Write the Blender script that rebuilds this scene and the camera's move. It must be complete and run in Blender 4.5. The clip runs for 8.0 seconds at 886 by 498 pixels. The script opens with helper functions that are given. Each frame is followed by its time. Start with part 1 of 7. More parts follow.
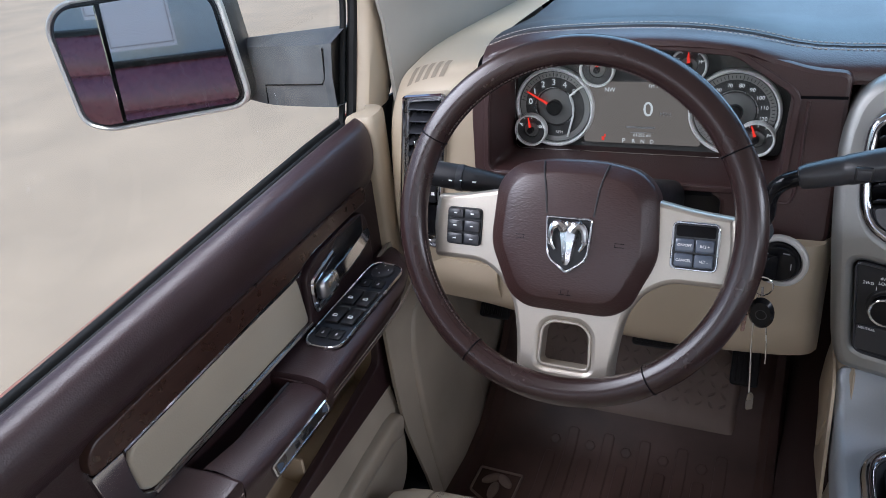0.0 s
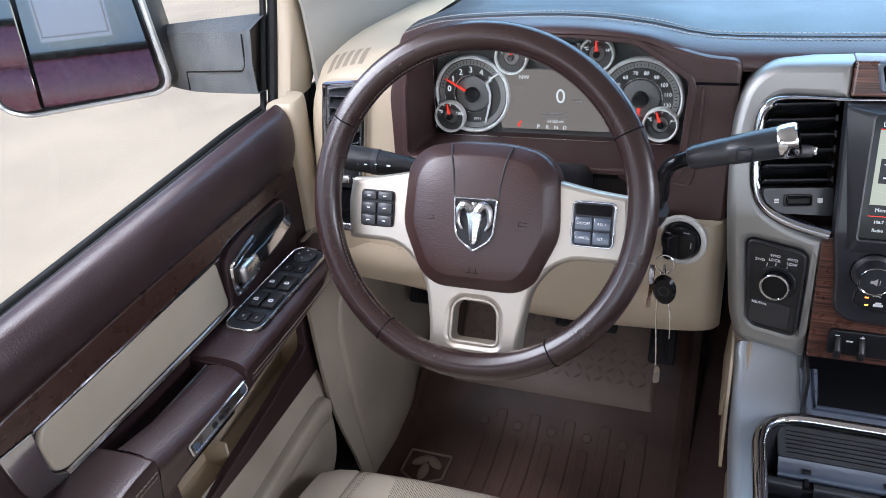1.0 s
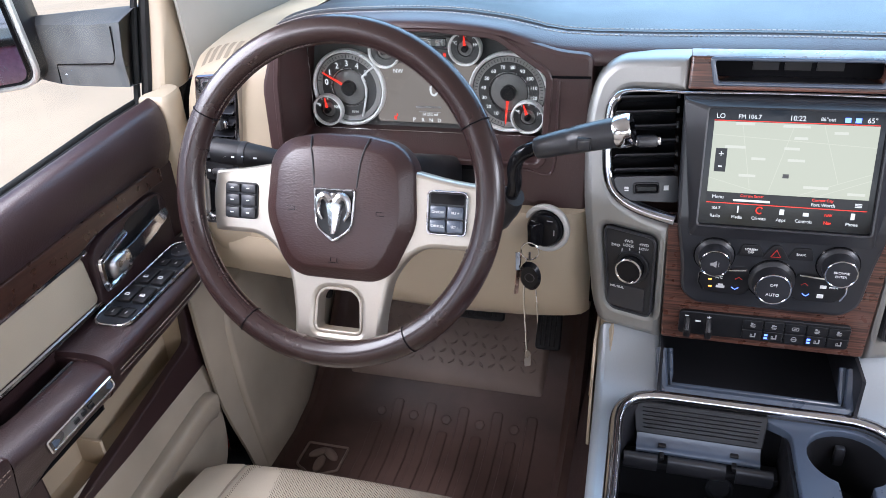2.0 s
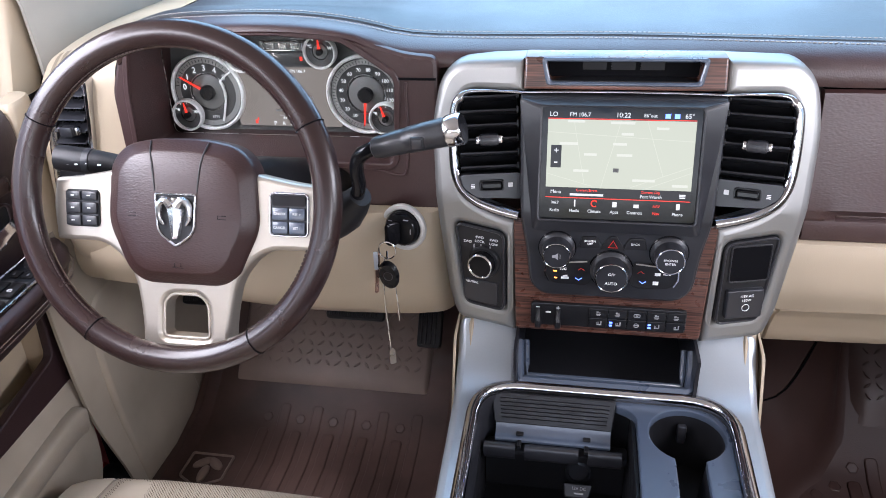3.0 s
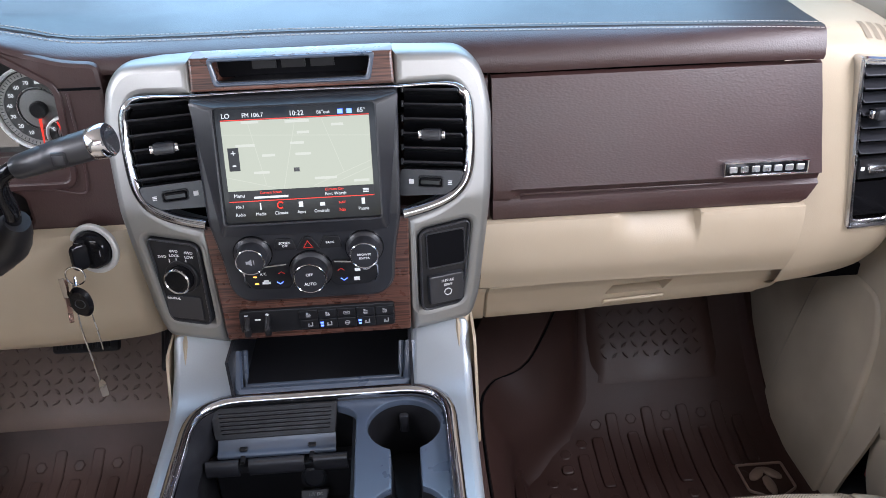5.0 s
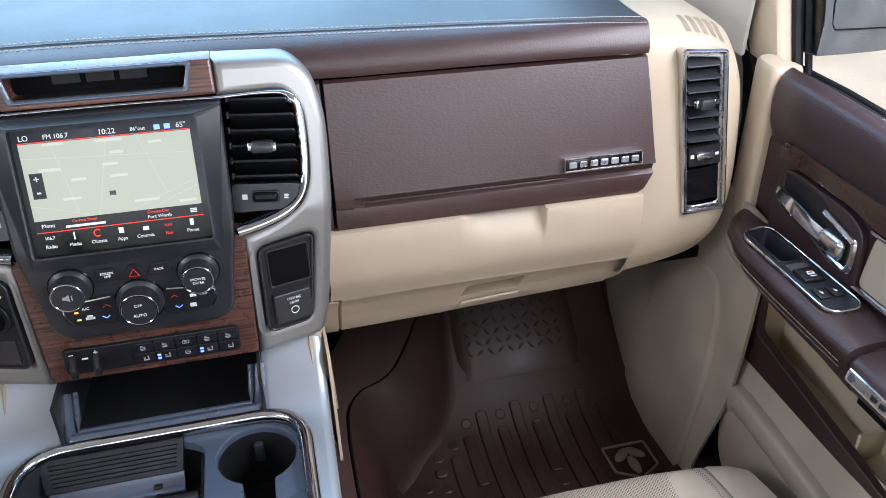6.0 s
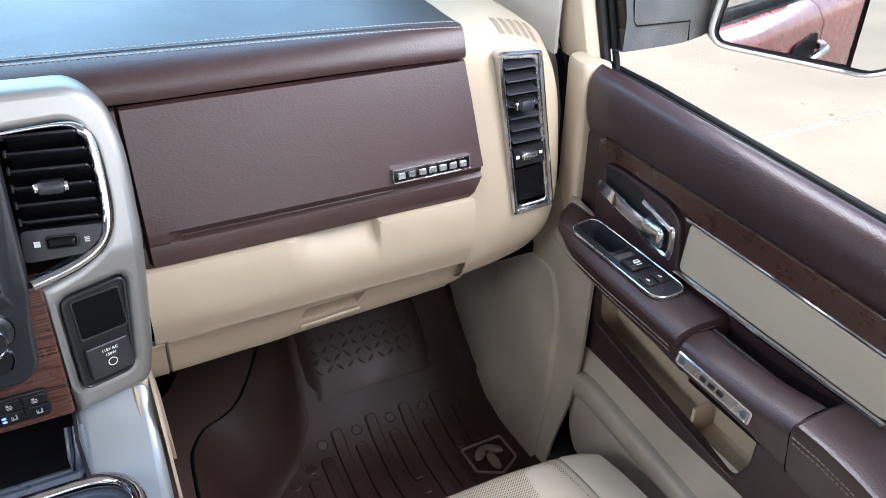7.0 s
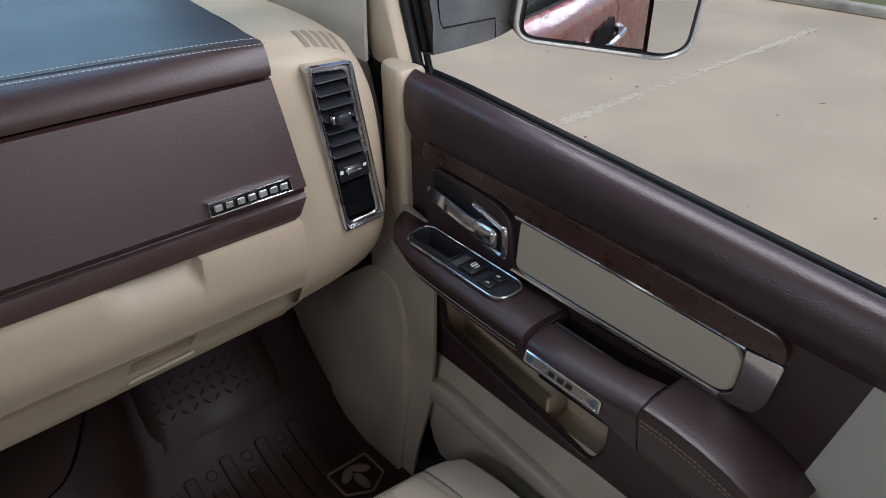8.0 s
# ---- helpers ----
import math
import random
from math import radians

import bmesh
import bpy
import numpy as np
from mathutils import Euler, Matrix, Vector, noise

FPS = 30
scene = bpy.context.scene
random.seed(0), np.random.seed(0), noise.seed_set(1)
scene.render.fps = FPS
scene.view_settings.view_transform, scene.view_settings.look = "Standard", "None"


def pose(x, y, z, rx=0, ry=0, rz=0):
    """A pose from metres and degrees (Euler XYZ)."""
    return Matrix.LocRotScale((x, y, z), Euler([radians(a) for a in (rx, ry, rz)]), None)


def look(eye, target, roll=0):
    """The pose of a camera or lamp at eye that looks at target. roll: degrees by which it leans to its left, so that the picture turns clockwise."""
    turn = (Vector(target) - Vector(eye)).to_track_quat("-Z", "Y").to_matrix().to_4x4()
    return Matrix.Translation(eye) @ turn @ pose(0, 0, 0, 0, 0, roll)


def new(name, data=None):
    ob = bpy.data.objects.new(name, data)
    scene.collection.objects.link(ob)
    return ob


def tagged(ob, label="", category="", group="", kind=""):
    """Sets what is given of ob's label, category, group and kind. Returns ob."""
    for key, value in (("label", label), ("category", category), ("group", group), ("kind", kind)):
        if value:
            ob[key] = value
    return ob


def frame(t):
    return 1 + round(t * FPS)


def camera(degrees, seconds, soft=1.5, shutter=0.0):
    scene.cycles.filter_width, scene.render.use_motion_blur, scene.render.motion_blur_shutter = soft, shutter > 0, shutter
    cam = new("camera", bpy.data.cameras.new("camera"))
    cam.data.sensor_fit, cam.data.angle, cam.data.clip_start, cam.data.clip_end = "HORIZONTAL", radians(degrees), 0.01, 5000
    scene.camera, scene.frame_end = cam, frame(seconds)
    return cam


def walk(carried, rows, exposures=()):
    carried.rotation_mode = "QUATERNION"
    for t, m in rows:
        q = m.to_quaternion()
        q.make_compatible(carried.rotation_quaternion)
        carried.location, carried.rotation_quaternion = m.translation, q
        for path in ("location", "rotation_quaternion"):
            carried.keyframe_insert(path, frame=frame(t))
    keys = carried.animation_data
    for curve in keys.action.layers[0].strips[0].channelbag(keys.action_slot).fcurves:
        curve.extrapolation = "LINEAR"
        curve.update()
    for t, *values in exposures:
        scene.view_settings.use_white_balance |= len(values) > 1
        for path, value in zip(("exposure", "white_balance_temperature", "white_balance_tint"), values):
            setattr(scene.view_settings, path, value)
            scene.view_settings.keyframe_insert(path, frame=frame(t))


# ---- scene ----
# World: x to the truck's right, y ahead, z up from the car park; the cab floor lies at about 0.74.
cam = camera(61.2, 8.0, 0.7)
PATH = [
    (0, (-0.288, -0.856, 1.826), (-1.099, 0.729, 0.914), -6.5),
    (0.5, (-0.265, -0.861, 1.824), (-1.03, 0.739, 0.899), -5.9),
    (1, (-0.234, -0.866, 1.819), (-0.926, 0.761, 0.883), -5.2),
    (1.5, (-0.194, -0.864, 1.817), (-0.8, 0.791, 0.872), -4.4),
    (2.8, (-0.066, -0.853, 1.813), (-0.454, 0.858, 0.852), -2.6),
    (3, (-0.048, -0.853, 1.813), (-0.391, 0.87, 0.857), -2.5),
    (3.5, (0.007, -0.85, 1.814), (-0.238, 0.892, 0.861), -2.3),
    (4, (0.048, -0.846, 1.809), (-0.085, 0.906, 0.853), -2.2),
    (4.5, (0.083, -0.838, 1.803), (0.064, 0.915, 0.84), -2.0),
    (6, (0.16, -0.797, 1.799), (0.588, 0.891, 0.814), -0.7),
    (6.5, (0.174, -0.777, 1.799), (0.787, 0.849, 0.807), -0.1),
    (7, (0.193, -0.761, 1.807), (0.993, 0.777, 0.808), 0.2),
    (7.5, (0.213, -0.744, 1.809), (1.205, 0.675, 0.808), 0.2),
    (8, (0.233, -0.733, 1.814), (1.362, 0.573, 0.805), -0.7),
]
EXPOSURES = [(0, 0.50, 5950, 13), (0.5, 0.82, 5950, 13), (1, 1.04, 5970, 13), (3, 1.36, 6180, 17), (4.5, 1.22, 6160, 15), (6, 1.21, 6090, 13), (7, 1.34, 6020, 11), (7.5, 1.01, 6100, 11), (8, 0.16, 6130, 12)]
walk(cam, [(t, look(eye, target, roll)) for t, eye, target, roll in PATH], EXPOSURES)

# ---- light ----
world = bpy.data.worlds.new("sky")
scene.world = world
world.use_nodes = True
SUN_UP, SUN_ROUND = 60.0, 190.0
sky = world.node_tree.nodes.new("ShaderNodeTexSky")
sky.sky_type, sky.sun_disc = "NISHITA", False
sky.sun_elevation, sky.sun_rotation = radians(SUN_UP), radians(SUN_ROUND)
back = world.node_tree.nodes["Background"]
back.inputs["Strength"].default_value = 0.15
world.node_tree.links.new(sky.outputs[0], back.inputs["Color"])
sun = new("sun", bpy.data.lights.new("sun", "SUN"))
sun.data.energy, sun.data.angle, sun.data.color = 1.5, radians(10), (1.0, 0.95, 0.87)
SUN_WAY = Vector((math.sin(radians(SUN_ROUND)) * math.cos(radians(SUN_UP)), math.cos(radians(SUN_ROUND)) * math.cos(radians(SUN_UP)), math.sin(radians(SUN_UP))))
sun.matrix_world = Matrix.Translation((0, 0, 12)) @ SUN_WAY.to_track_quat("Z", "Y").to_matrix().to_4x4()


def window_light(name, centre, aim, wide, high, watts, colour):
    """An area lamp in a window's opening that stands in for the sky and the bright car park outside it."""
    lamp = new(name, bpy.data.lights.new(name, "AREA"))
    lamp.data.shape, lamp.data.size, lamp.data.size_y = "RECTANGLE", wide, high
    lamp.data.energy, lamp.data.color = watts, colour
    lamp.matrix_world = look(centre, aim)


window_light("windscreen_light", (0, 0.395, 1.785), (0, -0.145, 0.945), 1.40, 0.62, 6.8, (0.44, 0.73, 1.0))
for s in (-1, 1):
    window_light("side_window_light", (s * 0.89, -0.38, 1.80), (0, -0.35, 1.1), 0.66, 0.24, 4.6, (0.97, 0.96, 1.0))
    window_light("rear_side_window_light", (s * 0.90, -1.25, 1.68), (0, -0.6, 1.2), 0.65, 0.36, 0.8 if s < 0 else 3.8, (0.96, 0.96, 1.0))
window_light("rear_window_light", (0, -2.08, 1.70), (0, 0, 1.3), 1.3, 0.36, 2.3, (0.94, 0.96, 1.0))

# ---- materials ----
def material(name, colour, rough=0.5, metal=0.0, vary=0.15, scale=30.0, bump=0.0, bump_scale=400.0, coat=0.0, spec=0.5, kind="noise", large=2.5, rough_vary=0.1, grain_stretch=None):
    """A principled material with variation at two scales and a fine relief."""
    m = bpy.data.materials.new(name)
    m.use_nodes = True
    t = m.node_tree
    n, link = t.nodes, t.links.new
    b = n["Principled BSDF"]
    b.inputs["Metallic"].default_value = metal
    b.inputs["Specular IOR Level"].default_value = spec
    b.inputs["Coat Weight"].default_value = coat
    b.inputs["Coat Roughness"].default_value = 0.08
    place = n.new("ShaderNodeTexCoord")
    fine, broad = n.new("ShaderNodeTexNoise"), n.new("ShaderNodeTexNoise")
    fine.inputs["Scale"].default_value, fine.inputs["Detail"].default_value = scale, 6
    broad.inputs["Scale"].default_value, broad.inputs["Detail"].default_value = large, 4
    both = n.new("ShaderNodeMath")
    both.operation = "ADD"
    ramp = n.new("ShaderNodeMapRange")
    ramp.inputs["From Min"].default_value, ramp.inputs["From Max"].default_value = 0.6, 1.4
    ramp.inputs["To Min"].default_value, ramp.inputs["To Max"].default_value = 1 - vary, 1 + vary
    tint = n.new("ShaderNodeMix")
    tint.data_type, tint.blend_type = "RGBA", "MULTIPLY"
    tint.inputs["Factor"].default_value = 1.0
    tint.inputs["A"].default_value = (*colour, 1)
    for tex in (fine, broad):
        link(place.outputs["Object"], tex.inputs["Vector"])
    link(fine.outputs["Fac"], both.inputs[0])
    link(broad.outputs["Fac"], both.inputs[1])
    link(both.outputs[0], ramp.inputs["Value"])
    link(ramp.outputs["Result"], tint.inputs["B"])
    link(tint.outputs["Result"], b.inputs["Base Color"])
    gloss = n.new("ShaderNodeMapRange")
    gloss.inputs["From Min"].default_value, gloss.inputs["From Max"].default_value = 0.3, 0.7
    gloss.inputs["To Min"].default_value, gloss.inputs["To Max"].default_value = max(0.02, rough - rough_vary), min(1.0, rough + rough_vary)
    link(fine.outputs["Fac"], gloss.inputs["Value"])
    link(gloss.outputs["Result"], b.inputs["Roughness"])
    if bump:
        if kind == "leather":
            grain = n.new("ShaderNodeTexVoronoi")
            grain.feature = "SMOOTH_F1"
            grain.inputs["Smoothness"].default_value = 0.6
            out = grain.outputs["Distance"]
        else:
            grain = n.new("ShaderNodeTexNoise")
            grain.inputs["Detail"].default_value = 3
            out = grain.outputs["Fac"]
        grain.inputs["Scale"].default_value = bump_scale
        if grain_stretch:
            pull = n.new("ShaderNodeMapping")
            pull.inputs["Scale"].default_value = grain_stretch
            link(place.outputs["Object"], pull.inputs["Vector"])
            link(pull.outputs[0], grain.inputs["Vector"])
        else:
            link(place.outputs["Object"], grain.inputs["Vector"])
        relief = n.new("ShaderNodeBump")
        relief.inputs["Strength"].default_value = bump
        relief.inputs["Distance"].default_value = 0.0007
        link(out, relief.inputs["Height"])
        link(relief.outputs[0], b.inputs["Normal"])
    return m


def wood_material(name, stretch_by=(6, 10, 260), tone=1.0, dark=0.18):
    m = material(name, (0.16, 0.062, 0.035), 0.32, vary=0.2, scale=60, coat=0.25)
    t = m.node_tree
    n, link = t.nodes, t.links.new
    b = n["Principled BSDF"]
    place = n.new("ShaderNodeTexCoord")
    stretch = n.new("ShaderNodeMapping")
    stretch.inputs["Scale"].default_value = stretch_by
    grain = n.new("ShaderNodeTexNoise")
    grain.inputs["Scale"].default_value, grain.inputs["Detail"].default_value = 2.0, 3
    ramp = n.new("ShaderNodeValToRGB")
    e = ramp.color_ramp.elements
    e[0].position, e[0].color = 0.36, (0.135 * dark * tone, 0.060 * dark * tone, 0.044 * dark * tone, 1)
    e[1].position, e[1].color = 0.62, (0.135 * tone, 0.060 * tone, 0.042 * tone, 1)
    link(place.outputs["Object"], stretch.inputs["Vector"])
    link(stretch.outputs[0], grain.inputs["Vector"])
    link(grain.outputs["Fac"], ramp.inputs["Fac"])
    link(ramp.outputs["Color"], b.inputs["Base Color"])
    return m


def pane_material(name, tint=(0.93, 0.96, 0.94)):
    m = bpy.data.materials.new(name)
    m.use_nodes = True
    t = m.node_tree
    n, link = t.nodes, t.links.new
    n.remove(n["Principled BSDF"])
    clear, shine, mix, fres = n.new("ShaderNodeBsdfTransparent"), n.new("ShaderNodeBsdfGlossy"), n.new("ShaderNodeMixShader"), n.new("ShaderNodeFresnel")
    clear.inputs[0].default_value = (*tint, 1)
    shine.inputs["Roughness"].default_value = 0.01
    fres.inputs["IOR"].default_value = 1.45
    link(fres.outputs[0], mix.inputs[0])
    link(clear.outputs[0], mix.inputs[1])
    link(shine.outputs[0], mix.inputs[2])
    link(mix.outputs[0], n["Material Output"].inputs["Surface"])
    return m


def glow_material(name, colour, strength):
    m = bpy.data.materials.new(name)
    m.use_nodes = True
    b = m.node_tree.nodes["Principled BSDF"]
    b.inputs["Base Color"].default_value = (0.01, 0.01, 0.01, 1)
    b.inputs["Roughness"].default_value = 0.15
    b.inputs["Specular IOR Level"].default_value = 0.15
    b.inputs["Emission Color"].default_value = (*colour, 1)
    b.inputs["Emission Strength"].default_value = strength
    return m


LEATHER = material("brown_leather", (0.036, 0.0155, 0.0145), 0.42, vary=0.14, scale=14, rough_vary=0.05, spec=0.68, bump=0.28, bump_scale=500, kind="leather")
DARK_CHROME = material("dark_chrome", (0.40, 0.40, 0.42), 0.12, metal=1.0, vary=0.03, rough_vary=0.03)
SPOKE = material("warm_silver_paint", (0.46, 0.415, 0.355), 0.40, metal=0.75, vary=0.05, scale=500, rough_vary=0.04)
# Brown rubber lightened for the driver's dim footwell in place of light; worn spots.
LIT_RUBBER = material("lit_worn_brown_rubber", (0.078, 0.046, 0.038), 0.42, spec=0.45, vary=0.45, scale=10, large=5, bump=0.3, bump_scale=400)
PORE = material("leather_pore", (0.13, 0.105, 0.08), 0.8, vary=0.1)
# Darker copy of the brown leather: the doors' shade is in its colour.
SHADED_LEATHER = material("shaded_door_leather", (0.024, 0.0113, 0.0122), 0.42, vary=0.14, scale=14, rough_vary=0.05, spec=0.55, bump=0.32, bump_scale=480, kind="leather")
LID_LEATHER = material("brown_wrinkled_skin", (0.037, 0.0150, 0.0136), 0.42, vary=0.14, scale=14, rough_vary=0.05, spec=0.72, bump=0.26, bump_scale=520, kind="leather", grain_stretch=(0.45, 1.0, 1.0))
WHEEL_LEATHER = material("brown_wheel_leather", (0.021, 0.0103, 0.0096), 0.27, rough_vary=0.005, vary=0.05, scale=18, bump=0.05, bump_scale=700, kind="leather")
HUB_LEATHER = material("brown_airbag_skin", (0.033, 0.0145, 0.0132), 0.36, rough_vary=0.03, vary=0.08, scale=14, bump=0.26, bump_scale=640, kind="leather", grain_stretch=(0.42, 1.0, 1.0))
PAD = material("dark_dash_skin", (0.026, 0.026, 0.028), 0.50, spec=0.55, rough_vary=0.03, vary=0.10, scale=12, bump=0.25, bump_scale=520, kind="leather")
BEIGE = material("beige_plastic", (0.405, 0.330, 0.236), 0.5, vary=0.05, scale=20, bump=0.22, bump_scale=700)
CREAM = material("grey_beige_leather", (0.37, 0.320, 0.245), 0.45, vary=0.05, scale=16, bump=0.22, bump_scale=520, kind="leather")
SEAT = material("cream_seat_leather", (0.53, 0.465, 0.373), 0.48, vary=0.06, scale=14, bump=0.22, bump_scale=520, kind="leather")
SILVER = material("satin_silver_paint", (0.29, 0.286, 0.274), 0.44, metal=0.75, vary=0.05, scale=500, rough_vary=0.04)
# Silver copy for the console with the sky's blue sheen in its base colour.
SKY_SILVER = material("sky_tinted_satin_silver", (0.365, 0.40, 0.43), 0.36, metal=0.45, spec=0.9, vary=0.04, scale=500, rough_vary=0.03)
# Chrome drawn near-white: its bright reflections are put into the base colour.
SHINE_RING = material("painted_shine_ring", (0.95, 0.95, 0.95), 0.3, metal=0.1, vary=0.04)
PALE_RING = material("pale_lock_ring", (0.50, 0.49, 0.47), 0.4, metal=0.2, vary=0.04)
PALE_RIM = material("pale_weathered_rim", (0.55, 0.54, 0.51), 0.35, metal=0.3, vary=0.15, scale=20)
WINE = material("maroon_paint", (0.22, 0.060, 0.085), 0.30, metal=0.2, vary=0.06, coat=0.8)
CHROME = material("chrome", (0.60, 0.60, 0.62), 0.10, metal=1.0, vary=0.03, rough_vary=0.03)
DULL_CHROME = material("dull_chrome", (0.62, 0.62, 0.63), 0.25, metal=1.0, vary=0.06)
# Brown tone painted in place of the shade inside the defrost slots.
SLOT_SHADE = material("slot_shade_brown", (0.21, 0.168, 0.120), 0.6, vary=0.1)
DUSTY = material("dusty_black_plastic", (0.10, 0.103, 0.105), 0.6, vary=0.4, scale=25, large=6, bump=0.3, bump_scale=900, spec=0.3)
BLACK = material("black_plastic", (0.011, 0.011, 0.0125), 0.40, spec=0.35, vary=0.15, bump=0.2, bump_scale=800)
GREY_BLACK = material("charcoal_plastic", (0.020, 0.0205, 0.024), 0.33, rough_vary=0.04, spec=0.5, vary=0.12, bump=0.05, bump_scale=800)
# Charcoal plastic with the blue of reflected sky mixed into its base colour.
SKY_CHARCOAL = material("sky_tinted_charcoal", (0.058, 0.076, 0.108), 0.30, spec=0.95, vary=0.1, rough_vary=0.04, bump=0.05, bump_scale=800)
SLATE_BLACK = material("satin_black_panel", (0.014, 0.016, 0.021), 0.34, spec=0.55, vary=0.1, rough_vary=0.04)
GLOSS = material("gloss_black", (0.006, 0.006, 0.007), 0.12, vary=0.1, spec=0.2)
DEEP = material("deep_black", (0.004, 0.004, 0.005), 0.6, spec=0.05, vary=0.1)
RUBBER = material("brown_rubber", (0.036, 0.0185, 0.0155), 0.42, spec=0.32, vary=0.3, scale=9, bump=0.25, bump_scale=500)
SOFT_TREAD = material("soft_worn_rubber", (0.042, 0.0225, 0.0185), 0.42, spec=0.35, vary=0.25, scale=12, bump=0.3, bump_scale=500)
# Opaque pale glass: the reflected sky is painted into its base colour.
SKY_GLASS = material("sky_painted_car_glass", (0.44, 0.47, 0.44), 0.12, vary=0.1, spec=0.8)
TREAD = material("worn_rubber", (0.26, 0.195, 0.165), 0.5, vary=0.25, scale=12, bump=0.3, bump_scale=500)
CARPET = material("brown_carpet", (0.052, 0.027, 0.0225), 0.95, vary=0.3, scale=250, bump=0.9, bump_scale=900)
KICK = material("beige_kick_plastic", (0.31, 0.268, 0.213), 0.55, vary=0.25, scale=7, large=3.5, bump=0.3, bump_scale=600)
SEAL = material("black_seal", (0.010, 0.010, 0.010), 0.6, spec=0.2, vary=0.2, scale=40)
DARK_THREAD = material("brown_thread", (0.22, 0.17, 0.15), 0.8, vary=0.15, scale=300)
WHEEL_THREAD = material("dark_wheel_thread", (0.045, 0.032, 0.028), 0.8, vary=0.15, scale=300)
THREAD = material("pale_thread", (0.42, 0.37, 0.33), 0.8, vary=0.15, scale=300)
WHITE = material("white_print", (0.75, 0.75, 0.75), 0.5, vary=0.03)
GREY_PRINT = material("grey_print", (0.30, 0.30, 0.31), 0.5, vary=0.03)
SCALE_GREY = material("silver_scale", (0.34, 0.335, 0.325), 0.4, metal=0.3, vary=0.06)
DIAL = material("dial_grey", (0.18, 0.178, 0.174), 0.45, vary=0.08, scale=40)
DIAL_DARK = material("dial_dark", (0.06, 0.06, 0.06), 0.4, vary=0.08)
COPPER = material("worn_copper", (0.62, 0.40, 0.32), 0.3, metal=1.0, vary=0.1)
RED = material("red_needle", (0.75, 0.03, 0.02), 0.4, vary=0.03)
RED_GLOW = glow_material("red_lamp", (1.0, 0.05, 0.03), 0.6)
BLUE_GLOW = glow_material("blue_lamp", (0.10, 0.18, 1.0), 2.0)
AMBER_GLOW = glow_material("amber_lamp", (1.0, 0.30, 0.05), 2.0)
WHITE_GLOW = glow_material("lit_print", (0.85, 0.88, 0.9), 0.5)
MAP_GLOW = glow_material("lit_map", (0.64, 0.68, 0.54), 0.40)
MAP_DARK = glow_material("dark_display", (0.02, 0.02, 0.025), 0.25)
CLUSTER_GLOW = glow_material("dim_display", (0.30, 0.262, 0.235), 0.36)
WOOD = wood_material("dark_wood")
DOOR_WOOD = wood_material("door_wood", (40, 2.5, 240), 0.30, 0.62)
MAROON = material("red_paint", (0.27, 0.017, 0.017), 0.3, spec=0.5, vary=0.06, coat=0.6)
CONCRETE = material("concrete", (0.60, 0.464, 0.318), 0.85, vary=0.22, scale=1.2, large=0.25, bump=0.5, bump_scale=60)
ROAD_PAINT = material("worn_white_paint", (0.71, 0.585, 0.43), 0.8, vary=0.12, scale=8)
GRASS = material("dry_grass", (0.16, 0.16, 0.065), 0.9, vary=0.5, scale=14, bump=0.6, bump_scale=60)
DRY_LEAF = material("dry_leaf", (0.20, 0.15, 0.10), 0.85, vary=0.3, scale=40)
KERB = material("kerb_concrete", (0.46, 0.40, 0.32), 0.9, vary=0.35, scale=5)
PAPER = material("white_paper", (0.78, 0.80, 0.86), 0.7, vary=0.03)
HEADLINER = material("pale_headliner", (0.50, 0.46, 0.40), 0.9, vary=0.06, scale=60, bump=0.3, bump_scale=900)
PILLAR = material("grey_pillar_plastic", (0.30, 0.285, 0.250), 0.6, vary=0.08, scale=30, bump=0.2, bump_scale=700)
PANE = pane_material("window_glass")
TINT = pane_material("tinted_glass", (0.32, 0.36, 0.33))
MIRROR = material("mirror_glass", (0.80, 0.82, 0.82), 0.015, metal=1.0, vary=0.02, rough_vary=0.01)

# ---- mesh tools ----
from mathutils.bvhtree import BVHTree
from mathutils.geometry import delaunay_2d_cdt


def inside(x, y, pts):
    """Whether a point lies in a polygon."""
    odd = False
    for (ax, ay), (bx, by) in zip(pts, pts[1:] + pts[:1]):
        if (ay > y) != (by > y) and x < ax + (bx - ax) * (y - ay) / (by - ay):
            odd = not odd
    return odd


I4 = Matrix.Identity(4)


def thing(name, loc, label, category, group="", kind=""):
    ob = new(name)
    ob.empty_display_size = 0.02
    ob.matrix_basis = Matrix.Translation(loc)
    return tagged(ob, label, category, group, kind)


def part(name, bm, mat, parent=None, label="", m=I4, smooth=35.0):
    """Links a bmesh as one mesh object under a thing or a part."""
    bm.transform(m)
    bmesh.ops.recalc_face_normals(bm, faces=bm.faces)
    me = bpy.data.meshes.new(name)
    for f in bm.faces:
        f.smooth = smooth > 0
    for e in bm.edges:
        if len(e.link_faces) == 2 and (e.calc_face_angle(0) > radians(smooth) or e.link_faces[0].material_index != e.link_faces[1].material_index):
            e.smooth = False
    for f in bm.faces:
        f.material_index = 0
    bm.to_mesh(me)
    bm.free()
    me.materials.append(mat)
    ob = new(name, me)
    if parent is not None:
        ob.parent = parent
        if parent.type == "EMPTY":
            ob.matrix_parent_inverse = parent.matrix_basis.inverted()
    return tagged(ob, label) if label else ob


def axes(origin, right, up, out):
    m = Matrix((right, up, out)).transposed().to_4x4()
    m.translation = origin
    return m


def join(*bms):
    me = bpy.data.meshes.new("tmp")
    out = bmesh.new()
    for b in bms:
        b.to_mesh(me)
        out.from_mesh(me)
        b.free()
    bpy.data.meshes.remove(me)
    return out


def moved(bm, m):
    bm.transform(m)
    return bm


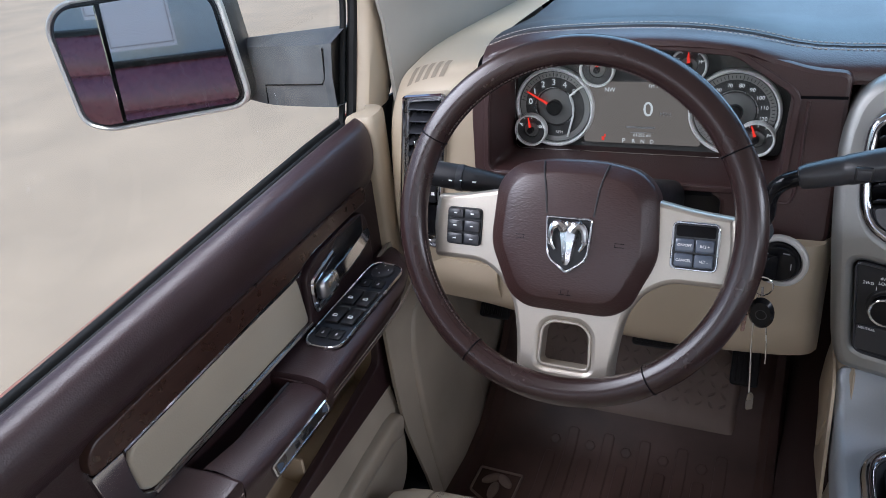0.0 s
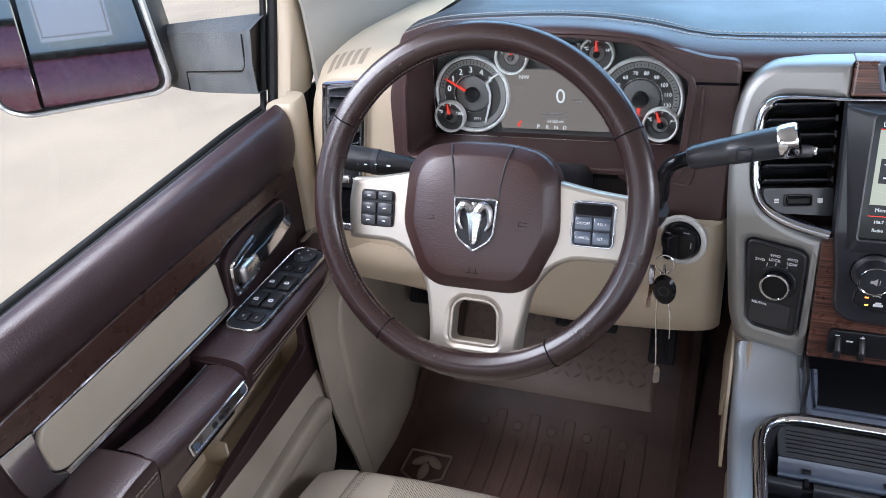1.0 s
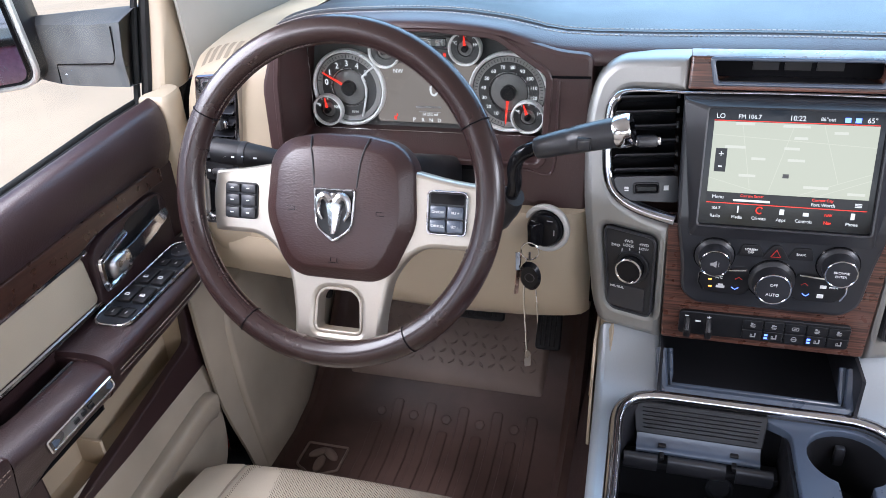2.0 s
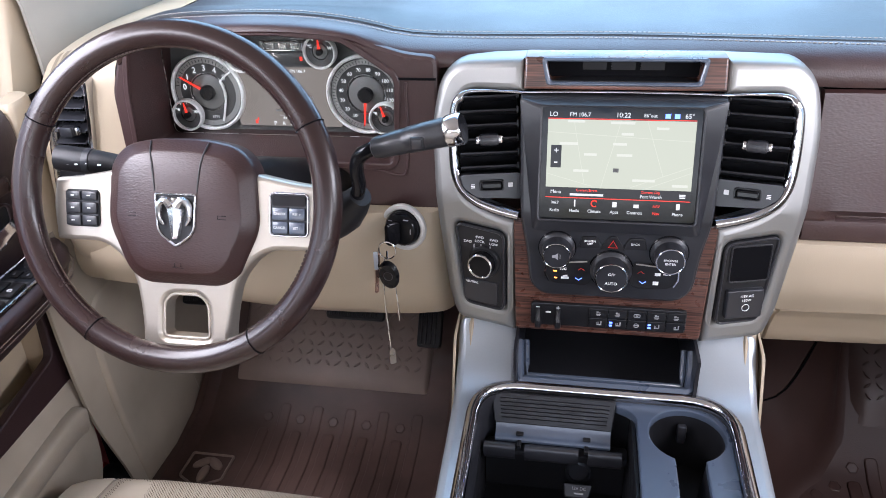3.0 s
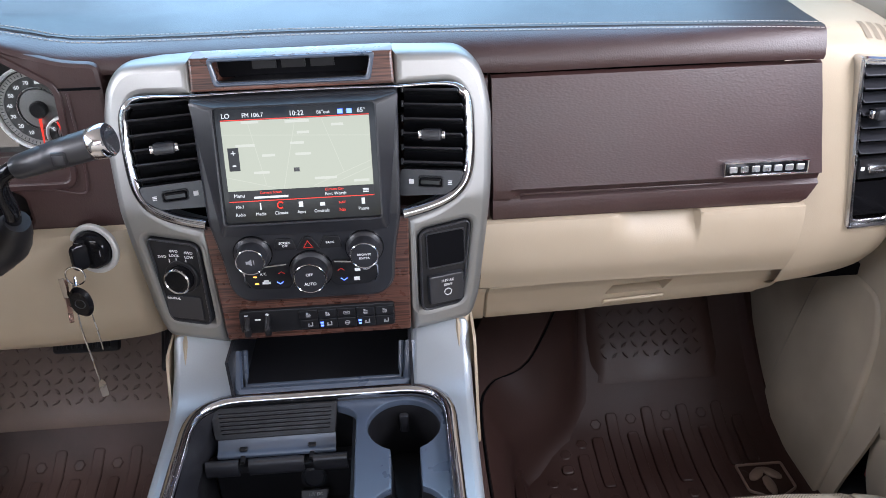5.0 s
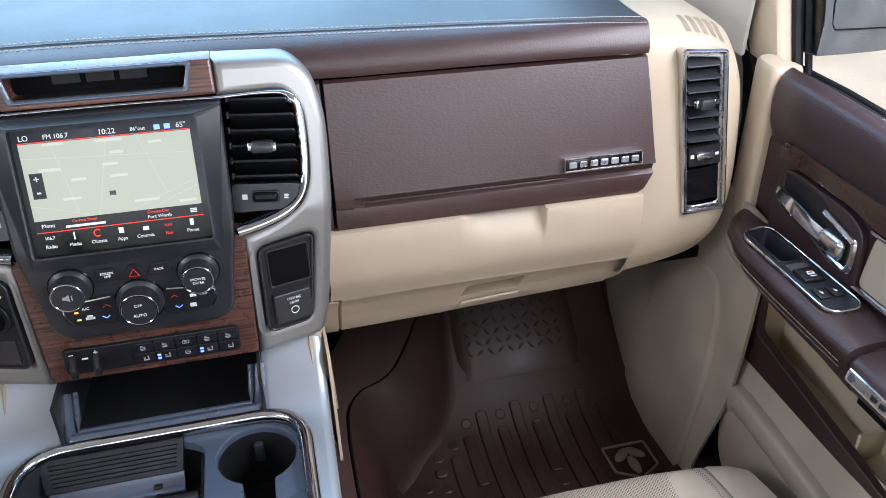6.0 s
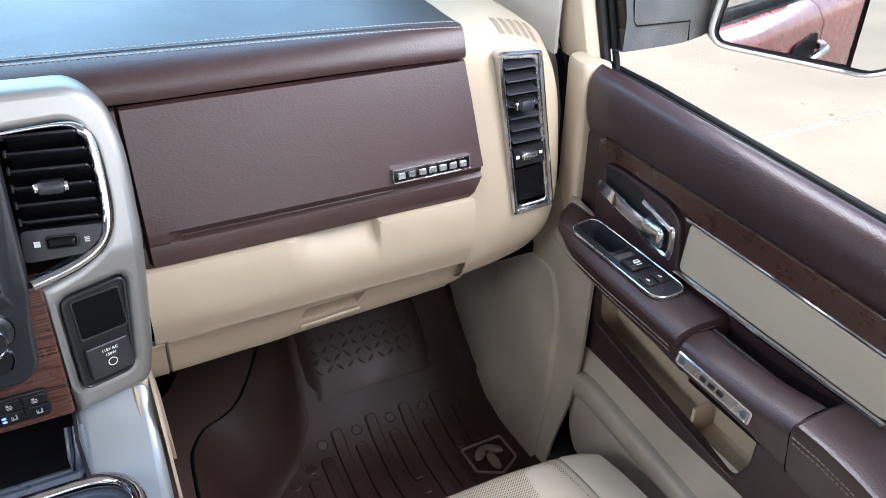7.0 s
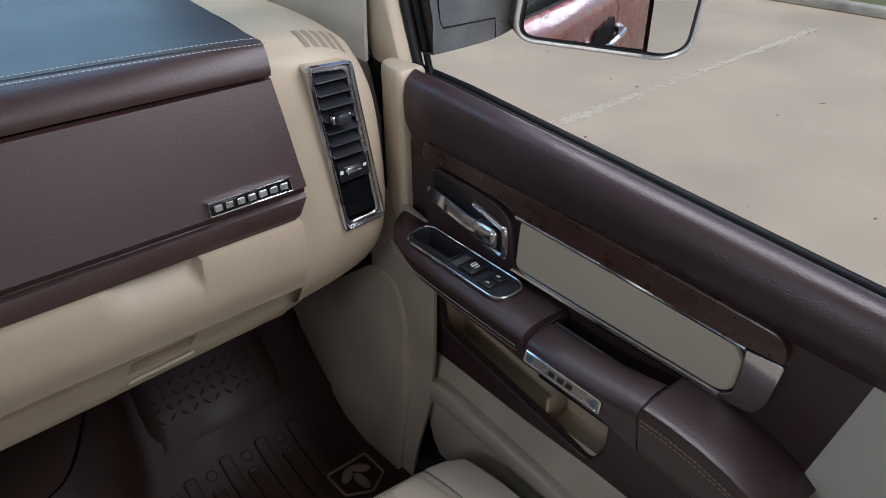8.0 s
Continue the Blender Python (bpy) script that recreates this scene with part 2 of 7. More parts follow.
def box(x0, x1, y0, y1, z0, z1, bevel=0.0, seg=2):
    bm = bmesh.new()
    bmesh.ops.create_cube(bm, size=1, matrix=Matrix.Translation(((x0 + x1) / 2, (y0 + y1) / 2, (z0 + z1) / 2)) @ Matrix.Diagonal((abs(x1 - x0), abs(y1 - y0), abs(z1 - z0), 1)))
    if bevel:
        bmesh.ops.bevel(bm, geom=bm.edges[:], offset=bevel, segments=seg, profile=0.5, affect="EDGES")
    return bm


def rounded(points, radius, seg=5):
    """A polygon with rounded corners; radius is one number or one for each corner."""
    out, count = [], len(points)
    radii = [radius] * count if isinstance(radius, (int, float)) else radius
    for i, (p, r) in enumerate(zip(points, radii)):
        p, a, b = Vector(p), Vector(points[i - 1]), Vector(points[(i + 1) % count])
        if r <= 0:
            out.append(tuple(p))
            continue
        da, db = (a - p), (b - p)
        cut = min(r, da.length * 0.49, db.length * 0.49)
        pa, pb = p + da.normalized() * cut, p + db.normalized() * cut
        for k in range(seg + 1):
            s = k / seg
            out.append(tuple(pa * (1 - s) ** 2 + p * 2 * s * (1 - s) + pb * s * s))
    return out


def rect(u0, u1, v0, v1, r=0.0, seg=5):
    return rounded([(u0, v0), (u1, v0), (u1, v1), (u0, v1)], r, seg) if r else [(u0, v0), (u1, v0), (u1, v1), (u0, v1)]


def circle(u, v, r, count=32, squash=1.0):
    return [(u + r * math.cos(2 * math.pi * k / count), v + squash * r * math.sin(2 * math.pi * k / count)) for k in range(count)]


def shrink(outline, by):
    """The outline moved inwards by a distance (outwards if negative)."""
    count, out = len(outline), []
    area = sum(outline[i - 1][0] * outline[i][1] - outline[i][0] * outline[i - 1][1] for i in range(count))
    way = 1 if area > 0 else -1
    for i in range(count):
        p, a, b = Vector(outline[i]), Vector(outline[i - 1]), Vector(outline[(i + 1) % count])
        da, db = (p - a), (b - p)
        if da.length < 1e-9 or db.length < 1e-9:
            out.append(tuple(p))
            continue
        na, nb = Vector((-da.y, da.x)).normalized() * way, Vector((-db.y, db.x)).normalized() * way
        nn = na + nb
        nn = nn.normalized() if nn.length > 1e-6 else na
        out.append(tuple(p + nn * by / max(0.5, nn.dot(na))))
    return out


def plate(outline, thick, bevel=0.0, holes=(), steps=2, base=0.0):
    """A flat piece in the plane z = base with its face at base + thick, its front edge rounded, holes cut through."""
    bm = bmesh.new()

    def ring(pts, z):
        return [bm.verts.new((x, y, z)) for x, y in pts]

    def skin(a, b):
        for i in range(len(a)):
            bm.faces.new((a[i - 1], a[i], b[i], b[i - 1]))

    tops = []
    for k, pts in enumerate((outline, *holes)):
        sign = 1 if k == 0 else -1
        last = ring(pts, base)
        if bevel:
            for s in range(steps + 1):
                a = math.pi / 2 * s / steps
                nxt = ring(shrink(pts, sign * bevel * (1 - math.cos(a))), base + thick - bevel + bevel * math.sin(a))
                skin(last, nxt)
                last = nxt
        else:
            nxt = ring(pts, base + thick)
            skin(last, nxt)
            last = nxt
        tops.append(last)
    if holes:
        flat = [v for loop in tops for v in loop]
        spots, lines, first = [v.co.xy for v in flat], [], 0
        for loop in tops:
            lines += [(first + i, first + (i + 1) % len(loop)) for i in range(len(loop))]
            first += len(loop)
        found = delaunay_2d_cdt(spots, lines, [], 0, 1e-7)
        rim = [[v.co.xy for v in loop] for loop in tops]
        spare = {}
        for tri in found[2]:
            mid = sum((found[0][k] for k in tri), Vector((0, 0))) / 3
            if inside(mid.x, mid.y, rim[0]) and not any(inside(mid.x, mid.y, r) for r in rim[1:]):
                for k in tri:
                    if not found[3][k] and k not in spare:
                        spare[k] = bm.verts.new((*found[0][k], base + thick))
                vs = [flat[found[3][k][0]] if found[3][k] else spare[k] for k in tri]
                if len(set(vs)) == 3 and bm.faces.get(vs) is None:
                    bm.faces.new(vs).material_index = 1
    else:
        bm.faces.new(tops[0]).material_index = 1
    return bm


def band(outer, inner, thick, bevel=0.0, base=0.0):
    """A flat ring between two outlines with the same number of points, rounded on both edges."""
    bm = bmesh.new()
    b = bevel or thick * 0.3
    rows = [[(x, y, base) for x, y in outer], [(x, y, base + thick - b) for x, y in outer], [(x, y, base + thick) for x, y in shrink(outer, b)],
            [(x, y, base + thick) for x, y in shrink(inner, -b)], [(x, y, base + thick - b) for x, y in inner], [(x, y, base) for x, y in inner]]
    rings = [[bm.verts.new(p) for p in row] for row in rows]
    for a, c in zip(rings, rings[1:]):
        for i in range(len(a)):
            bm.faces.new((a[i - 1], a[i], c[i], c[i - 1]))
    return bm


def loft(rows, closed=False, caps=False):
    """A skin over rows of points with the same count. closed: each row is a loop."""
    bm = bmesh.new()
    vs = [[bm.verts.new(p) for p in row] for row in rows]
    for a, b in zip(vs, vs[1:]):
        for i in range(0 if closed else 1, len(a)):
            bm.faces.new((a[i - 1], a[i], b[i], b[i - 1]))
    if caps and closed:
        bm.faces.new(vs[0]).material_index = 1
        bm.faces.new(vs[-1]).material_index = 1
    return bm


def smooth_line(points, per=6):
    """A Catmull-Rom line through points of any dimension."""
    p = [Vector(q) for q in points]
    out = []
    for i in range(len(p) - 1):
        a, b, c, d = p[max(0, i - 1)], p[i], p[i + 1], p[min(len(p) - 1, i + 2)]
        for k in range(per):
            s = k / per
            out.append(0.5 * ((2 * b) + (c - a) * s + (2 * a - 5 * b + 4 * c - d) * s * s + (3 * b - a - 3 * c + d) * s ** 3))
    out.append(p[-1])
    return out


def tube(points, radius, count=12, caps=True, flat=1.0, loop=False):
    """A tube along points; radius is one number or one for each point; flat squeezes it."""
    pts = [Vector(p) for p in points]
    radii = [radius] * len(pts) if isinstance(radius, (int, float)) else radius
    rows, side = [], None
    for i, p in enumerate(pts):
        if loop:
            d = (pts[(i + 1) % len(pts)] - pts[i - 1]).normalized()
        else:
            d = (pts[min(len(pts) - 1, i + 1)] - pts[max(0, i - 1)]).normalized()
        if side is None:
            side = d.orthogonal().normalized()
        side = (side - d * side.dot(d)).normalized()
        up = d.cross(side)
        rows.append([p + radii[i] * (math.cos(a) * side + flat * math.sin(a) * up) for a in (2 * math.pi * k / count for k in range(count))])
    if loop:
        rows.append(rows[0])
    bm = loft(rows, closed=True, caps=caps and not loop)
    if loop:
        bmesh.ops.remove_doubles(bm, verts=bm.verts, dist=1e-6)
    return bm


def lathe(profile, count=32):
    """Turns (radius, height) points round the z axis."""
    rows = [[(r * math.cos(2 * math.pi * k / count), r * math.sin(2 * math.pi * k / count), h) for k in range(count)] for r, h in profile]
    bm = loft(rows, closed=True)
    for row, (r, h) in ((0, profile[0]), (-1, profile[-1])):
        if r > 1e-5:
            ring = [v for v in bm.verts if abs(v.co.z - h) < 1e-7 and abs(v.co.xy.length - r) < 1e-6]
            if len(ring) == count:
                bm.faces.new(sorted(ring, key=lambda v: math.atan2(v.co.y, v.co.x)))
    bmesh.ops.remove_doubles(bm, verts=bm.verts, dist=1e-6)
    return bm


def thicken(bm, by):
    """Gives an open skin a thickness."""
    bmesh.ops.recalc_face_normals(bm, faces=bm.faces)
    bmesh.ops.solidify(bm, geom=bm.faces[:] + bm.edges[:] + bm.verts[:], thickness=by)
    return bm


def writing(text, size, mat, parent, m, name="lettering", raised=0.0004, align="CENTER"):
    """Flat letters in the plane of m, about the origin of m."""
    c = bpy.data.curves.new("text", "FONT")
    c.body, c.size, c.extrude, c.align_x, c.align_y = text, size, raised, align, "CENTER"
    c.resolution_u = 3
    ob = bpy.data.objects.new("text", c)
    scene.collection.objects.link(ob)
    me = bpy.data.meshes.new_from_object(ob.evaluated_get(bpy.context.evaluated_depsgraph_get()))
    bpy.data.objects.remove(ob)
    bpy.data.curves.remove(c)
    bm = bmesh.new()
    bm.from_mesh(me)
    bpy.data.meshes.remove(me)
    return part(name, bm, mat, parent, m=m, smooth=0)


def bars(spots, mat, parent, m, name="print", raised=0.0006):
    """Small flat bars (u, v, width, height) joined into one print."""
    ob = part(name, join(*[box(u - w / 2, u + w / 2, v - h / 2, v + h / 2, 0, raised) for u, v, w, h in spots]), mat, parent, m=m, smooth=0)
    return tagged(ob, kind="stuff") if len(spots) > 1 else ob


def at(u, v, n=0.0, turn=0.0):
    return Matrix.Translation((u, v, n)) @ Matrix.Rotation(radians(turn), 4, "Z")


def stitches(points, mat, parent, gap=0.0060, size=0.00042, name="stitching", lift=Vector((0, 0, 0))):
    """A row of thread stitches along a line, in one mesh."""
    line = [Vector(p) for p in points]
    made, left = [], 0.0
    bm = bmesh.new()
    for a, b in zip(line, line[1:]):
        d = b - a
        if d.length < 1e-6:
            continue
        w = d.normalized()
        s = left
        while s < d.length:
            c = a + w * s + lift
            q = w.to_track_quat("X", "Z").to_matrix().to_4x4()
            bmesh.ops.create_cube(bm, size=1, matrix=Matrix.Translation(c) @ q @ Matrix.Diagonal((gap * 0.66, size * 2, size * 2, 1)))
            s += gap
        left = s - d.length
    return part(name, bm, mat, parent, smooth=0)


def front(y):
    """The plane that faces the driver at y: u is x, v is z, n comes towards the cab."""
    return axes((0, y, 0), (1, 0, 0), (0, 0, 1), (0, -1, 0))


def slope(x, y, z, back_deg, turn_deg=0.0):
    """A plane at a place that leans away at its top and turns about the upright."""
    return Matrix.Translation((x, y, z)) @ Matrix.Rotation(radians(turn_deg), 4, "Z") @ Matrix.Rotation(radians(-back_deg), 4, "X") @ front(0)


def stack_y(x, z):
    """The face of the centre stack: upright below, leaning back above, wrapped at the sides."""
    return 0.25 * max(0.0, z - 1.40) + 0.27 * max(0.0, abs(x) - 0.115)


def bent(bm, face=stack_y, us=(), vs=()):
    """Lays a flat piece, built with u as x, v as z and n outwards, on the face."""
    for u in us:
        bmesh.ops.bisect_plane(bm, geom=bm.verts[:] + bm.edges[:] + bm.faces[:], plane_co=(u, 0, 0), plane_no=(1, 0, 0))
    for v in vs:
        bmesh.ops.bisect_plane(bm, geom=bm.verts[:] + bm.edges[:] + bm.faces[:], plane_co=(0, v, 0), plane_no=(0, 1, 0))
    for w in bm.verts:
        u, v, n = w.co
        w.co = (u, face(u, v) - n, v)
    return bm


def skin_x(sections, per=5, across=3):
    """A skin through sections (x, [(y, z), ...]) along the truck's width, rounded both ways."""
    rows = [smooth_line([(x, y, z) for y, z in prof], across) for x, prof in sections]
    cols = [smooth_line([r[i] for r in rows], per) for i in range(len(rows[0]))]
    return loft([[c[k] for c in cols] for k in range(len(cols[0]))])


# ---- ground and surroundings ----
def ground_sheet():
    bm = bmesh.new()
    bmesh.ops.create_grid(bm, x_segments=8, y_segments=8, size=400)
    tagged(part("ground", bm, CONCRETE, smooth=0), "pale sun-bleached concrete car park", "ground", kind="structure")


ground_sheet()
chance = random.Random(5)
flakes = []
for k in range(2600):
    x = 3.3 + 4.25 * k / 2600
    y = 2.345 + chance.gauss(0, 0.024)
    if chance.random() < 0.62 + 0.3 * math.sin(x * 2.1):
        flakes.append(box(x, x + chance.uniform(0.008, 0.035), y - chance.uniform(0.003, 0.010), y + chance.uniform(0.003, 0.010), 0.001, 0.002 + k * 1e-6))
tagged(part("road_marking", join(*flakes), ROAD_PAINT, smooth=0), "worn white parking line on the concrete", "marking", kind="structure")
litter = []
for k in range(28):
    r = chance.uniform(0.004, 0.012)
    litter.append(moved(lathe([(r, 0.0), (r * 0.7, r * 0.25), (0.0, r * 0.3)], 6), Matrix.Translation((chance.uniform(2.2, 7.0), chance.uniform(0.3, 5.0), 0)) @ Matrix.Rotation(chance.uniform(0, 6), 4, "Z") @ Matrix.Diagonal((chance.uniform(1, 2.5), 1, 1, 1))))
tagged(part("leaf_litter", join(*litter), DRY_LEAF, smooth=0), "small dark leaves and pebbles on the concrete", "litter", kind="stuff")
tagged(part("kerb", box(8.42, 8.58, -14, 16, 0, 0.095, 0.02), KERB), "weathered concrete kerb beside the grass", "kerb", kind="structure")
tagged(part("verge", box(8.58, 30, -14, 16, 0, 0.085), GRASS), "dry grass verge behind the kerb", "grass", kind="stuff")

# ---- cab shell ----
def cab_shell():
    roof = skin_x([(x, [(0.05, 1.955 - 0.10 * abs(x) ** 3), (-0.3, 2.0 - 0.10 * abs(x) ** 3), (-1.2, 2.01 - 0.10 * abs(x) ** 3), (-2.1, 1.97 - 0.10 * abs(x) ** 3)]) for x in (-0.80, -0.4, 0, 0.4, 0.80)])
    tagged(part("ceiling", thicken(roof, 0.03), HEADLINER), "pale cloth headliner under the cab roof", "ceiling", kind="structure")
    tagged(part("wall_rear", box(-0.95, 0.95, -2.16, -2.12, 0.70, 1.45, 0.01), HEADLINER), "plain trimmed rear wall of the cab", "wall", kind="structure")
    tagged(part("floor", box(-0.95, 0.95, -2.14, 0.24, 0.70, 0.735, 0.004), CARPET), "dark brown carpeted cab floor", "floor", kind="structure")
    toe = loft([[(x, y, z) for y, z in ((0.25, 0.730), (0.37, 0.79), (0.50, 0.92), (0.60, 1.07), (0.66, 1.30))] for x in (-0.95, -0.3, 0.3, 0.95)])
    tagged(part("toe_board", thicken(toe, 0.02), CARPET), "brown carpeted toe board under the dashboard", "floor", kind="structure")
    hump = skin_x([(x, [(0.62, z + 0.18), (0.45, z + 0.06), (0.25, z), (-0.2, z - 0.03), (-0.9, z - 0.05)]) for x, z in ((-0.27, 0.70), (-0.24, 0.83), (-0.19, 0.93), (0, 0.94), (0.19, 0.92), (0.222, 0.86), (0.255, 0.76), (0.28, 0.70))])
    tagged(part("floor_hump", hump, CARPET), "carpeted transmission hump under the console", "floor", kind="structure")
    tagged(part("wall_front", box(-0.95, 0.95, 0.70, 0.74, 0.70, 1.56), DEEP), "dark bulkhead behind the dashboard", "wall", kind="structure")


cab_shell()


def body_side(s):
    """The painted outside of the cab: front and rear door skins, sill, glass, pillars; s is the side."""
    side = thing("cab_side", (s * 0.96, -0.8, 0.5), "maroon painted outer side of the pickup cab", "truck body", "sides of the cab")
    m = axes((s * 0.96, 0, 0), (0, 1, 0), (0, 0, 1), (s, 0, 0))
    low = Matrix(((0, 0, s, s * 0.96), (1, 0, 0, 0), (0.10, 1, 0, 0.030), (0, 0, 0, 1)))  # the waistline falls to the rear
    prof = [(-0.016, 1.440), (0.008, 1.428), (0.030, 1.395), (0.04, 1.2), (0.05, 1.0), (0.04, 0.8), (0.0, 0.55)]
    for name, y0, y1 in (("front_door_skin", 0.33, -0.80), ("rear_door_skin", -0.806, -1.70), ("rear_corner", -1.706, -2.15)):
        bm = loft([[(y, z, n) for n, z in prof] for y in (y0, (y0 + y1) / 2, y1)])
        skin = part(name, thicken(bm, 0.006), MAROON, side, m=low)
        if "door" in name:
            y = y1 + 0.13
            part("handle_bowl", plate(rounded(rect(y - 0.09, y + 0.09, 1.265, 1.335), 0.03), 0.004, 0.001), DEEP, skin, m=m @ at(0, 0, 0.034))
            part("door_handle", tube(smooth_line([(y - 0.10, 1.300, 0.04), (y - 0.07, 1.302, 0.062), (y, 1.305, 0.068), (y + 0.07, 1.302, 0.062), (y + 0.10, 1.300, 0.04)]), 0.013, 10, flat=0.7), CHROME, skin, "chrome pull handle", m=m)
    part("jamb", box(0.085, 0.36, 0.60, 1.49, -0.055, -0.050), SEAL, side, "dark door jamb", m=m)
    for name, pts in (("rear_window", [(-0.86, 1.475), (-0.86, 1.90), (-1.55, 1.88), (-1.66, 1.475)]),):
        part(name, plate(pts, 0.004), TINT, side, "tinted rear side glass", m=m @ at(0, 0, -0.02)).visible_shadow = False
    part("belt_moulding", box(-2.15, 0.12, 1.428, 1.440, -0.034, -0.014, 0.003), SEAL, side, m=low)
    for name, pts in (("centre_pillar", [(-0.76, 1.45), (-0.86, 1.45), (-0.90, 1.93), (-0.80, 1.93)]), ("rear_pillar", [(-1.66, 1.45), (-2.15, 1.45), (-2.12, 1.93), (-1.55, 1.93)])):
        part(name, plate(pts, 0.05, 0.006), MAROON, side, m=m @ at(0, 0, -0.05))
    part("roof_rail", loft([[(y, z, n) for z, n in ((1.88, -0.01), (1.93, -0.02), (1.97, -0.07), (1.98, -0.16))] for y in (0.05, -1.0, -2.15)]), MAROON, side, m=m)
    return side


for s in (-1, 1):
    body_side(s)


def parked_car():
    """The maroon car that stands across, behind the driver's side, seen in the driver's mirror."""
    car = thing("parked_car", (-3.6, -4.0, 0), "maroon parked car with papers in its side window", "car")
    m = axes((-0.15, -3.05, 0.0), (-1, 0, 0), (0, 0, 1), (0, 1, 0))
    prof = [(-0.10, 1.10), (-0.02, 1.08), (0.02, 1.00), (0.03, 0.86), (0.0, 0.84), (0.03, 0.80), (0.04, 0.60), (0.0, 0.35), (-0.10, 0.28)]
    body = loft([[(u, v, n) for n, v in prof] + [(u, 0.28, -1.7), (u, 0.9, -1.85), (u, 1.10, -1.70)] for u in (1.15, 1.25, 2.4, 3.6, 4.8, 5.7)], closed=True, caps=True)
    part("body", body, WINE, car, "maroon body side", m=m)
    part("side_glass", loft([[(u + du, v, n) for v, n, du in ((1.10, -0.06, 0.0), (1.52, -0.26, 0.1))] for u in (1.30, 2.3, 3.3, 4.5)]), SKY_GLASS, car, "side glass with the reflected sky painted in", m=m)
    part("belt_strip", box(1.2, 4.7, 1.085, 1.115, -0.06, 0.0, 0.004), SEAL, car, m=m)
    part("roof", loft([[(u, 1.52, -0.24), (u, 1.60, -0.5), (u, 1.61, -1.0), (u, 1.60, -1.4), (u, 1.50, -1.62)] for u in (1.35, 2.5, 3.6, 4.4)]), WINE, car, m=m)
    part("far_side", loft([[(u, 1.10, -1.72), (u, 1.50, -1.62)] for u in (1.30, 4.5)]), TINT, car, m=m)
    for u in (2.0, 4.85):
        for n in (-0.20, -1.55):
            tyre = part("wheel", moved(lathe([(0.0, 0.09), (0.20, 0.09), (0.22, 0.11), (0.32, 0.10), (0.335, 0.06), (0.335, -0.06), (0.32, -0.10), (0.0, -0.09)], 28), Matrix.Translation((u, 0.335, n))), SEAL, car, "black tyre", m=m)
    for u, w in ((3.1, 0.34), (1.85, 0.36)):
        sheet = part("window_paper", box(u - w / 2, u + w / 2, 1.17, 1.48, 0.0, 0.002), PAPER, car, "printed paper sheet", m=m @ Matrix.Translation((0, 0.0, -0.02)) @ Matrix.Rotation(radians(-0.0), 4, "X"))
        part("paper_rule", band(rect(u - w / 2 + 0.012, u + w / 2 - 0.012, 1.19, 1.47), rect(u - w / 2 + 0.018, u + w / 2 - 0.018, 1.196, 1.464), 0.002), GREY_PRINT, sheet, m=m @ Matrix.Translation((0, 0, -0.018)))


parked_car()


# ---- dashboard ----
END_TREES = {}
VENT_OUT = 0.024  # the driver's vent lies this much further out
VENT_HOLE = [(0.7405, 1.3025), (0.8045, 1.3065), (0.7735, 1.5325), (0.7105, 1.5375)]


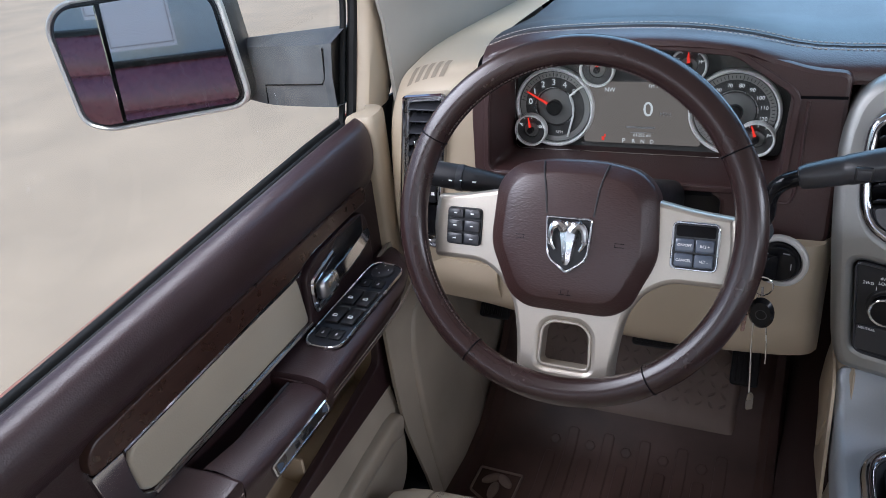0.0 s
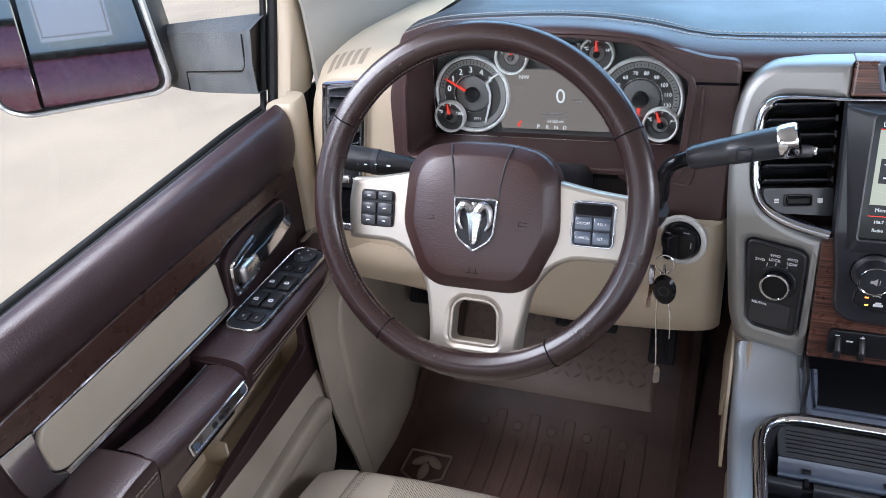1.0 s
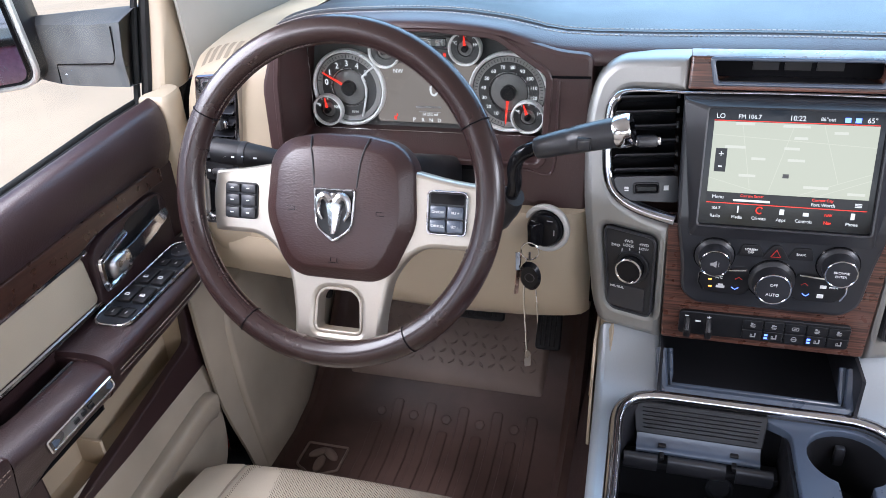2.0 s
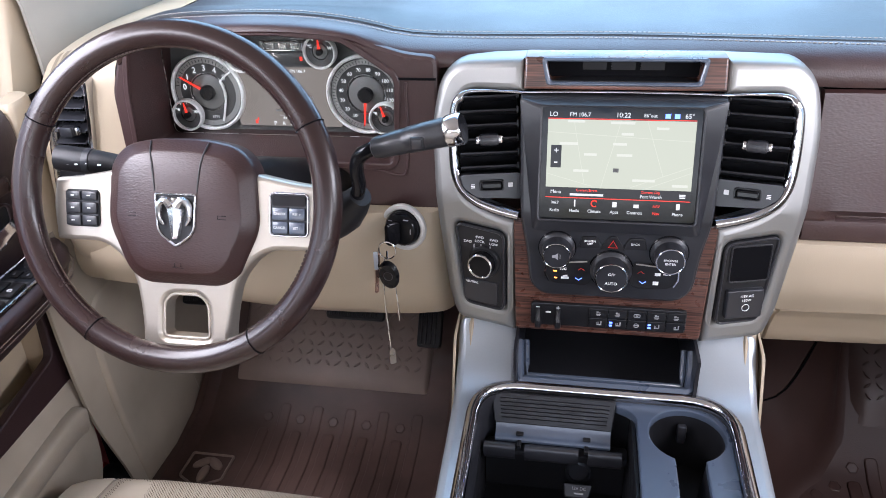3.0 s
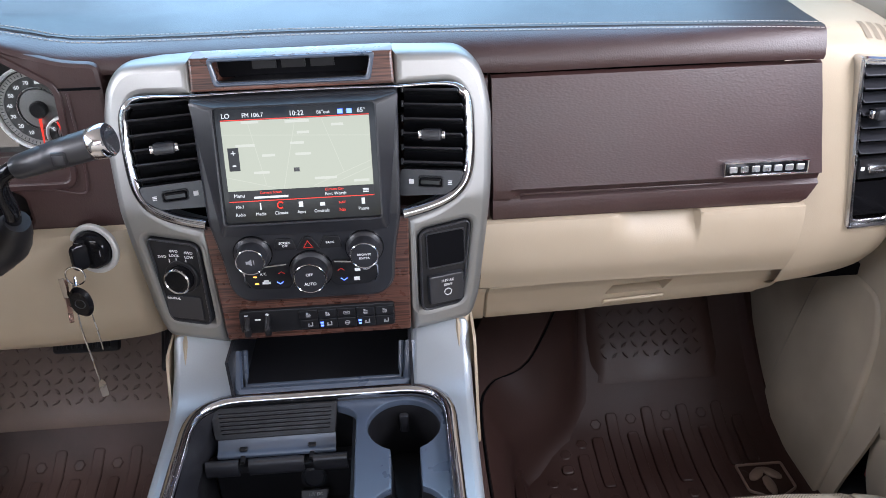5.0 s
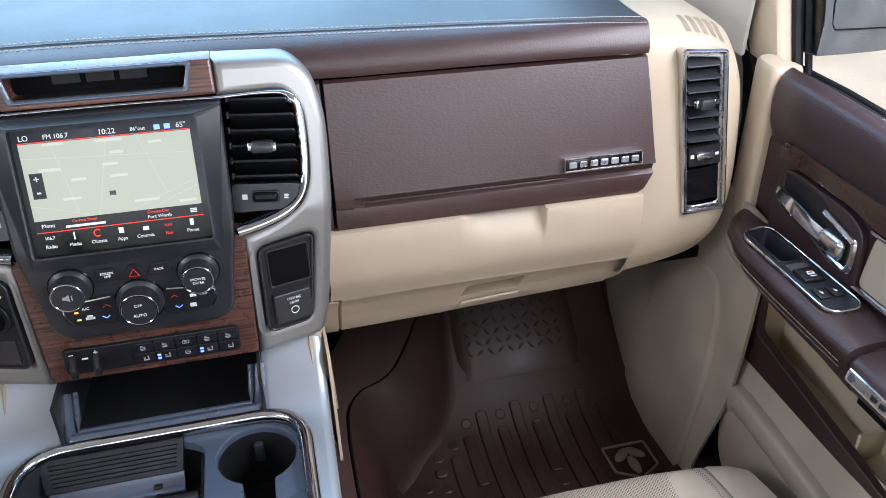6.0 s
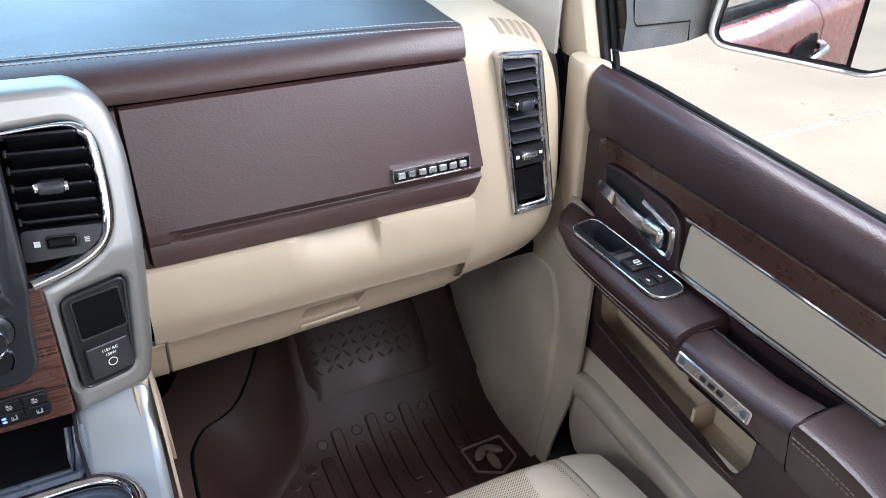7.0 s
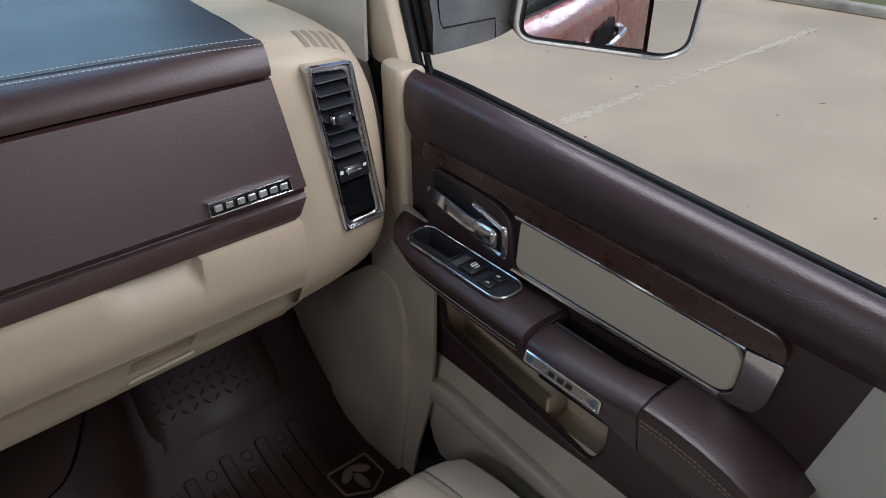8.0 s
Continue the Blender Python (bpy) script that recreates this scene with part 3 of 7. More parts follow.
def dashboard():
    dash = thing("dashboard", (0, 0.3, 1.1), "brown leather and beige plastic pickup dashboard", "dashboard")
    edge = [(-0.675, 0.112, 1.602), (-0.62, 0.118, 1.616), (-0.52, 0.115, 1.622), (-0.42, 0.115, 1.621), (-0.34, 0.12, 1.610), (-0.27, 0.13, 1.593), (-0.15, 0.132, 1.590), (0, 0.132, 1.590), (0.2, 0.130, 1.586), (0.42, 0.122, 1.582), (0.58, 0.108, 1.580), (0.662, 0.096, 1.578)]
    pad = skin_x([(x, [(y, z), (y + 0.05, z + 0.004 - 0.12 * max(0, z - 1.60)), (0.30, 1.598), (0.50, 1.604), (0.72, 1.60)]) for x, y, z in edge], per=3)
    part("top_pad", thicken(pad, 0.01), PAD, dash, "dark soft-touch dashboard top")
    low = [(0.075, 1.560), (0.078, 1.598), (0.076, 1.602), (0.076, 1.602), (0.078, 1.592), (0.084, 1.560), (0.088, 1.560), (0.088, 1.560), (0.090, 1.5385), (0.088, 1.538), (0.084, 1.538), (0.080, 1.538)]
    rows = []
    for (x, y, z), (yl, zl) in zip(edge, low):
        rows.append((x, [(y, z - 0.001), (y * 0.55 + yl * 0.45, z - 0.004), (yl + 0.002, zl + (z - zl) * 0.55), (yl, zl), (yl + 0.03, zl - 0.002)]))
    part("front_band", skin_x(rows, per=3), LEATHER, dash, "brown leather band with double stitching")
    line = smooth_line(edge, 10)
    part("seam", tube([p + Vector((0, -0.002, -0.002)) for p in line], 0.0022, 6), PAD, dash)
    stitches([p + Vector((0, 0.007, 0.0015)) for p in line], THREAD, dash)
    stitches([p + Vector((0, -0.012, -0.0015)) for p in line], THREAD, dash)

    # beige ends that carry the outer air vents, and the shelf ahead of them
    for s in (-1, 1):
        inner = 0.668 if s > 0 else 0.700
        secs = [(inner, [(0.72, 1.595), (0.30, 1.590), (0.15, 1.578), (0.115, 1.560), (0.096, 1.53), (0.087, 1.43), (0.080, 1.34), (0.072, 1.27), (0.085, 1.215), (0.13, 1.18), (0.30, 1.17)]),
                (0.74, [(0.72, 1.59), (0.30, 1.588), (0.15, 1.573), (0.11, 1.556), (0.084, 1.52), (0.074, 1.43), (0.067, 1.34), (0.066, 1.28), (0.085, 1.225), (0.13, 1.19), (0.30, 1.18)]),
                (0.80, [(0.72, 1.57), (0.30, 1.568), (0.16, 1.556), (0.12, 1.54), (0.09, 1.50), (0.078, 1.43), (0.068, 1.34), (0.068, 1.28), (0.09, 1.235), (0.14, 1.20), (0.30, 1.19)]),
                (0.832, [(0.72, 1.53), (0.30, 1.53), (0.18, 1.52), (0.145, 1.505), (0.115, 1.47), (0.10, 1.42), (0.092, 1.34), (0.10, 1.29), (0.12, 1.25), (0.16, 1.21), (0.30, 1.20)]),
                (0.842, [(0.72, 1.50), (0.30, 1.49), (0.22, 1.48), (0.19, 1.46), (0.17, 1.43), (0.155, 1.40), (0.15, 1.34), (0.155, 1.31), (0.17, 1.28), (0.20, 1.24), (0.30, 1.22)])]
        if s < 0:
            secs = [(x + 0.024 * min(1.0, (x - inner) / 0.04) - 0.012 * max(0.0, (x - 0.80) / 0.042), p) for x, p in secs]
        bm = skin_x([(x * s, p) for x, p in secs], per=9, across=7)
        hole = [(x + (VENT_OUT if s < 0 else 0.0), z) for x, z in VENT_HOLE]
        for (ax, az), (bx, bz) in zip(hole, hole[1:] + hole[:1]):
            near = [f for f in bm.faces if f.calc_center_median().y < 0.16]
            bmesh.ops.bisect_plane(bm, geom=list({v for f in near for v in f.verts}) + list({e for f in near for e in f.edges}) + near, plane_co=(s * ax, 0, az), plane_no=(bz - az, 0, -s * (bx - ax)))
        gone = [f for f in bm.faces if f.calc_center_median().y < 0.13 and inside(abs(f.calc_center_median().x), f.calc_center_median().z, hole)]
        bmesh.ops.delete(bm, geom=gone, context="FACES")
        END_TREES[s] = BVHTree.FromBMesh(bm)
        part("dash_end", bm, BEIGE, dash, "beige moulded dashboard end")

    # passenger side: upper glovebox lid, beige shelf, lower glovebox door
    lid_prof = [(0.094, 1.534), (0.088, 1.531), (0.078, 1.48), (0.069, 1.42), (0.063, 1.388), (0.070, 1.384), (0.073, 1.376), (0.067, 1.371), (0.064, 1.350), (0.067, 1.3435), (0.10, 1.3430)]
    lid_rows = []
    for x, dy in ((0.236, 0.02), (0.239, 0.0), (0.262, 0.0), (0.276, 1), (0.5, 1), (0.672, 1), (0.688, 1.0)):
        row = []
        for i, (y, z) in enumerate(lid_prof):
            zz = z
            if dy != 1 and i in (5, 6):
                y = 0.063 + (0.0005 if i == 5 else 0.001)
            row.append((x - (0.022 * max(0, (z - 1.36) / 0.17) if x > 0.6 else 0.0), y + (dy if dy != 1 else 0.0), zz))
        if x > 0.65:
            row = [(px - (x - 0.645) * 0.55 * max(0.0, (1.380 - pz) / 0.036) ** 2, py, pz) for px, py, pz in row]
        lid_rows.append(row)
    lid_rows.append([(p[0] + 0.004, p[1] + 0.02, p[2]) for p in lid_rows[-1]])
    part("lid_border", loft([[(x, y + dy, z - 0.0005) for y, z in lid_prof] for x, dy in ((0.200, 0.005), (0.2345, 0.003), (0.2355, 0.010))]), LEATHER, dash, "brown border beside the glovebox lid")
    upper = part("upper_glovebox_lid", loft(lid_rows), LID_LEATHER, dash, "brown leather-grained glovebox lid")
    part("badge_plate", box(-0.0565, 0.0565, -0.0085, 0.0085, -0.006, 0.006, 0.0015), GLOSS, upper, m=slope(0.603, 0.064, 1.4005, 8, 0))
    part("badge_rim", band(rect(-0.0575, 0.0575, -0.0095, 0.0095), rect(-0.0555, 0.0555, -0.0075, 0.0075), 0.014, 0.001, base=-0.006), CHROME, upper, "chrome badge frame", m=slope(0.603, 0.064, 1.4005, 8, 0))
    for k in range(7):
        part("badge_bar", box(-0.0510 + 0.0152 * k, -0.0400 + 0.0152 * k, -0.0042, 0.0042, 0.005, 0.0085, 0.001, 1), DULL_CHROME, upper, m=slope(0.603, 0.064, 1.4005, 8, 0))
    part("lid_crease", tube([(0.276, 0.0655, 1.3795), (0.55, 0.0655, 1.3795)], 0.0012, 6), LEATHER, upper)

    shelf_prof = [(0.12, 1.3425), (0.066, 1.3425), (0.058, 1.336), (0.056, 1.31), (0.060, 1.27), (0.0745, 1.236), (0.0785, 1.2295), (0.095, 1.2285)]
    rows = []
    for x, k in ((0.222, 0), (0.30, 0), (0.398, 0), (0.404, 0.06), (0.414, 0.4), (0.424, 0.72), (0.438, 0.95), (0.452, 1), (0.507, 1), (0.516, 0.97), (0.520, 0.85), (0.5225, 0.45), (0.5245, 0.1), (0.527, 0), (0.60, 0), (0.67, 0)):
        row = []
        for i, (y, z) in enumerate(shelf_prof):
            row.append((x, y + k * (0, 0.024, 0.017, 0.003, 0, 0, 0, 0)[i], z - k * (0, 0.002, 0.009, 0.008, 0, 0, 0, 0)[i]))
        rows.append(row)
    part("dash_shelf", loft([[Vector(p) for p in smooth_line(r, 4)] for r in rows]), BEIGE, dash, "beige moulding with a finger notch")
    low_rows = []
    low_prof = [(0.090, 1.2285), (0.0805, 1.2275), (0.0805, 1.225), (0.100, 1.205), (0.1025, 1.200), (0.1035, 1.198), (0.1135, 1.178), (0.1145, 1.176), (0.1185, 1.165), (0.124, 1.150), (0.131, 1.142), (0.16, 1.140)]
    for x, dy, dip in ((0.2335, 0.02, 0), (0.2345, 0.004, 0), (0.2375, 0.0, 0), (0.39, 0, 0), (0.4215, 0, 0), (0.4225, 0, 1), (0.510, 0, 1), (0.5115, 0, 0), (0.66, 0, 0), (0.715, 0.0, 0), (0.735, 0.004, 0), (0.738, 0.02, 0)):
        low_rows.append([(x - (0.6 * (1.230 - z) if x > 0.7 else 0.0) + (0.35 * (z - 1.188) if 0.42 < x < 0.52 else 0.0), y + dy + (0.020 * dip if i in (5, 6) else 0.0), z + 0.02 * max(0, (x - 0.3)) / 0.44) for i, (y, z) in enumerate(low_prof)])
    lower = part("lower_glovebox_door", loft(low_rows), BEIGE, dash, "beige lower glovebox door")
    part("glovebox_frame", loft([[(x, y + dy, z - 0.002) for y, z in low_prof] for x, dy in ((0.206, 0.004), (0.208, 0.0015), (0.2328, 0.0015))]), BEIGE, dash)
    lm = Matrix.Translation((0.465, 0.1035, 1.198)) @ Matrix.Rotation(radians(26), 4, "X") @ front(0)
    part("latch_lip", plate(rounded([(-0.052, -0.037), (0.040, -0.037), (0.043, -0.025), (-0.049, -0.027)], 0.003), 0.0035, 0.0025, steps=3), BEIGE, lower, "pull lip of the latch", m=lm @ Matrix.Rotation(radians(4), 4, "Z"))
    part("underside", box(0.22, 0.84, 0.15, 0.60, 1.165, 1.185), DEEP, dash)
    part("underside", box(-0.84, -0.22, 0.15, 0.60, 1.165, 1.185), DEEP, dash)

    # driver side: cluster surround, knee panel, panel beside the column
    outline = rounded([(-0.703, 1.362), (-0.232, 1.358), (-0.230, 1.574), (-0.272, 1.578), (-0.352, 1.602), (-0.44, 1.608), (-0.60, 1.608), (-0.668, 1.596), (-0.698, 1.52)], 0.012)
    hole = rounded([(-0.674, 1.430), (-0.298, 1.428), (-0.290, 1.545), (-0.356, 1.590), (-0.44, 1.598), (-0.60, 1.598), (-0.655, 1.585), (-0.668, 1.52)], 0.010)
    slot = rounded([(-0.60, 1.372), (-0.362, 1.372), (-0.362, 1.407), (-0.377, 1.416), (-0.585, 1.416), (-0.60, 1.407)], 0.006)
    bm = plate(outline, 0.135, 0.006, holes=(hole, slot), base=-0.135)
    part("cluster_surround", bm, LEATHER, dash, "brown grained instrument surround", m=front(0.078))
    part("surround_lip", band(shrink(hole, -0.010), shrink(hole, -0.002), 0.004), LEATHER, dash, m=front(0.079))
    part("column_shroud_back", box(-0.62, -0.35, 0.10, 0.16, 1.34, 1.418), BLACK, dash)
    part("cluster_slot", box(-0.585, -0.372, 1.4125, 1.4175, 0, 0.0012), DEEP, dash, m=front(0.078))
    part("surround_lip", tube(smooth_line([(-0.352, 1.420, 0.0), (-0.32, 1.417, 0.0), (-0.290, 1.410, 0.0), (-0.279, 1.417, 0.0), (-0.275, 1.455, 0.0), (-0.273, 1.54, 0.0)], 4), 0.0022, 8), LEATHER, dash, m=front(0.078))
    part("side_seam", box(-0.290, -0.233, 1.5435, 1.5465, 0, 0.002), DEEP, dash, m=front(0.078))
    knee = skin_x([(-0.84, [(0.10, 1.30), (0.085, 1.27), (0.085, 1.22), (0.12, 1.185), (0.2, 1.18)]),
                   (-0.70, [(0.08, 1.362), (0.058, 1.33), (0.060, 1.25), (0.085, 1.195), (0.2, 1.175)]),
                   (-0.60, [(0.08, 1.362), (0.050, 1.33), (0.050, 1.25), (0.08, 1.185), (0.2, 1.17)]),
                   (-0.45, [(0.08, 1.362), (0.050, 1.33), (0.050, 1.24), (0.08, 1.175), (0.2, 1.16)]),
                   (-0.32, [(0.08, 1.362), (0.058, 1.345), (0.060, 1.25), (0.085, 1.175), (0.2, 1.16)]),
                   (-0.245, [(0.08, 1.362), (0.062, 1.35), (0.070, 1.26), (0.09, 1.18), (0.2, 1.165)]),
                   (-0.225, [(0.10, 1.362), (0.10, 1.35), (0.10, 1.26), (0.11, 1.18), (0.2, 1.165)])], per=4)
    part("knee_panel", knee, BEIGE, dash, "beige knee panel below the column")
    part("hood_release_panel", thicken(skin_x([(-0.80, [(0.075, 1.275), (0.066, 1.25), (0.082, 1.205)]), (-0.70, [(0.052, 1.285), (0.050, 1.25), (0.076, 1.202)]), (-0.665, [(0.050, 1.283), (0.048, 1.25), (0.074, 1.20)])]), 0.004), BEIGE, dash)
    return dash


dash = dashboard()


# ---- outer air vents ----
def outer_vent(s):
    vent = thing("air_vent", (s * 0.757, 0.075, 1.42), "tall black air vent in a chrome frame" if s > 0 else "tall black louvred air vent framed in chrome", "air vent", "dashboard end vents")
    y0 = 0.058
    corners = [(0.737, 1.299), (0.808, 1.303), (0.777, 1.536), (0.707, 1.541)]
    out_by = VENT_OUT if s < 0 else 0.0
    m = axes((s * out_by, y0 + 0.006 - 1.30 * 0.055, 0), (1, 0, 0), (0, 0.055, 1), (0, -1, 0.055)) @ Matrix.Diagonal((s, 1, 1, 1))
    outer = rounded(corners, 0.008)
    inner = rounded([(0.747, 1.310), (0.797, 1.313), (0.769, 1.526), (0.717, 1.530)], 0.008)
    part("frame", band(outer, shrink(outer, 0.0055), 0.040, 0.0022, base=-0.034), CHROME, vent, "chrome frame", m=m)
    part("inner_frame", band(shrink(outer, 0.0053), shrink(inner, 0.0005), 0.034, 0.0015, base=-0.034), DULL_CHROME, vent, "satin inner frame", m=m)
    part("backing", plate(shrink(inner, -0.003), 0.002), DEEP, vent, m=m @ at(0, 0, -0.022))

    def span(v):
        k = (v - 1.311) / (1.528 - 1.311)
        return 0.747 + k * (0.717 - 0.747) + 0.001, 0.797 + k * (0.769 - 0.797) - 0.001
    for k in range(7):
        v = 1.412 + k * 0.0175
        a, b = span(v)
        slat = box(a, b, -0.0012, 0.0012, -0.016, 0.004, 0.0008, 1)
        part("slat", slat, GREY_BLACK, vent, m=m @ Matrix.Translation((0, v, 0)) @ Matrix.Rotation(radians(28), 4, "X"))
    for k in range(5 if s < 0 else 0):
        a, b = span(1.47)
        x = a + (b - a) * (k + 0.5) / 5
        part("vane", plate([(x + 0.0065, 1.408), (x + 0.0080, 1.408), (x - 0.0070, 1.522), (x - 0.0085, 1.522)], 0.006), BLACK, vent, m=m @ at(0, 0, -0.016))
    a, b = span(1.466)
    c = (a + b) / 2
    part("tab", box(c - 0.014, c + 0.006, 1.459, 1.474, 0.004, 0.019, 0.003), GREY_BLACK, vent, "charcoal vent tab", m=m)
    for x in (c - 0.0165, c + 0.0085):
        part("tab_end", box(x - 0.0028, x + 0.0028, 1.460, 1.472, 0.002, 0.014, 0.002), CHROME, vent, m=m)
    a, b = span(1.39)
    part("control_panel", plate([(span(1.374)[0], 1.374), (span(1.374)[1], 1.376), (span(1.402)[1], 1.404), (span(1.402)[0], 1.402)], 0.012), BLACK, vent, m=m @ at(0, 0, -0.008))
    c = (a + b) / 2
    part("thumbwheel", box(c - 0.014, c + 0.012, 1.383, 1.395, 0.0, 0.010, 0.003), DULL_CHROME, vent, "ribbed satin thumbwheel", m=m)
    bars([(c - 0.020, 1.389, 0.005, 0.005), (c + 0.0185, 1.391, 0.005, 0.004)], WHITE, vent, m @ at(0, 0, 0.0045))
    part("cubby", plate([(span(1.315)[0], 1.317), (span(1.315)[1], 1.319), (span(1.37)[1], 1.369), (span(1.37)[0], 1.367)], 0.002), GLOSS, vent, m=m @ at(0, 0, -0.005))
    # Defrost slots: flat strips laid on the skin, coloured as their inner shade.
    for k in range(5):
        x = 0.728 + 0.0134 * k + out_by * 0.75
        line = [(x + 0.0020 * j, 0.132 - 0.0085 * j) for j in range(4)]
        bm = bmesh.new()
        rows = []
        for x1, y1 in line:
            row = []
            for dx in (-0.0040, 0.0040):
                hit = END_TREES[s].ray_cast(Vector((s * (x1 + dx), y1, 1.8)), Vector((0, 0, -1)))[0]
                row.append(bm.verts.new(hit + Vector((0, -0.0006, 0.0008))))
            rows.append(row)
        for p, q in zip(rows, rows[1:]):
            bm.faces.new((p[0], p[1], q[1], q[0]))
        part("defrost_slot_shade", bm, SLOT_SHADE, vent)
    return vent


for s in (-1, 1):
    outer_vent(s)


# ---- centre stack ----
def centre_stack():
    st = thing("centre_stack", (0, 0.05, 1.21), "satin silver and wood centre stack with touchscreen", "centre stack")
    us = (-0.2, -0.16, -0.135, -0.115, 0.115, 0.135, 0.16, 0.2)
    vs = (1.40, 1.48, 1.55)
    side_hole = rounded([(0.1345, 1.247), (0.191, 1.249), (0.205, 1.369), (0.1365, 1.364)], 0.012)
    wing = rounded([(0.1215, 1.214), (0.205, 1.216), (0.216, 1.25), (0.233, 1.40), (0.2365, 1.50), (0.226, 1.548), (0.203, 1.5735), (0.1165, 1.5815), (0.1165, 1.5415), (0.190, 1.537), (0.2035, 1.512), (0.203, 1.44), (0.192, 1.408), (0.16, 1.392), (0.1215, 1.384)], [0, 0.012, 0.03, 0.05, 0.03, 0.03, 0.03, 0, 0, 0.02, 0.03, 0.03, 0.03, 0.012, 0])
    for s in (-1, 1):
        def flip(pts):
            return pts if s > 0 else [(-x, z) for x, z in reversed(pts)]
        body = plate(flip(wing), 0.036, 0.011, holes=(flip(shrink(side_hole, 0.001)),), base=-0.036, steps=4)
        part("fascia", bent(body, us=us, vs=vs), SILVER, st, "satin silver painted fascia")
    # chrome loop round vents and screen
    loop = [(0.118, 1.394), (0.15, 1.398), (0.18, 1.407), (0.198, 1.424), (0.205, 1.455), (0.205, 1.508), (0.198, 1.528), (0.180, 1.5385), (0.12, 1.5425), (0.05, 1.544)]
    path = smooth_line(loop + [(-x, z) for x, z in reversed(loop)], 5)
    pts = [(x, stack_y(x, z) - 0.002, z) for x, z in path]
    wide = [0.0018 + 0.0050 * min(1.0, max(0.0, (1.541 - z) / 0.012)) for x, z in path]
    part("chrome_loop", tube(pts, wide, 12), DARK_CHROME, st, "polished chrome loop")
    # wood
    part("wood_band", bent(plate(rounded([(-0.1175, 1.5460), (0.1175, 1.5460), (0.1165, 1.5835), (-0.1165, 1.5835)], 0.002), 0.032, 0.003, holes=(rounded([(-0.087, 1.5545), (0.087, 1.5545), (0.093, 1.5795), (-0.093, 1.5795)], 0.004),), base=-0.0305), us=us, vs=vs), WOOD, st, "glossy dark wood trim")
    wood_low = rounded([(-0.121, 1.222), (0.121, 1.222), (0.125, 1.39), (-0.125, 1.39)], 0.004)
    part("wood_surround", bent(plate(wood_low, 0.03, 0.002, base=-0.029)), WOOD, st, "glossy dark wood trim")
    # open pocket above the screen
    pk = part("pocket", bent(band(rounded([(-0.090, 1.5515), (0.090, 1.5515), (0.0965, 1.5825), (-0.0965, 1.5825)], 0.005), rounded([(-0.085, 1.5555), (0.085, 1.5555), (0.091, 1.5785), (-0.091, 1.5785)], 0.004), 0.006, 0.0015, base=-0.002)), SKY_CHARCOAL, st, "charcoal storage pocket")
    part("pocket_floor", plate([(-0.085, 0.0), (0.085, 0.0), (0.068, 0.055), (-0.068, 0.055)], 0.002), BLACK, pk, m=axes((0, stack_y(0, 1.554), 1.5545), (1, 0, 0), (0, 0.97, -0.05), (0, 0.05, 0.97)) @ Matrix.Diagonal((1, 0.5, 1, 1)))
    part("pocket_back", plate([(-0.088, 0.0), (0.088, 0.0), (0.088, 0.030), (-0.088, 0.030)], 0.002), DEEP, pk, m=front(0.066) @ at(0, 1.552))
    bars([(-0.034, 1.570, 0.028, 0.013), (0, 1.570, 0.028, 0.013), (0.034, 1.570, 0.028, 0.013)], BLACK, pk, front(0.0643), "raised_bar", 0.002)
    # screen housing
    bez = rounded([(-0.086, 1.2835), (0.086, 1.2835), (0.103, 1.300), (0.107, 1.350), (0.1155, 1.392), (0.1205, 1.540), (-0.1205, 1.540), (-0.1155, 1.392), (-0.107, 1.350), (-0.103, 1.300)], [0.01, 0.01, 0.015, 0.03, 0.03, 0.004, 0.004, 0.03, 0.03, 0.015])
    part("control_panel", bent(plate(bez, 0.030, 0.004, base=-0.022), vs=(1.40,)), GREY_BLACK, st, "charcoal control panel")
    SP = slope(0, 0.0, 1.40, 14.04)
    housing = rounded([(-0.1005, -0.022), (0.1005, -0.022), (0.1215, 0.1415), (-0.1215, 0.1415)], 0.006)
    opening = rounded(rect(-0.0925, 0.0925, -0.0045, 0.1315), 0.004)
    bm = bmesh.new()
    rows = [[bm.verts.new((x, y, z)) for x, y in o] for o, z in ((housing, 0.004), (shrink(housing, 0.001), 0.009), (shrink(opening, -0.002), 0.019), (opening, 0.0185), (opening, 0.011))]
    if len(rows[0]) == len(rows[2]):
        for a, b in zip(rows, rows[1:]):
            for i in range(len(a)):
                bm.faces.new((a[i - 1], a[i], b[i], b[i - 1]))
    house = part("screen_housing", bm, GREY_BLACK, st, "charcoal screen housing with bevelled sides", m=SP)
    scr = part("screen", plate(opening, 0.0015), GLOSS, st, "lit map screen", m=SP @ at(0, 0, 0.0115))
    W = 0.171
    SP = SP @ at(0, -0.0005) @ Matrix.Diagonal((1, 1.042, 1, 1))
    part("map", box(-W / 2, W / 2, 0.034, 0.1125, 0, 0.0006), MAP_GLOW, scr, m=SP @ at(0, 0, 0.0131))
    part("menu_strip", box(-W / 2, W / 2, 0.0225, 0.0335, 0, 0.0006), MAP_DARK, scr, m=SP @ at(0, 0, 0.0131))
    T = SP @ at(0, 0, 0.0138)
    bars([(0, 0.1134, W, 0.0008), (0, 0.0218, W, 0.0008)], RED_GLOW, scr, SP @ at(0, 0, 0.0132), "rule")
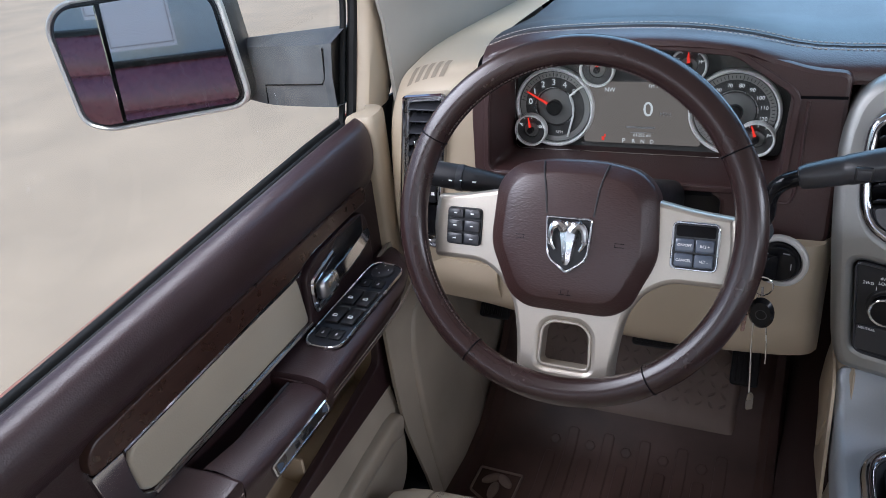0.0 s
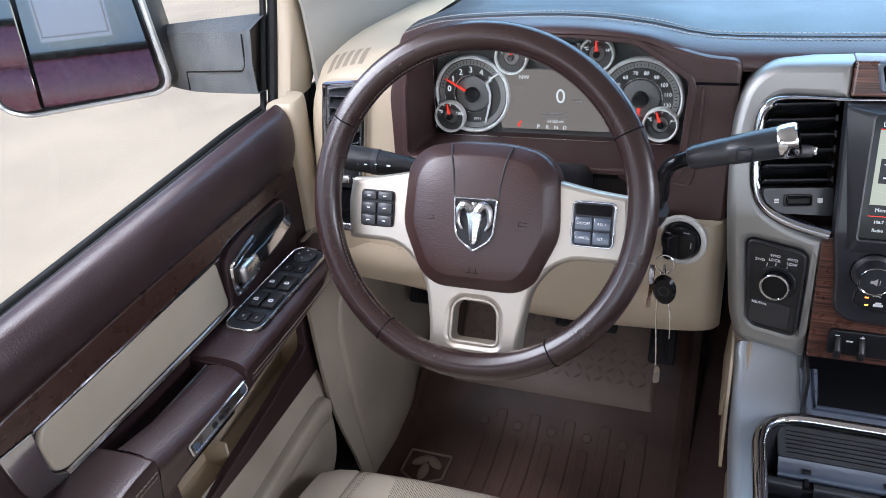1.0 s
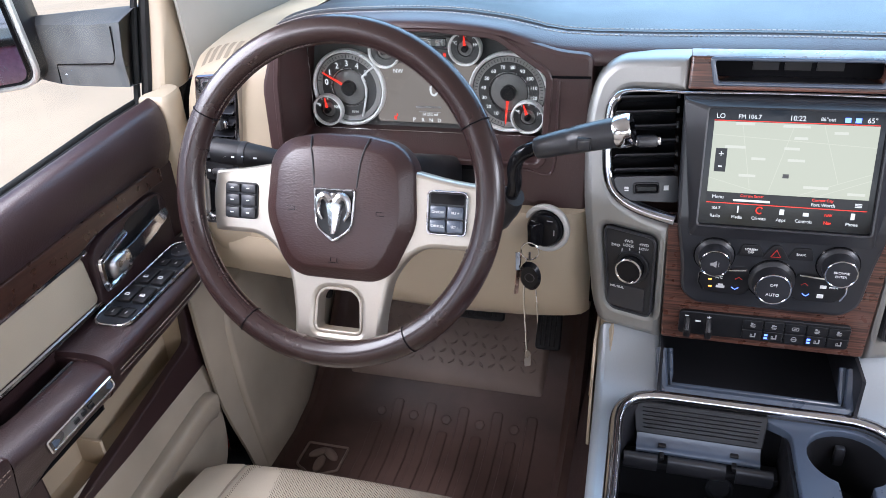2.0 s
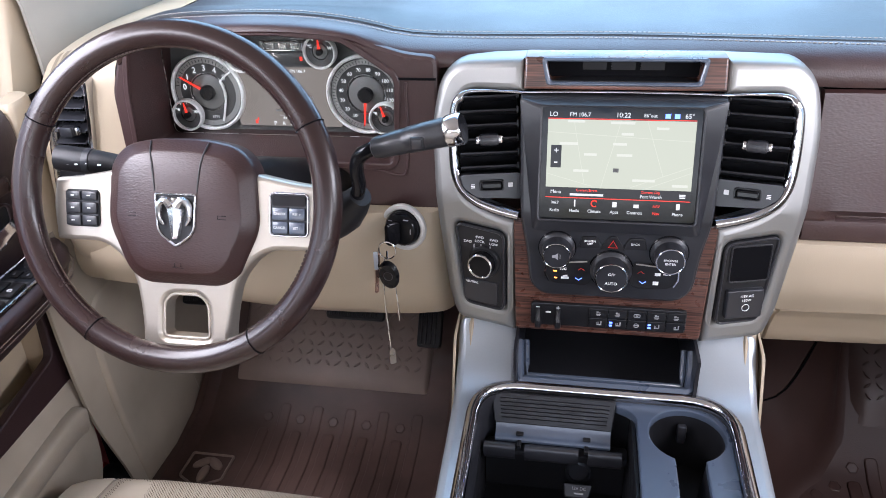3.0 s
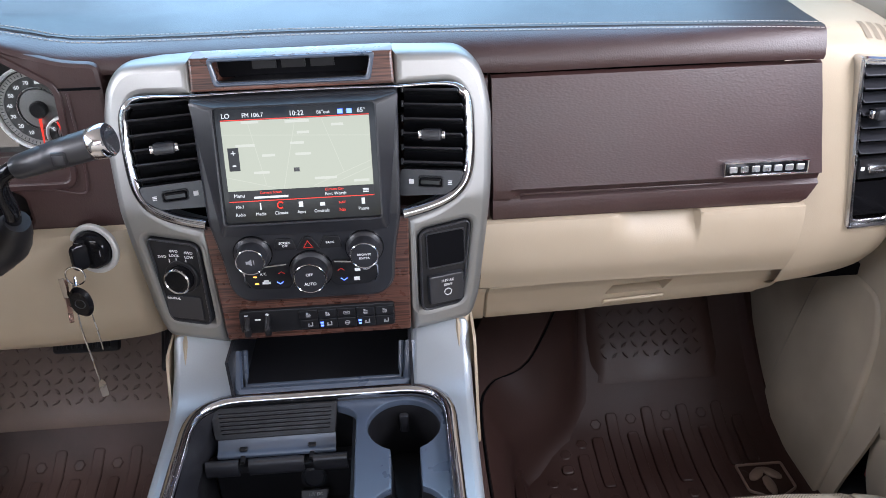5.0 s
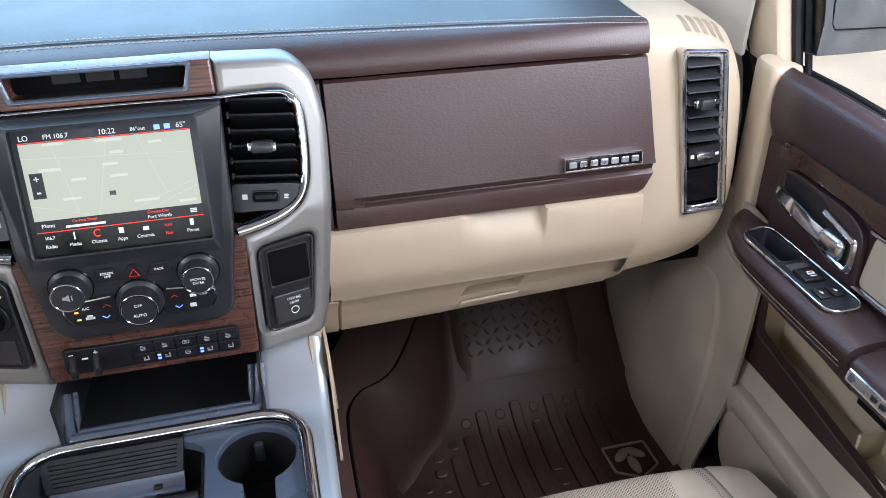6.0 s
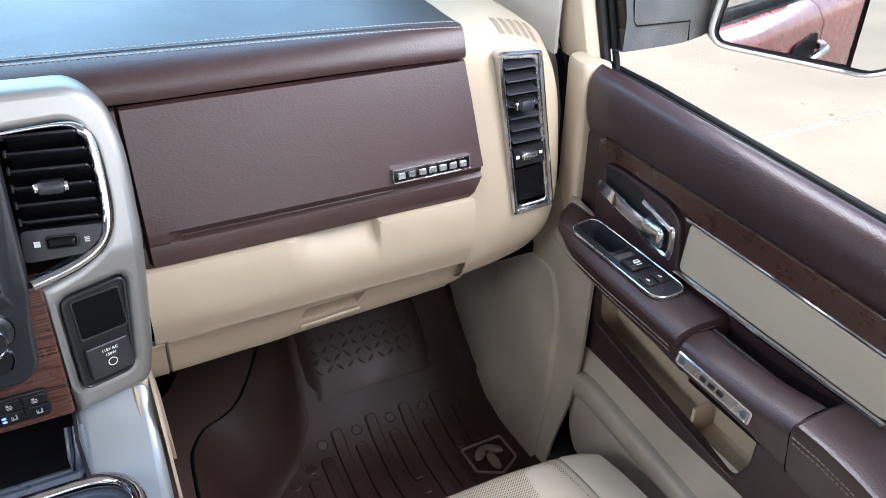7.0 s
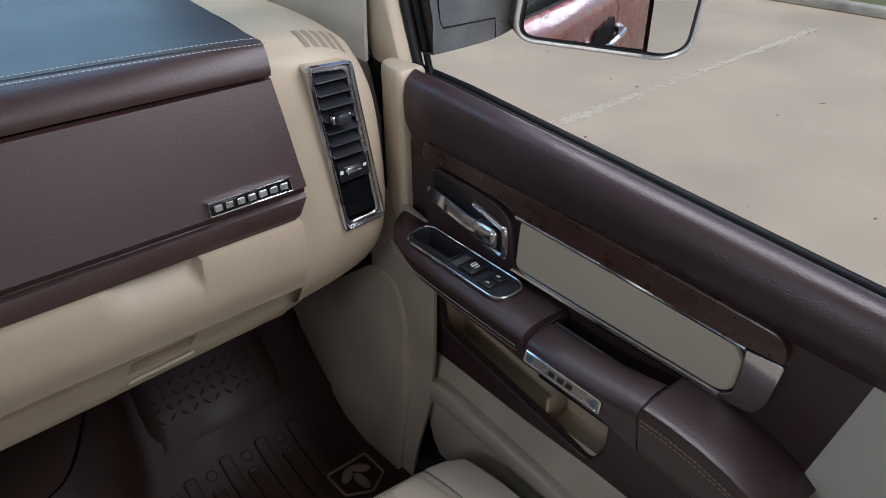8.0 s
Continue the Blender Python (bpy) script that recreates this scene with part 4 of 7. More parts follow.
    for text, u, v, size in (("LO", -0.079, 0.118, 0.0075), ("FM 106.7", -0.048, 0.118, 0.0066), ("10:22", 0.002, 0.118, 0.0078), ("86°out", 0.033, 0.118, 0.0055), ("65°", 0.077, 0.118, 0.0075), ("Menu", -0.073, 0.0285, 0.0058), ("Fort Worth", 0.040, 0.0258, 0.0052), ("106.7", -0.074, 0.0155, 0.0046), ("Radio", -0.074, 0.0065, 0.0050), ("Media", -0.050, 0.0065, 0.0050), ("Climate", -0.026, 0.0065, 0.0050), ("Apps", -0.002, 0.0065, 0.0050), ("Controls", 0.022, 0.0065, 0.0050), ("Phone", 0.072, 0.0065, 0.0050)):
        writing(text, size, WHITE_GLOW, scr, T @ at(u, v))
    for text, u, v, size in (("Current Street", -0.036, 0.0310, 0.0042), ("Current City", 0.039, 0.0310, 0.0042), ("Nav", 0.047, 0.0065, 0.0050), ("NAV", 0.047, 0.0150, 0.0040)):
        writing(text, size, RED_GLOW, scr, T @ at(u, v))
    bars([(-0.036, 0.0258, 0.040, 0.0024), (0.076, 0.0295, 0.007, 0.001), (0.076, 0.0278, 0.007, 0.001), (0.076, 0.0261, 0.007, 0.001), (0.072, 0.0155, 0.004, 0.007), (-0.002, 0.0155, 0.005, 0.006), (0.0235, 0.0145, 0.006, 0.004), (-0.0495, 0.0155, 0.0015, 0.008)], WHITE_GLOW, scr, T, "icon")
    part("icon", tube([(-0.026 + 0.0036 * math.cos(a), 0.0158 + 0.0036 * math.sin(a), 0.0003) for a in (0.6 + 0.4 * k for k in range(13))], 0.0008, 6), RED_GLOW, scr, m=T)
    bars([(0.0525, 0.118, 0.006, 0.005), (0.063, 0.118, 0.006, 0.005)], BLUE_GLOW, scr, T, "icon")
    bars([(-0.0745, 0.070, 0.0125, 0.026)], MAP_DARK, scr, SP @ at(0, 0, 0.0138), "zoom_key")
    writing("+", 0.011, WHITE_GLOW, scr, SP @ at(-0.0745, 0.0765, 0.0146))
    bars([(-0.0745, 0.063, 0.004, 0.0016)], WHITE_GLOW, scr, SP @ at(0, 0, 0.0146), "zoom_bar")
    bars([(-0.003, 0.0555, 0.0065, 0.0045)], DIAL_DARK, scr, T, "position_mark")
    bars([(-0.06, 0.085, 0.022, 0.0030), (-0.052, 0.1105, 0.020, 0.0028), (0.002, 0.1095, 0.028, 0.0028), (0.048, 0.104, 0.014, 0.0028), (0.008, 0.097, 0.014, 0.0028), (0.0, 0.0855, 0.016, 0.0028), (-0.034, 0.073, 0.015, 0.0028), (0.006, 0.073, 0.018, 0.0028), (-0.044, 0.054, 0.018, 0.0028), (0.030, 0.0445, 0.026, 0.0028), (0.072, 0.0395, 0.018, 0.0028)], glow_material("map_label", (0.73, 0.75, 0.64), 0.44), scr, SP @ at(0, 0, 0.0136), "street_label")
    roads = [tube([(a, b, 0), (c, d, 0)], 0.0005, 4) for a, b, c, d in ((0.015, 0.036, 0.085, 0.062), (0.03, 0.034, 0.085, 0.055), (-0.085, 0.05, -0.03, 0.036), (-0.02, 0.034, 0.0, 0.112), (-0.085, 0.098, 0.085, 0.090), (0.03, 0.112, 0.052, 0.05), (-0.055, 0.112, -0.04, 0.04))]
    tagged(part("map_pattern", join(*roads), glow_material("map_road", (0.69, 0.72, 0.58), 0.42), scr, m=SP @ at(0, 0, 0.0136)), kind="stuff")

    # air vents beside the screen
    for s in (-1, 1):
        m = Matrix.Diagonal((s, 1, 1, 1)) @ slope(0.160, stack_y(0.16, 1.49), 1.49, 14, -12)
        vent = part("vent", plate(rounded(rect(-0.040, 0.036, -0.060, 0.062), 0.01), 0.002), DEEP, st, "black louvred air vent", m=m @ at(0, 0, -0.03))
        for k in range(6):
            v = -0.042 + 0.0175 * k
            w = 0.036 if k < 5 else 0.030
            part("slat", box(-0.039, w, -0.0015, 0.0015, -0.024, -0.001, 0.0009, 1), GREY_BLACK, vent, m=m @ Matrix.Translation((0, v, 0)) @ Matrix.Rotation(radians(-16), 4, "X"))
            part("slat_clip", box(-0.039, -0.036, -0.0045, 0.0035, -0.006, 0.0, 0.0008, 1), BLACK, vent, m=m @ Matrix.Translation((0, v, 0)))
        part("vent_tab", box(-0.012, 0.012, -0.015, -0.001, -0.004, 0.012, 0.003), GREY_BLACK, vent, m=m)
        for u in (-0.014, 0.014):
            part("tab_end", box(u - 0.0025, u + 0.0025, -0.013, -0.003, -0.002, 0.008, 0.0015), CHROME, vent, m=m)
        part("wheel_panel", plate(rounded([(-0.041, -0.086), (0.018, -0.082), (0.034, -0.068), (0.038, -0.052), (-0.040, -0.052)], 0.006), 0.02), GREY_BLACK, vent, m=m @ at(0, 0, -0.022))
        part("thumbwheel", plate(rounded(rect(-0.016, 0.012, -0.0720, -0.0615), 0.004), 0.008, 0.003, steps=3, base=-0.004), GLOSS, vent, "glossy black thumbwheel", m=m)
        part("wheel_rim", band(rounded(rect(-0.0180, 0.0140, -0.0740, -0.0595), 0.0045), rounded(rect(-0.0165, 0.0125, -0.0725, -0.0610), 0.0045), 0.0045), BLACK, vent, m=m @ at(0, 0, -0.003))
        bars([(-0.026, -0.067, 0.006, 0.006), (0.022, -0.065, 0.005, 0.001), (0.022, -0.067, 0.005, 0.001), (0.022, -0.069, 0.005, 0.001)], WHITE, vent, m @ at(0, 0, -0.0015))

    # knobs and keys below the screen
    def knob(u, z, r, cap, name="knob", h=0.024):
        k = Matrix.Translation((u, stack_y(u, z) - 0.008, z)) @ front(0)
        base = part(name, lathe([(r * 1.22, 0), (r * 1.22, 0.003), (r * 1.1, 0.005), (r * 1.0, 0.006), (r * 0.97, h - 0.003), (r * 0.92, h)], 40), GREY_BLACK, st, "ribbed black rotary knob", m=k)
        part("knob_ring", band(circle(0, 0, r * 0.96, 40), circle(0, 0, r * 0.86, 40), 0.0016, 0.0005, base=h - 0.0010), CHROME, base, m=k)
        part("knob_face", lathe([(0.0, h - 0.001), (r * 0.87, h - 0.001), (r * 0.87, h - 0.003)], 32), GLOSS, base, m=k)
        part("knob_foot", band(circle(0, 0, r * 1.30, 40), circle(0, 0, r * 1.2, 40), 0.002, 0.0006), GLOSS, base, m=k)
        return base, k @ at(0, 0, h)
    b, k = knob(-0.0685, 1.355, 0.0185, "")
    part("symbol", plate([(-0.005, -0.0018), (-0.002, -0.0018), (0.002, -0.0045), (0.002, 0.0045), (-0.002, 0.0018), (-0.005, 0.0018)], 0.0004), GREY_PRINT, b, m=k)
    bars([(0.0045, 0.0, 0.0008, 0.006)], GREY_PRINT, b, k, "symbol")
    b, k = knob(0.0685, 1.355, 0.0185, "")
    writing("BROWSE", 0.0042, WHITE, b, k @ at(0, 0.002))
    writing("ENTER", 0.0042, WHITE, b, k @ at(0, -0.003))
    b, k = knob(0.0, 1.327, 0.0215, "")
    writing("OFF", 0.0050, WHITE, b, k @ at(0, 0.006))
    writing("AUTO", 0.0054, WHITE, b, k @ at(0, -0.007))
    F = front(-0.008)
    keys = [("SCREEN\nOFF", rounded([(-0.042, 1.3575), (-0.012, 1.3575), (-0.020, 1.3735), (-0.038, 1.3735)], 0.003), -0.028), ("BACK", rounded([(0.042, 1.3575), (0.012, 1.3575), (0.020, 1.3735), (0.038, 1.3735)], 0.003), 0.027)]
    for text, pts, u in keys:
        if u > 0:
            pts = pts[::-1]
        key = part("key", plate(pts, 0.0025, 0.0008), BLACK, st, "black push key", m=F)
        writing(text, 0.0040, WHITE, key, F @ at(u, 1.3655, 0.0028))
    tri = part("hazard_key", plate(rounded([(-0.016, 1.356), (0.016, 1.356), (0.004, 1.375), (-0.004, 1.375)], 0.003), 0.003, 0.0008), BLACK, st, "hazard light key", m=F)
    part("hazard_mark", tube([(-0.0055, 1.360, 0.0033), (0.0055, 1.360, 0.0033), (0, 1.3695, 0.0033)], 0.0007, 6, loop=True), RED, tri, m=F)
    for s in (-1, 1):
        pts = rounded([(s * 0.030, 1.302), (s * 0.074, 1.304), (s * 0.083, 1.318), (s * 0.082, 1.333), (s * 0.027, 1.3395), (s * 0.022, 1.312)], 0.006)
        if s < 0:
            pts = pts[::-1]
        bank = part("climate_keypad", plate(pts, 0.003, 0.001), BLACK, st, "black climate key bank", m=F)
        part("bank_rim", tube([(s * 0.030, 1.3385, 0.003), (s * 0.074, 1.3345, 0.003), (s * 0.0825, 1.330, 0.003), (s * 0.083, 1.318, 0.003), (s * 0.078, 1.308, 0.003)], 0.0017, 6), CHROME, bank, m=F)
        part("arrow", tube([(s * 0.037 - 0.004, 1.325, 0.003), (s * 0.037, 1.328, 0.003), (s * 0.037 + 0.004, 1.325, 0.003)], 0.0006, 5), RED, bank, m=F)
        part("arrow", tube([(s * 0.040 - 0.004, 1.3135, 0.003), (s * 0.040, 1.3105, 0.003), (s * 0.040 + 0.004, 1.3135, 0.003)], 0.0006, 5), BLUE_GLOW, bank, m=F)
        if s < 0:
            writing("A/C", 0.0050, WHITE, bank, F @ at(-0.0595, 1.326, 0.0033))
            bars([(-0.070, 1.3225, 0.004, 0.0016), (-0.069, 1.3125, 0.004, 0.0016)], AMBER_GLOW, bank, F @ at(0, 0, 0.003), "indicator")
            bars([(-0.057, 1.313, 0.010, 0.003), (-0.057, 1.3155, 0.006, 0.003)], WHITE, bank, F @ at(0, 0, 0.003), "symbol")
        else:
            writing("FRONT", 0.0030, WHITE, bank, F @ at(0.069, 1.325, 0.0033))
            bars([(0.0575, 1.325, 0.007, 0.004), (0.056, 1.312, 0.007, 0.005)], WHITE, bank, F @ at(0, 0, 0.003), "symbol")
    # switch row in the wood
    F = front(-0.001)
    row = part("switch_strip", plate(rounded(rect(-0.1005, 0.1005, 1.2345, 1.269), 0.006), 0.005, 0.0012), BLACK, st, "black switch row", m=F)
    for k in range(5):
        u = -0.0115 + 0.0247 * k
        for v0, v1 in ((1.2525, 1.2660), (1.2370, 1.2515)):
            part("switch", plate(rect(u - 0.0117, u + 0.0117, v0, v1, 0.0015, 2), 0.0022, 0.0008), BLACK, row, m=F @ at(0, 0, 0.005))
        if k == 2:
            part("symbol", band(circle(u, 1.2440, 0.0034, 16), circle(u, 1.2440, 0.0026, 16), 0.0004, 0.0001), GREY_PRINT, row, m=F @ at(0, 0, 0.0072))
            part("symbol", band(rounded(rect(u - 0.0042, u + 0.0042, 1.2568, 1.2618), 0.002), rounded(rect(u - 0.0034, u + 0.0034, 1.2576, 1.2610), 0.0016), 0.0004, 0.0001), GREY_PRINT, row, m=F @ at(0, 0, 0.0072))
            bars([(u, 1.2440, 0.0060, 0.0008), (u, 1.2593, 0.0036, 0.0012)], GREY_PRINT, row, F @ at(0, 0, 0.0072), "symbol")
        else:
            bars([(u - 0.0012, 1.2612, 0.0026, 0.0026), (u + 0.0016, 1.2605, 0.0020, 0.0012), (u, 1.2582, 0.0064, 0.0009), (u, 1.2566, 0.0048, 0.0008)], GREY_PRINT, row, F @ at(0, 0, 0.0072), "symbol")
            bars([(u + 0.001, 1.2420, 0.0052, 0.0014), (u + 0.0040, 1.2445, 0.0014, 0.0060), (u - 0.0012, 1.2445, 0.0008, 0.0026), (u + 0.0004, 1.2445, 0.0008, 0.0026)], GREY_PRINT, row, F @ at(0, 0, 0.0072), "symbol")
    for u in (0.0052, 0.0546):
        bars([(u, 1.2462, 0.0040, 0.0024), (u, 1.2417, 0.0040, 0.0024)], BLUE_GLOW, row, F @ at(0, 0, 0.0072), "lamp")
    for u in (-0.090, -0.064):
        part("brake_lever", join(tube([(u, 1.258, 0.004), (u, 1.252, 0.013), (u, 1.247, 0.016)], 0.0036, 8), box(u - 0.0042, u + 0.0042, 1.237, 1.250, 0.011, 0.018, 0.002)), BLACK, row, m=F)
    bars([(-0.091, 1.2625, 0.005, 0.001), (-0.077, 1.2555, 0.007, 0.002), (-0.064, 1.2625, 0.005, 0.001), (-0.064, 1.2625, 0.001, 0.005)], WHITE, row, F @ at(0, 0, 0.005))
    # four-wheel-drive panel and the power socket panel
    for s in (-1, 1):
        m = Matrix.Diagonal((s, 1, 1, 1)) @ slope(0.168, stack_y(0.168, 1.30), 1.307, 3, 15)
        pts = [((x - 0.168) * 1.03, z - 1.307) for x, z in side_hole]
        pan = part("drive_panel" if s < 0 else "socket_panel", plate(pts, 0.012, 0.002), BLACK, st, "black four-wheel-drive switch panel" if s < 0 else "black power socket panel", m=m @ at(0, 0, -0.010))
        rim = part("panel_rim", band(pts, shrink(pts, 0.003), 0.003, 0.001), GREY_BLACK, pan, m=m @ at(0, 0, 0.0015))
        if s < 0:
            mm = slope(-0.168, stack_y(0.168, 1.30), 1.307, 3, -15)
            part("dial_ring", band(circle(0.004, 0.010, 0.0225, 40), circle(0.004, 0.010, 0.0165, 40), 0.004, 0.001), BLACK, pan, m=mm @ at(0, 0, 0.002))
            part("dial", lathe([(0.0175, 0), (0.0165, 0.014), (0.0150, 0.016), (0.0, 0.016)], 36), GLOSS, pan, "selector dial", m=mm @ at(0.004, 0.010, 0.002))
            part("dial_rim", band(circle(0.004, 0.010, 0.0175, 36), circle(0.004, 0.010, 0.0145, 36), 0.003, 0.001), CHROME, pan, m=mm @ at(0, 0, 0.0165))
            for text, u, v in (("4WD", -0.003, 0.0445), ("LOCK", -0.003, 0.0385), ("4WD", 0.017, 0.0435), ("LOW", 0.017, 0.0375), ("2WD", -0.020, 0.036)):
                writing(text, 0.0052, WHITE, pan, mm @ at(u, v, 0.0022))
            bars([(-0.011, 0.031, 0.0008, 0.005), (-0.001, 0.033, 0.0008, 0.004), (0.012, 0.032, 0.0008, 0.004)], WHITE, pan, mm @ at(0, 0, 0.002))
            part("blank_key", plate(rect(-0.024, 0.024, -0.052, -0.019, 0.002, 2), 0.002, 0.0008), GREY_BLACK, pan, m=mm @ at(0, 0, 0.002))
            writing("NEUTRAL", 0.0042, WHITE, pan, mm @ at(-0.013, -0.0225, 0.0044))
        else:
            # Flat black plate on the panel face stands in for a recess's shade.
            part("pocket", plate(rect(-0.022, 0.027, 0.003, 0.050, 0.003, 3), 0.001), DEEP, pan, m=m @ at(0, 0, 0.002))
            part("pocket_rim", band(rect(-0.024, 0.029, 0.001, 0.052, 0.004, 3), rect(-0.022, 0.027, 0.003, 0.050, 0.003, 3), 0.002), GREY_BLACK, pan, m=m @ at(0, 0, 0.002))
            part("socket_cover", plate(rect(-0.024, 0.024, -0.049, -0.008, 0.003, 3), 0.007, 0.002), GREY_BLACK, pan, "hinged socket cover", m=m @ at(0, 0, 0.002))
            writing("115V AC", 0.0048, WHITE, pan, m @ at(0.001, -0.0165, 0.0095))
            writing("150W", 0.0048, WHITE, pan, m @ at(0.001, -0.0225, 0.0095))
            part("plug_mark", band(circle(0.001, -0.033, 0.0052, 16), circle(0.001, -0.033, 0.0043, 16), 0.0008, 0.0002), WHITE, pan, m=m @ at(0, 0, 0.0092))
    return st


centre_stack()


# ---- centre console ----
def console_z(y):
    k = min(1.0, max(0.0, (y + 0.085) / 0.115))
    return 1.150 + 0.062 * k ** 2.3


def centre_console():
    co = thing("centre_console", (0, -0.3, 0.75), "silver-railed centre console with open black bin and cup holders", "console")
    outline = rounded([(-0.172, -0.74), (0.172, -0.74), (0.202, 0.045), (0.119, 0.045), (0.113, -0.034), (-0.113, -0.034), (-0.119, 0.045), (-0.204, 0.045)], [0.02, 0.02, 0.02, 0, 0.006, 0.006, 0, 0.02])
    hole = rounded([(-0.150, -0.72), (0.152, -0.72), (0.162, -0.046), (-0.166, -0.046)], [0.02, 0.02, 0.06, 0.06], 8)
    bm = plate(outline, 0.055, 0.011, holes=(hole,), base=-0.055, steps=4)
    for v in (-0.085, -0.07, -0.055, -0.04, -0.025, -0.01, 0.005, 0.02, 0.03):
        bmesh.ops.bisect_plane(bm, geom=bm.verts[:] + bm.edges[:] + bm.faces[:], plane_co=(0, v, 0), plane_no=(0, 1, 0))
    for w in bm.verts:
        w.co.z += console_z(w.co.y)
    part("rail_cover", bm, SKY_SILVER, co, "satin silver console cover")
    ring = [(x, y, 1.1515 + 0.004) for x, y in shrink(hole, -0.003)]
    part("chrome_ring", tube(ring, 0.0085, 12, loop=True), CHROME, co, "polished chrome ring")
    part("opening_liner", loft([[(x, y, z) for x, y in shrink(hole, d)] for d, z in ((0.0015, 1.152), (0.004, 1.146), (0.006, 1.085))], closed=True), GREY_BLACK, co, "charcoal lining of the opening")
    # cubby under the stack
    cb = part("cubby", box(-0.116, 0.116, -0.04, 0.16, 1.125, 1.130), GREY_BLACK, co, "dark open cubby")
    for x in (-0.118, 0.118):
        part("cubby_side", box(x - 0.002, x + 0.002, -0.04, 0.16, 1.125, 1.215), GREY_BLACK, cb)
    part("cubby_back", box(-0.12, 0.12, 0.155, 0.16, 1.125, 1.22), GREY_BLACK, cb)
    part("cubby_front", box(-0.117, 0.117, -0.042, -0.026, 1.125, 1.160, 0.003), SKY_CHARCOAL, cb, "charcoal front lip of the cubby")
    part("cubby_rim", tube([(x, y, console_z(y) + 0.001) for x, y in [(-0.1175, 0.012), (-0.115, -0.012), (-0.1125, -0.031), (-0.108, -0.0345), (0.108, -0.0345), (0.1125, -0.031), (0.115, -0.012), (0.1175, 0.012)]], 0.0072, 8), SKY_CHARCOAL, co)
    part("cubby_lip", tube([(x, y, console_z(y) - 0.001) for x, y in [(-0.1065, 0.014), (-0.104, -0.012), (-0.102, -0.0255), (0.102, -0.0255), (0.104, -0.012), (0.1065, 0.014)]], 0.0042, 8), SKY_CHARCOAL, co)
    # bin
    bn = part("bin", box(-0.160, 0.040, -0.70, -0.05, 0.975, 0.98), BLACK, co, "deep black storage bin")
    for x0, x1, y0, y1, z1 in ((-0.162, -0.158, -0.70, -0.06, 1.09), (0.038, 0.042, -0.70, -0.05, 1.137), (-0.158, 0.038, -0.053, -0.049, 1.147), (-0.150, 0.15, -0.715, -0.70, 1.145)):
        part("bin_wall", box(x0, x1, y0, y1, 0.98, z1), BLACK, bn)
    # ribbed flap at the front of the bin: a leaning plate, a lip that curls towards the rear, three spring tabs on a shelf
    lid_m = axes((-0.063, -0.050, 1.150), (1, 0, 0), (0, 0.50, 0.866), (0, -0.866, 0.50))
    lid = part("ribbed_flap", plate(rounded([(-0.079, -0.041), (0.077, -0.041), (0.081, 0.0), (-0.085, 0.0)], 0.003), 0.006, 0.0015), BLACK, co, "ribbed black holder flap", m=lid_m)
    for k in range(6):
        rib = loft([[(u, -0.0080 - 0.0052 * k + dv, n) for dv, n in ((0.0018, 0.0055), (0.0008, 0.0088), (-0.0010, 0.0088), (-0.0016, 0.0055))] for u in (-0.073 + 0.0007 * k, 0.073 - 0.0007 * k)])
        part("rib", rib, BLACK, lid, m=lid_m)
    lip = loft([smooth_line([(x, y, z) for y, z in ((-0.069, 1.1165), (-0.074, 1.108), (-0.080, 1.103), (-0.087, 1.101), (-0.088, 1.096))], 4) for x in (-0.140, -0.139, 0.012, 0.013)])
    part("flap_lip", thicken(lip, 0.003), SKY_CHARCOAL, lid, "smooth curled lip of the flap")
    for x in (-0.107, -0.018):
        part("lip_clip", join(box(x - 0.005, x + 0.005, -0.084, -0.077, 1.103, 1.1065, 0.001, 1), box(x - 0.003, x + 0.003, -0.098, -0.083, 1.094, 1.100, 0.001, 1)), BLACK, lid)
    part("holder_bar", box(-0.157, 0.036, -0.096, -0.070, 1.076, 1.088, 0.003), BLACK, co, "black holder shelf")
    for u0, u1 in ((-0.154, -0.112), (-0.099, -0.028), (-0.016, 0.028)):
        tab = loft([smooth_line([(u, y, z) for y, z in ((-0.088, 1.088), (-0.091, 1.097), (-0.095, 1.1005), (-0.100, 1.098), (-0.1025, 1.090), (-0.1020, 1.080), (-0.099, 1.076))], 3) for u in (u0, u0 + 0.0008, u1 - 0.0008, u1)])
        part("holder_tab", thicken(tab, 0.003), GREY_BLACK, co, "black spring tab")
    sock = part("power_socket", moved(lathe([(0.018, 0), (0.018, 0.004), (0.014, 0.005), (0.013, 0.002), (0.0, 0.002)], 28), Matrix.Translation((-0.026, -0.054, 1.020)) @ Matrix.Rotation(radians(78), 4, "X")), GREY_BLACK, co, "round black socket cap")
    writing("12V DC", 0.0062, WHITE, sock, Matrix.Translation((-0.024, -0.0735, 1.0065)) @ Matrix.Rotation(radians(52), 4, "X"))
    bars([(0.0, -0.0065, 0.013, 0.0022)], WHITE, sock, Matrix.Translation((-0.024, -0.0735, 1.0065)) @ Matrix.Rotation(radians(52), 4, "X"), "symbol")
    part("socket_lid", moved(plate(rounded([(-0.020, -0.012), (0.014, -0.012), (0.020, 0.008), (-0.022, 0.008)], 0.004), 0.006, 0.002, base=-0.0065), Matrix.Translation((-0.024, -0.0735, 1.005)) @ Matrix.Rotation(radians(52), 4, "X")), GREY_BLACK, sock)
    # cup holder
    top = rounded([(0.043, -0.70), (0.148, -0.70), (0.1585, -0.046), (0.016, -0.046), (0.016, -0.056), (0.043, -0.070)], [0.005, 0.01, 0.058, 0.002, 0.004, 0.020], 8)
    cup = []
    cx, cy, r = 0.104, -0.1015, 0.0465
    for k in range(25):
        a = radians(-67) + radians(314) * k / 24
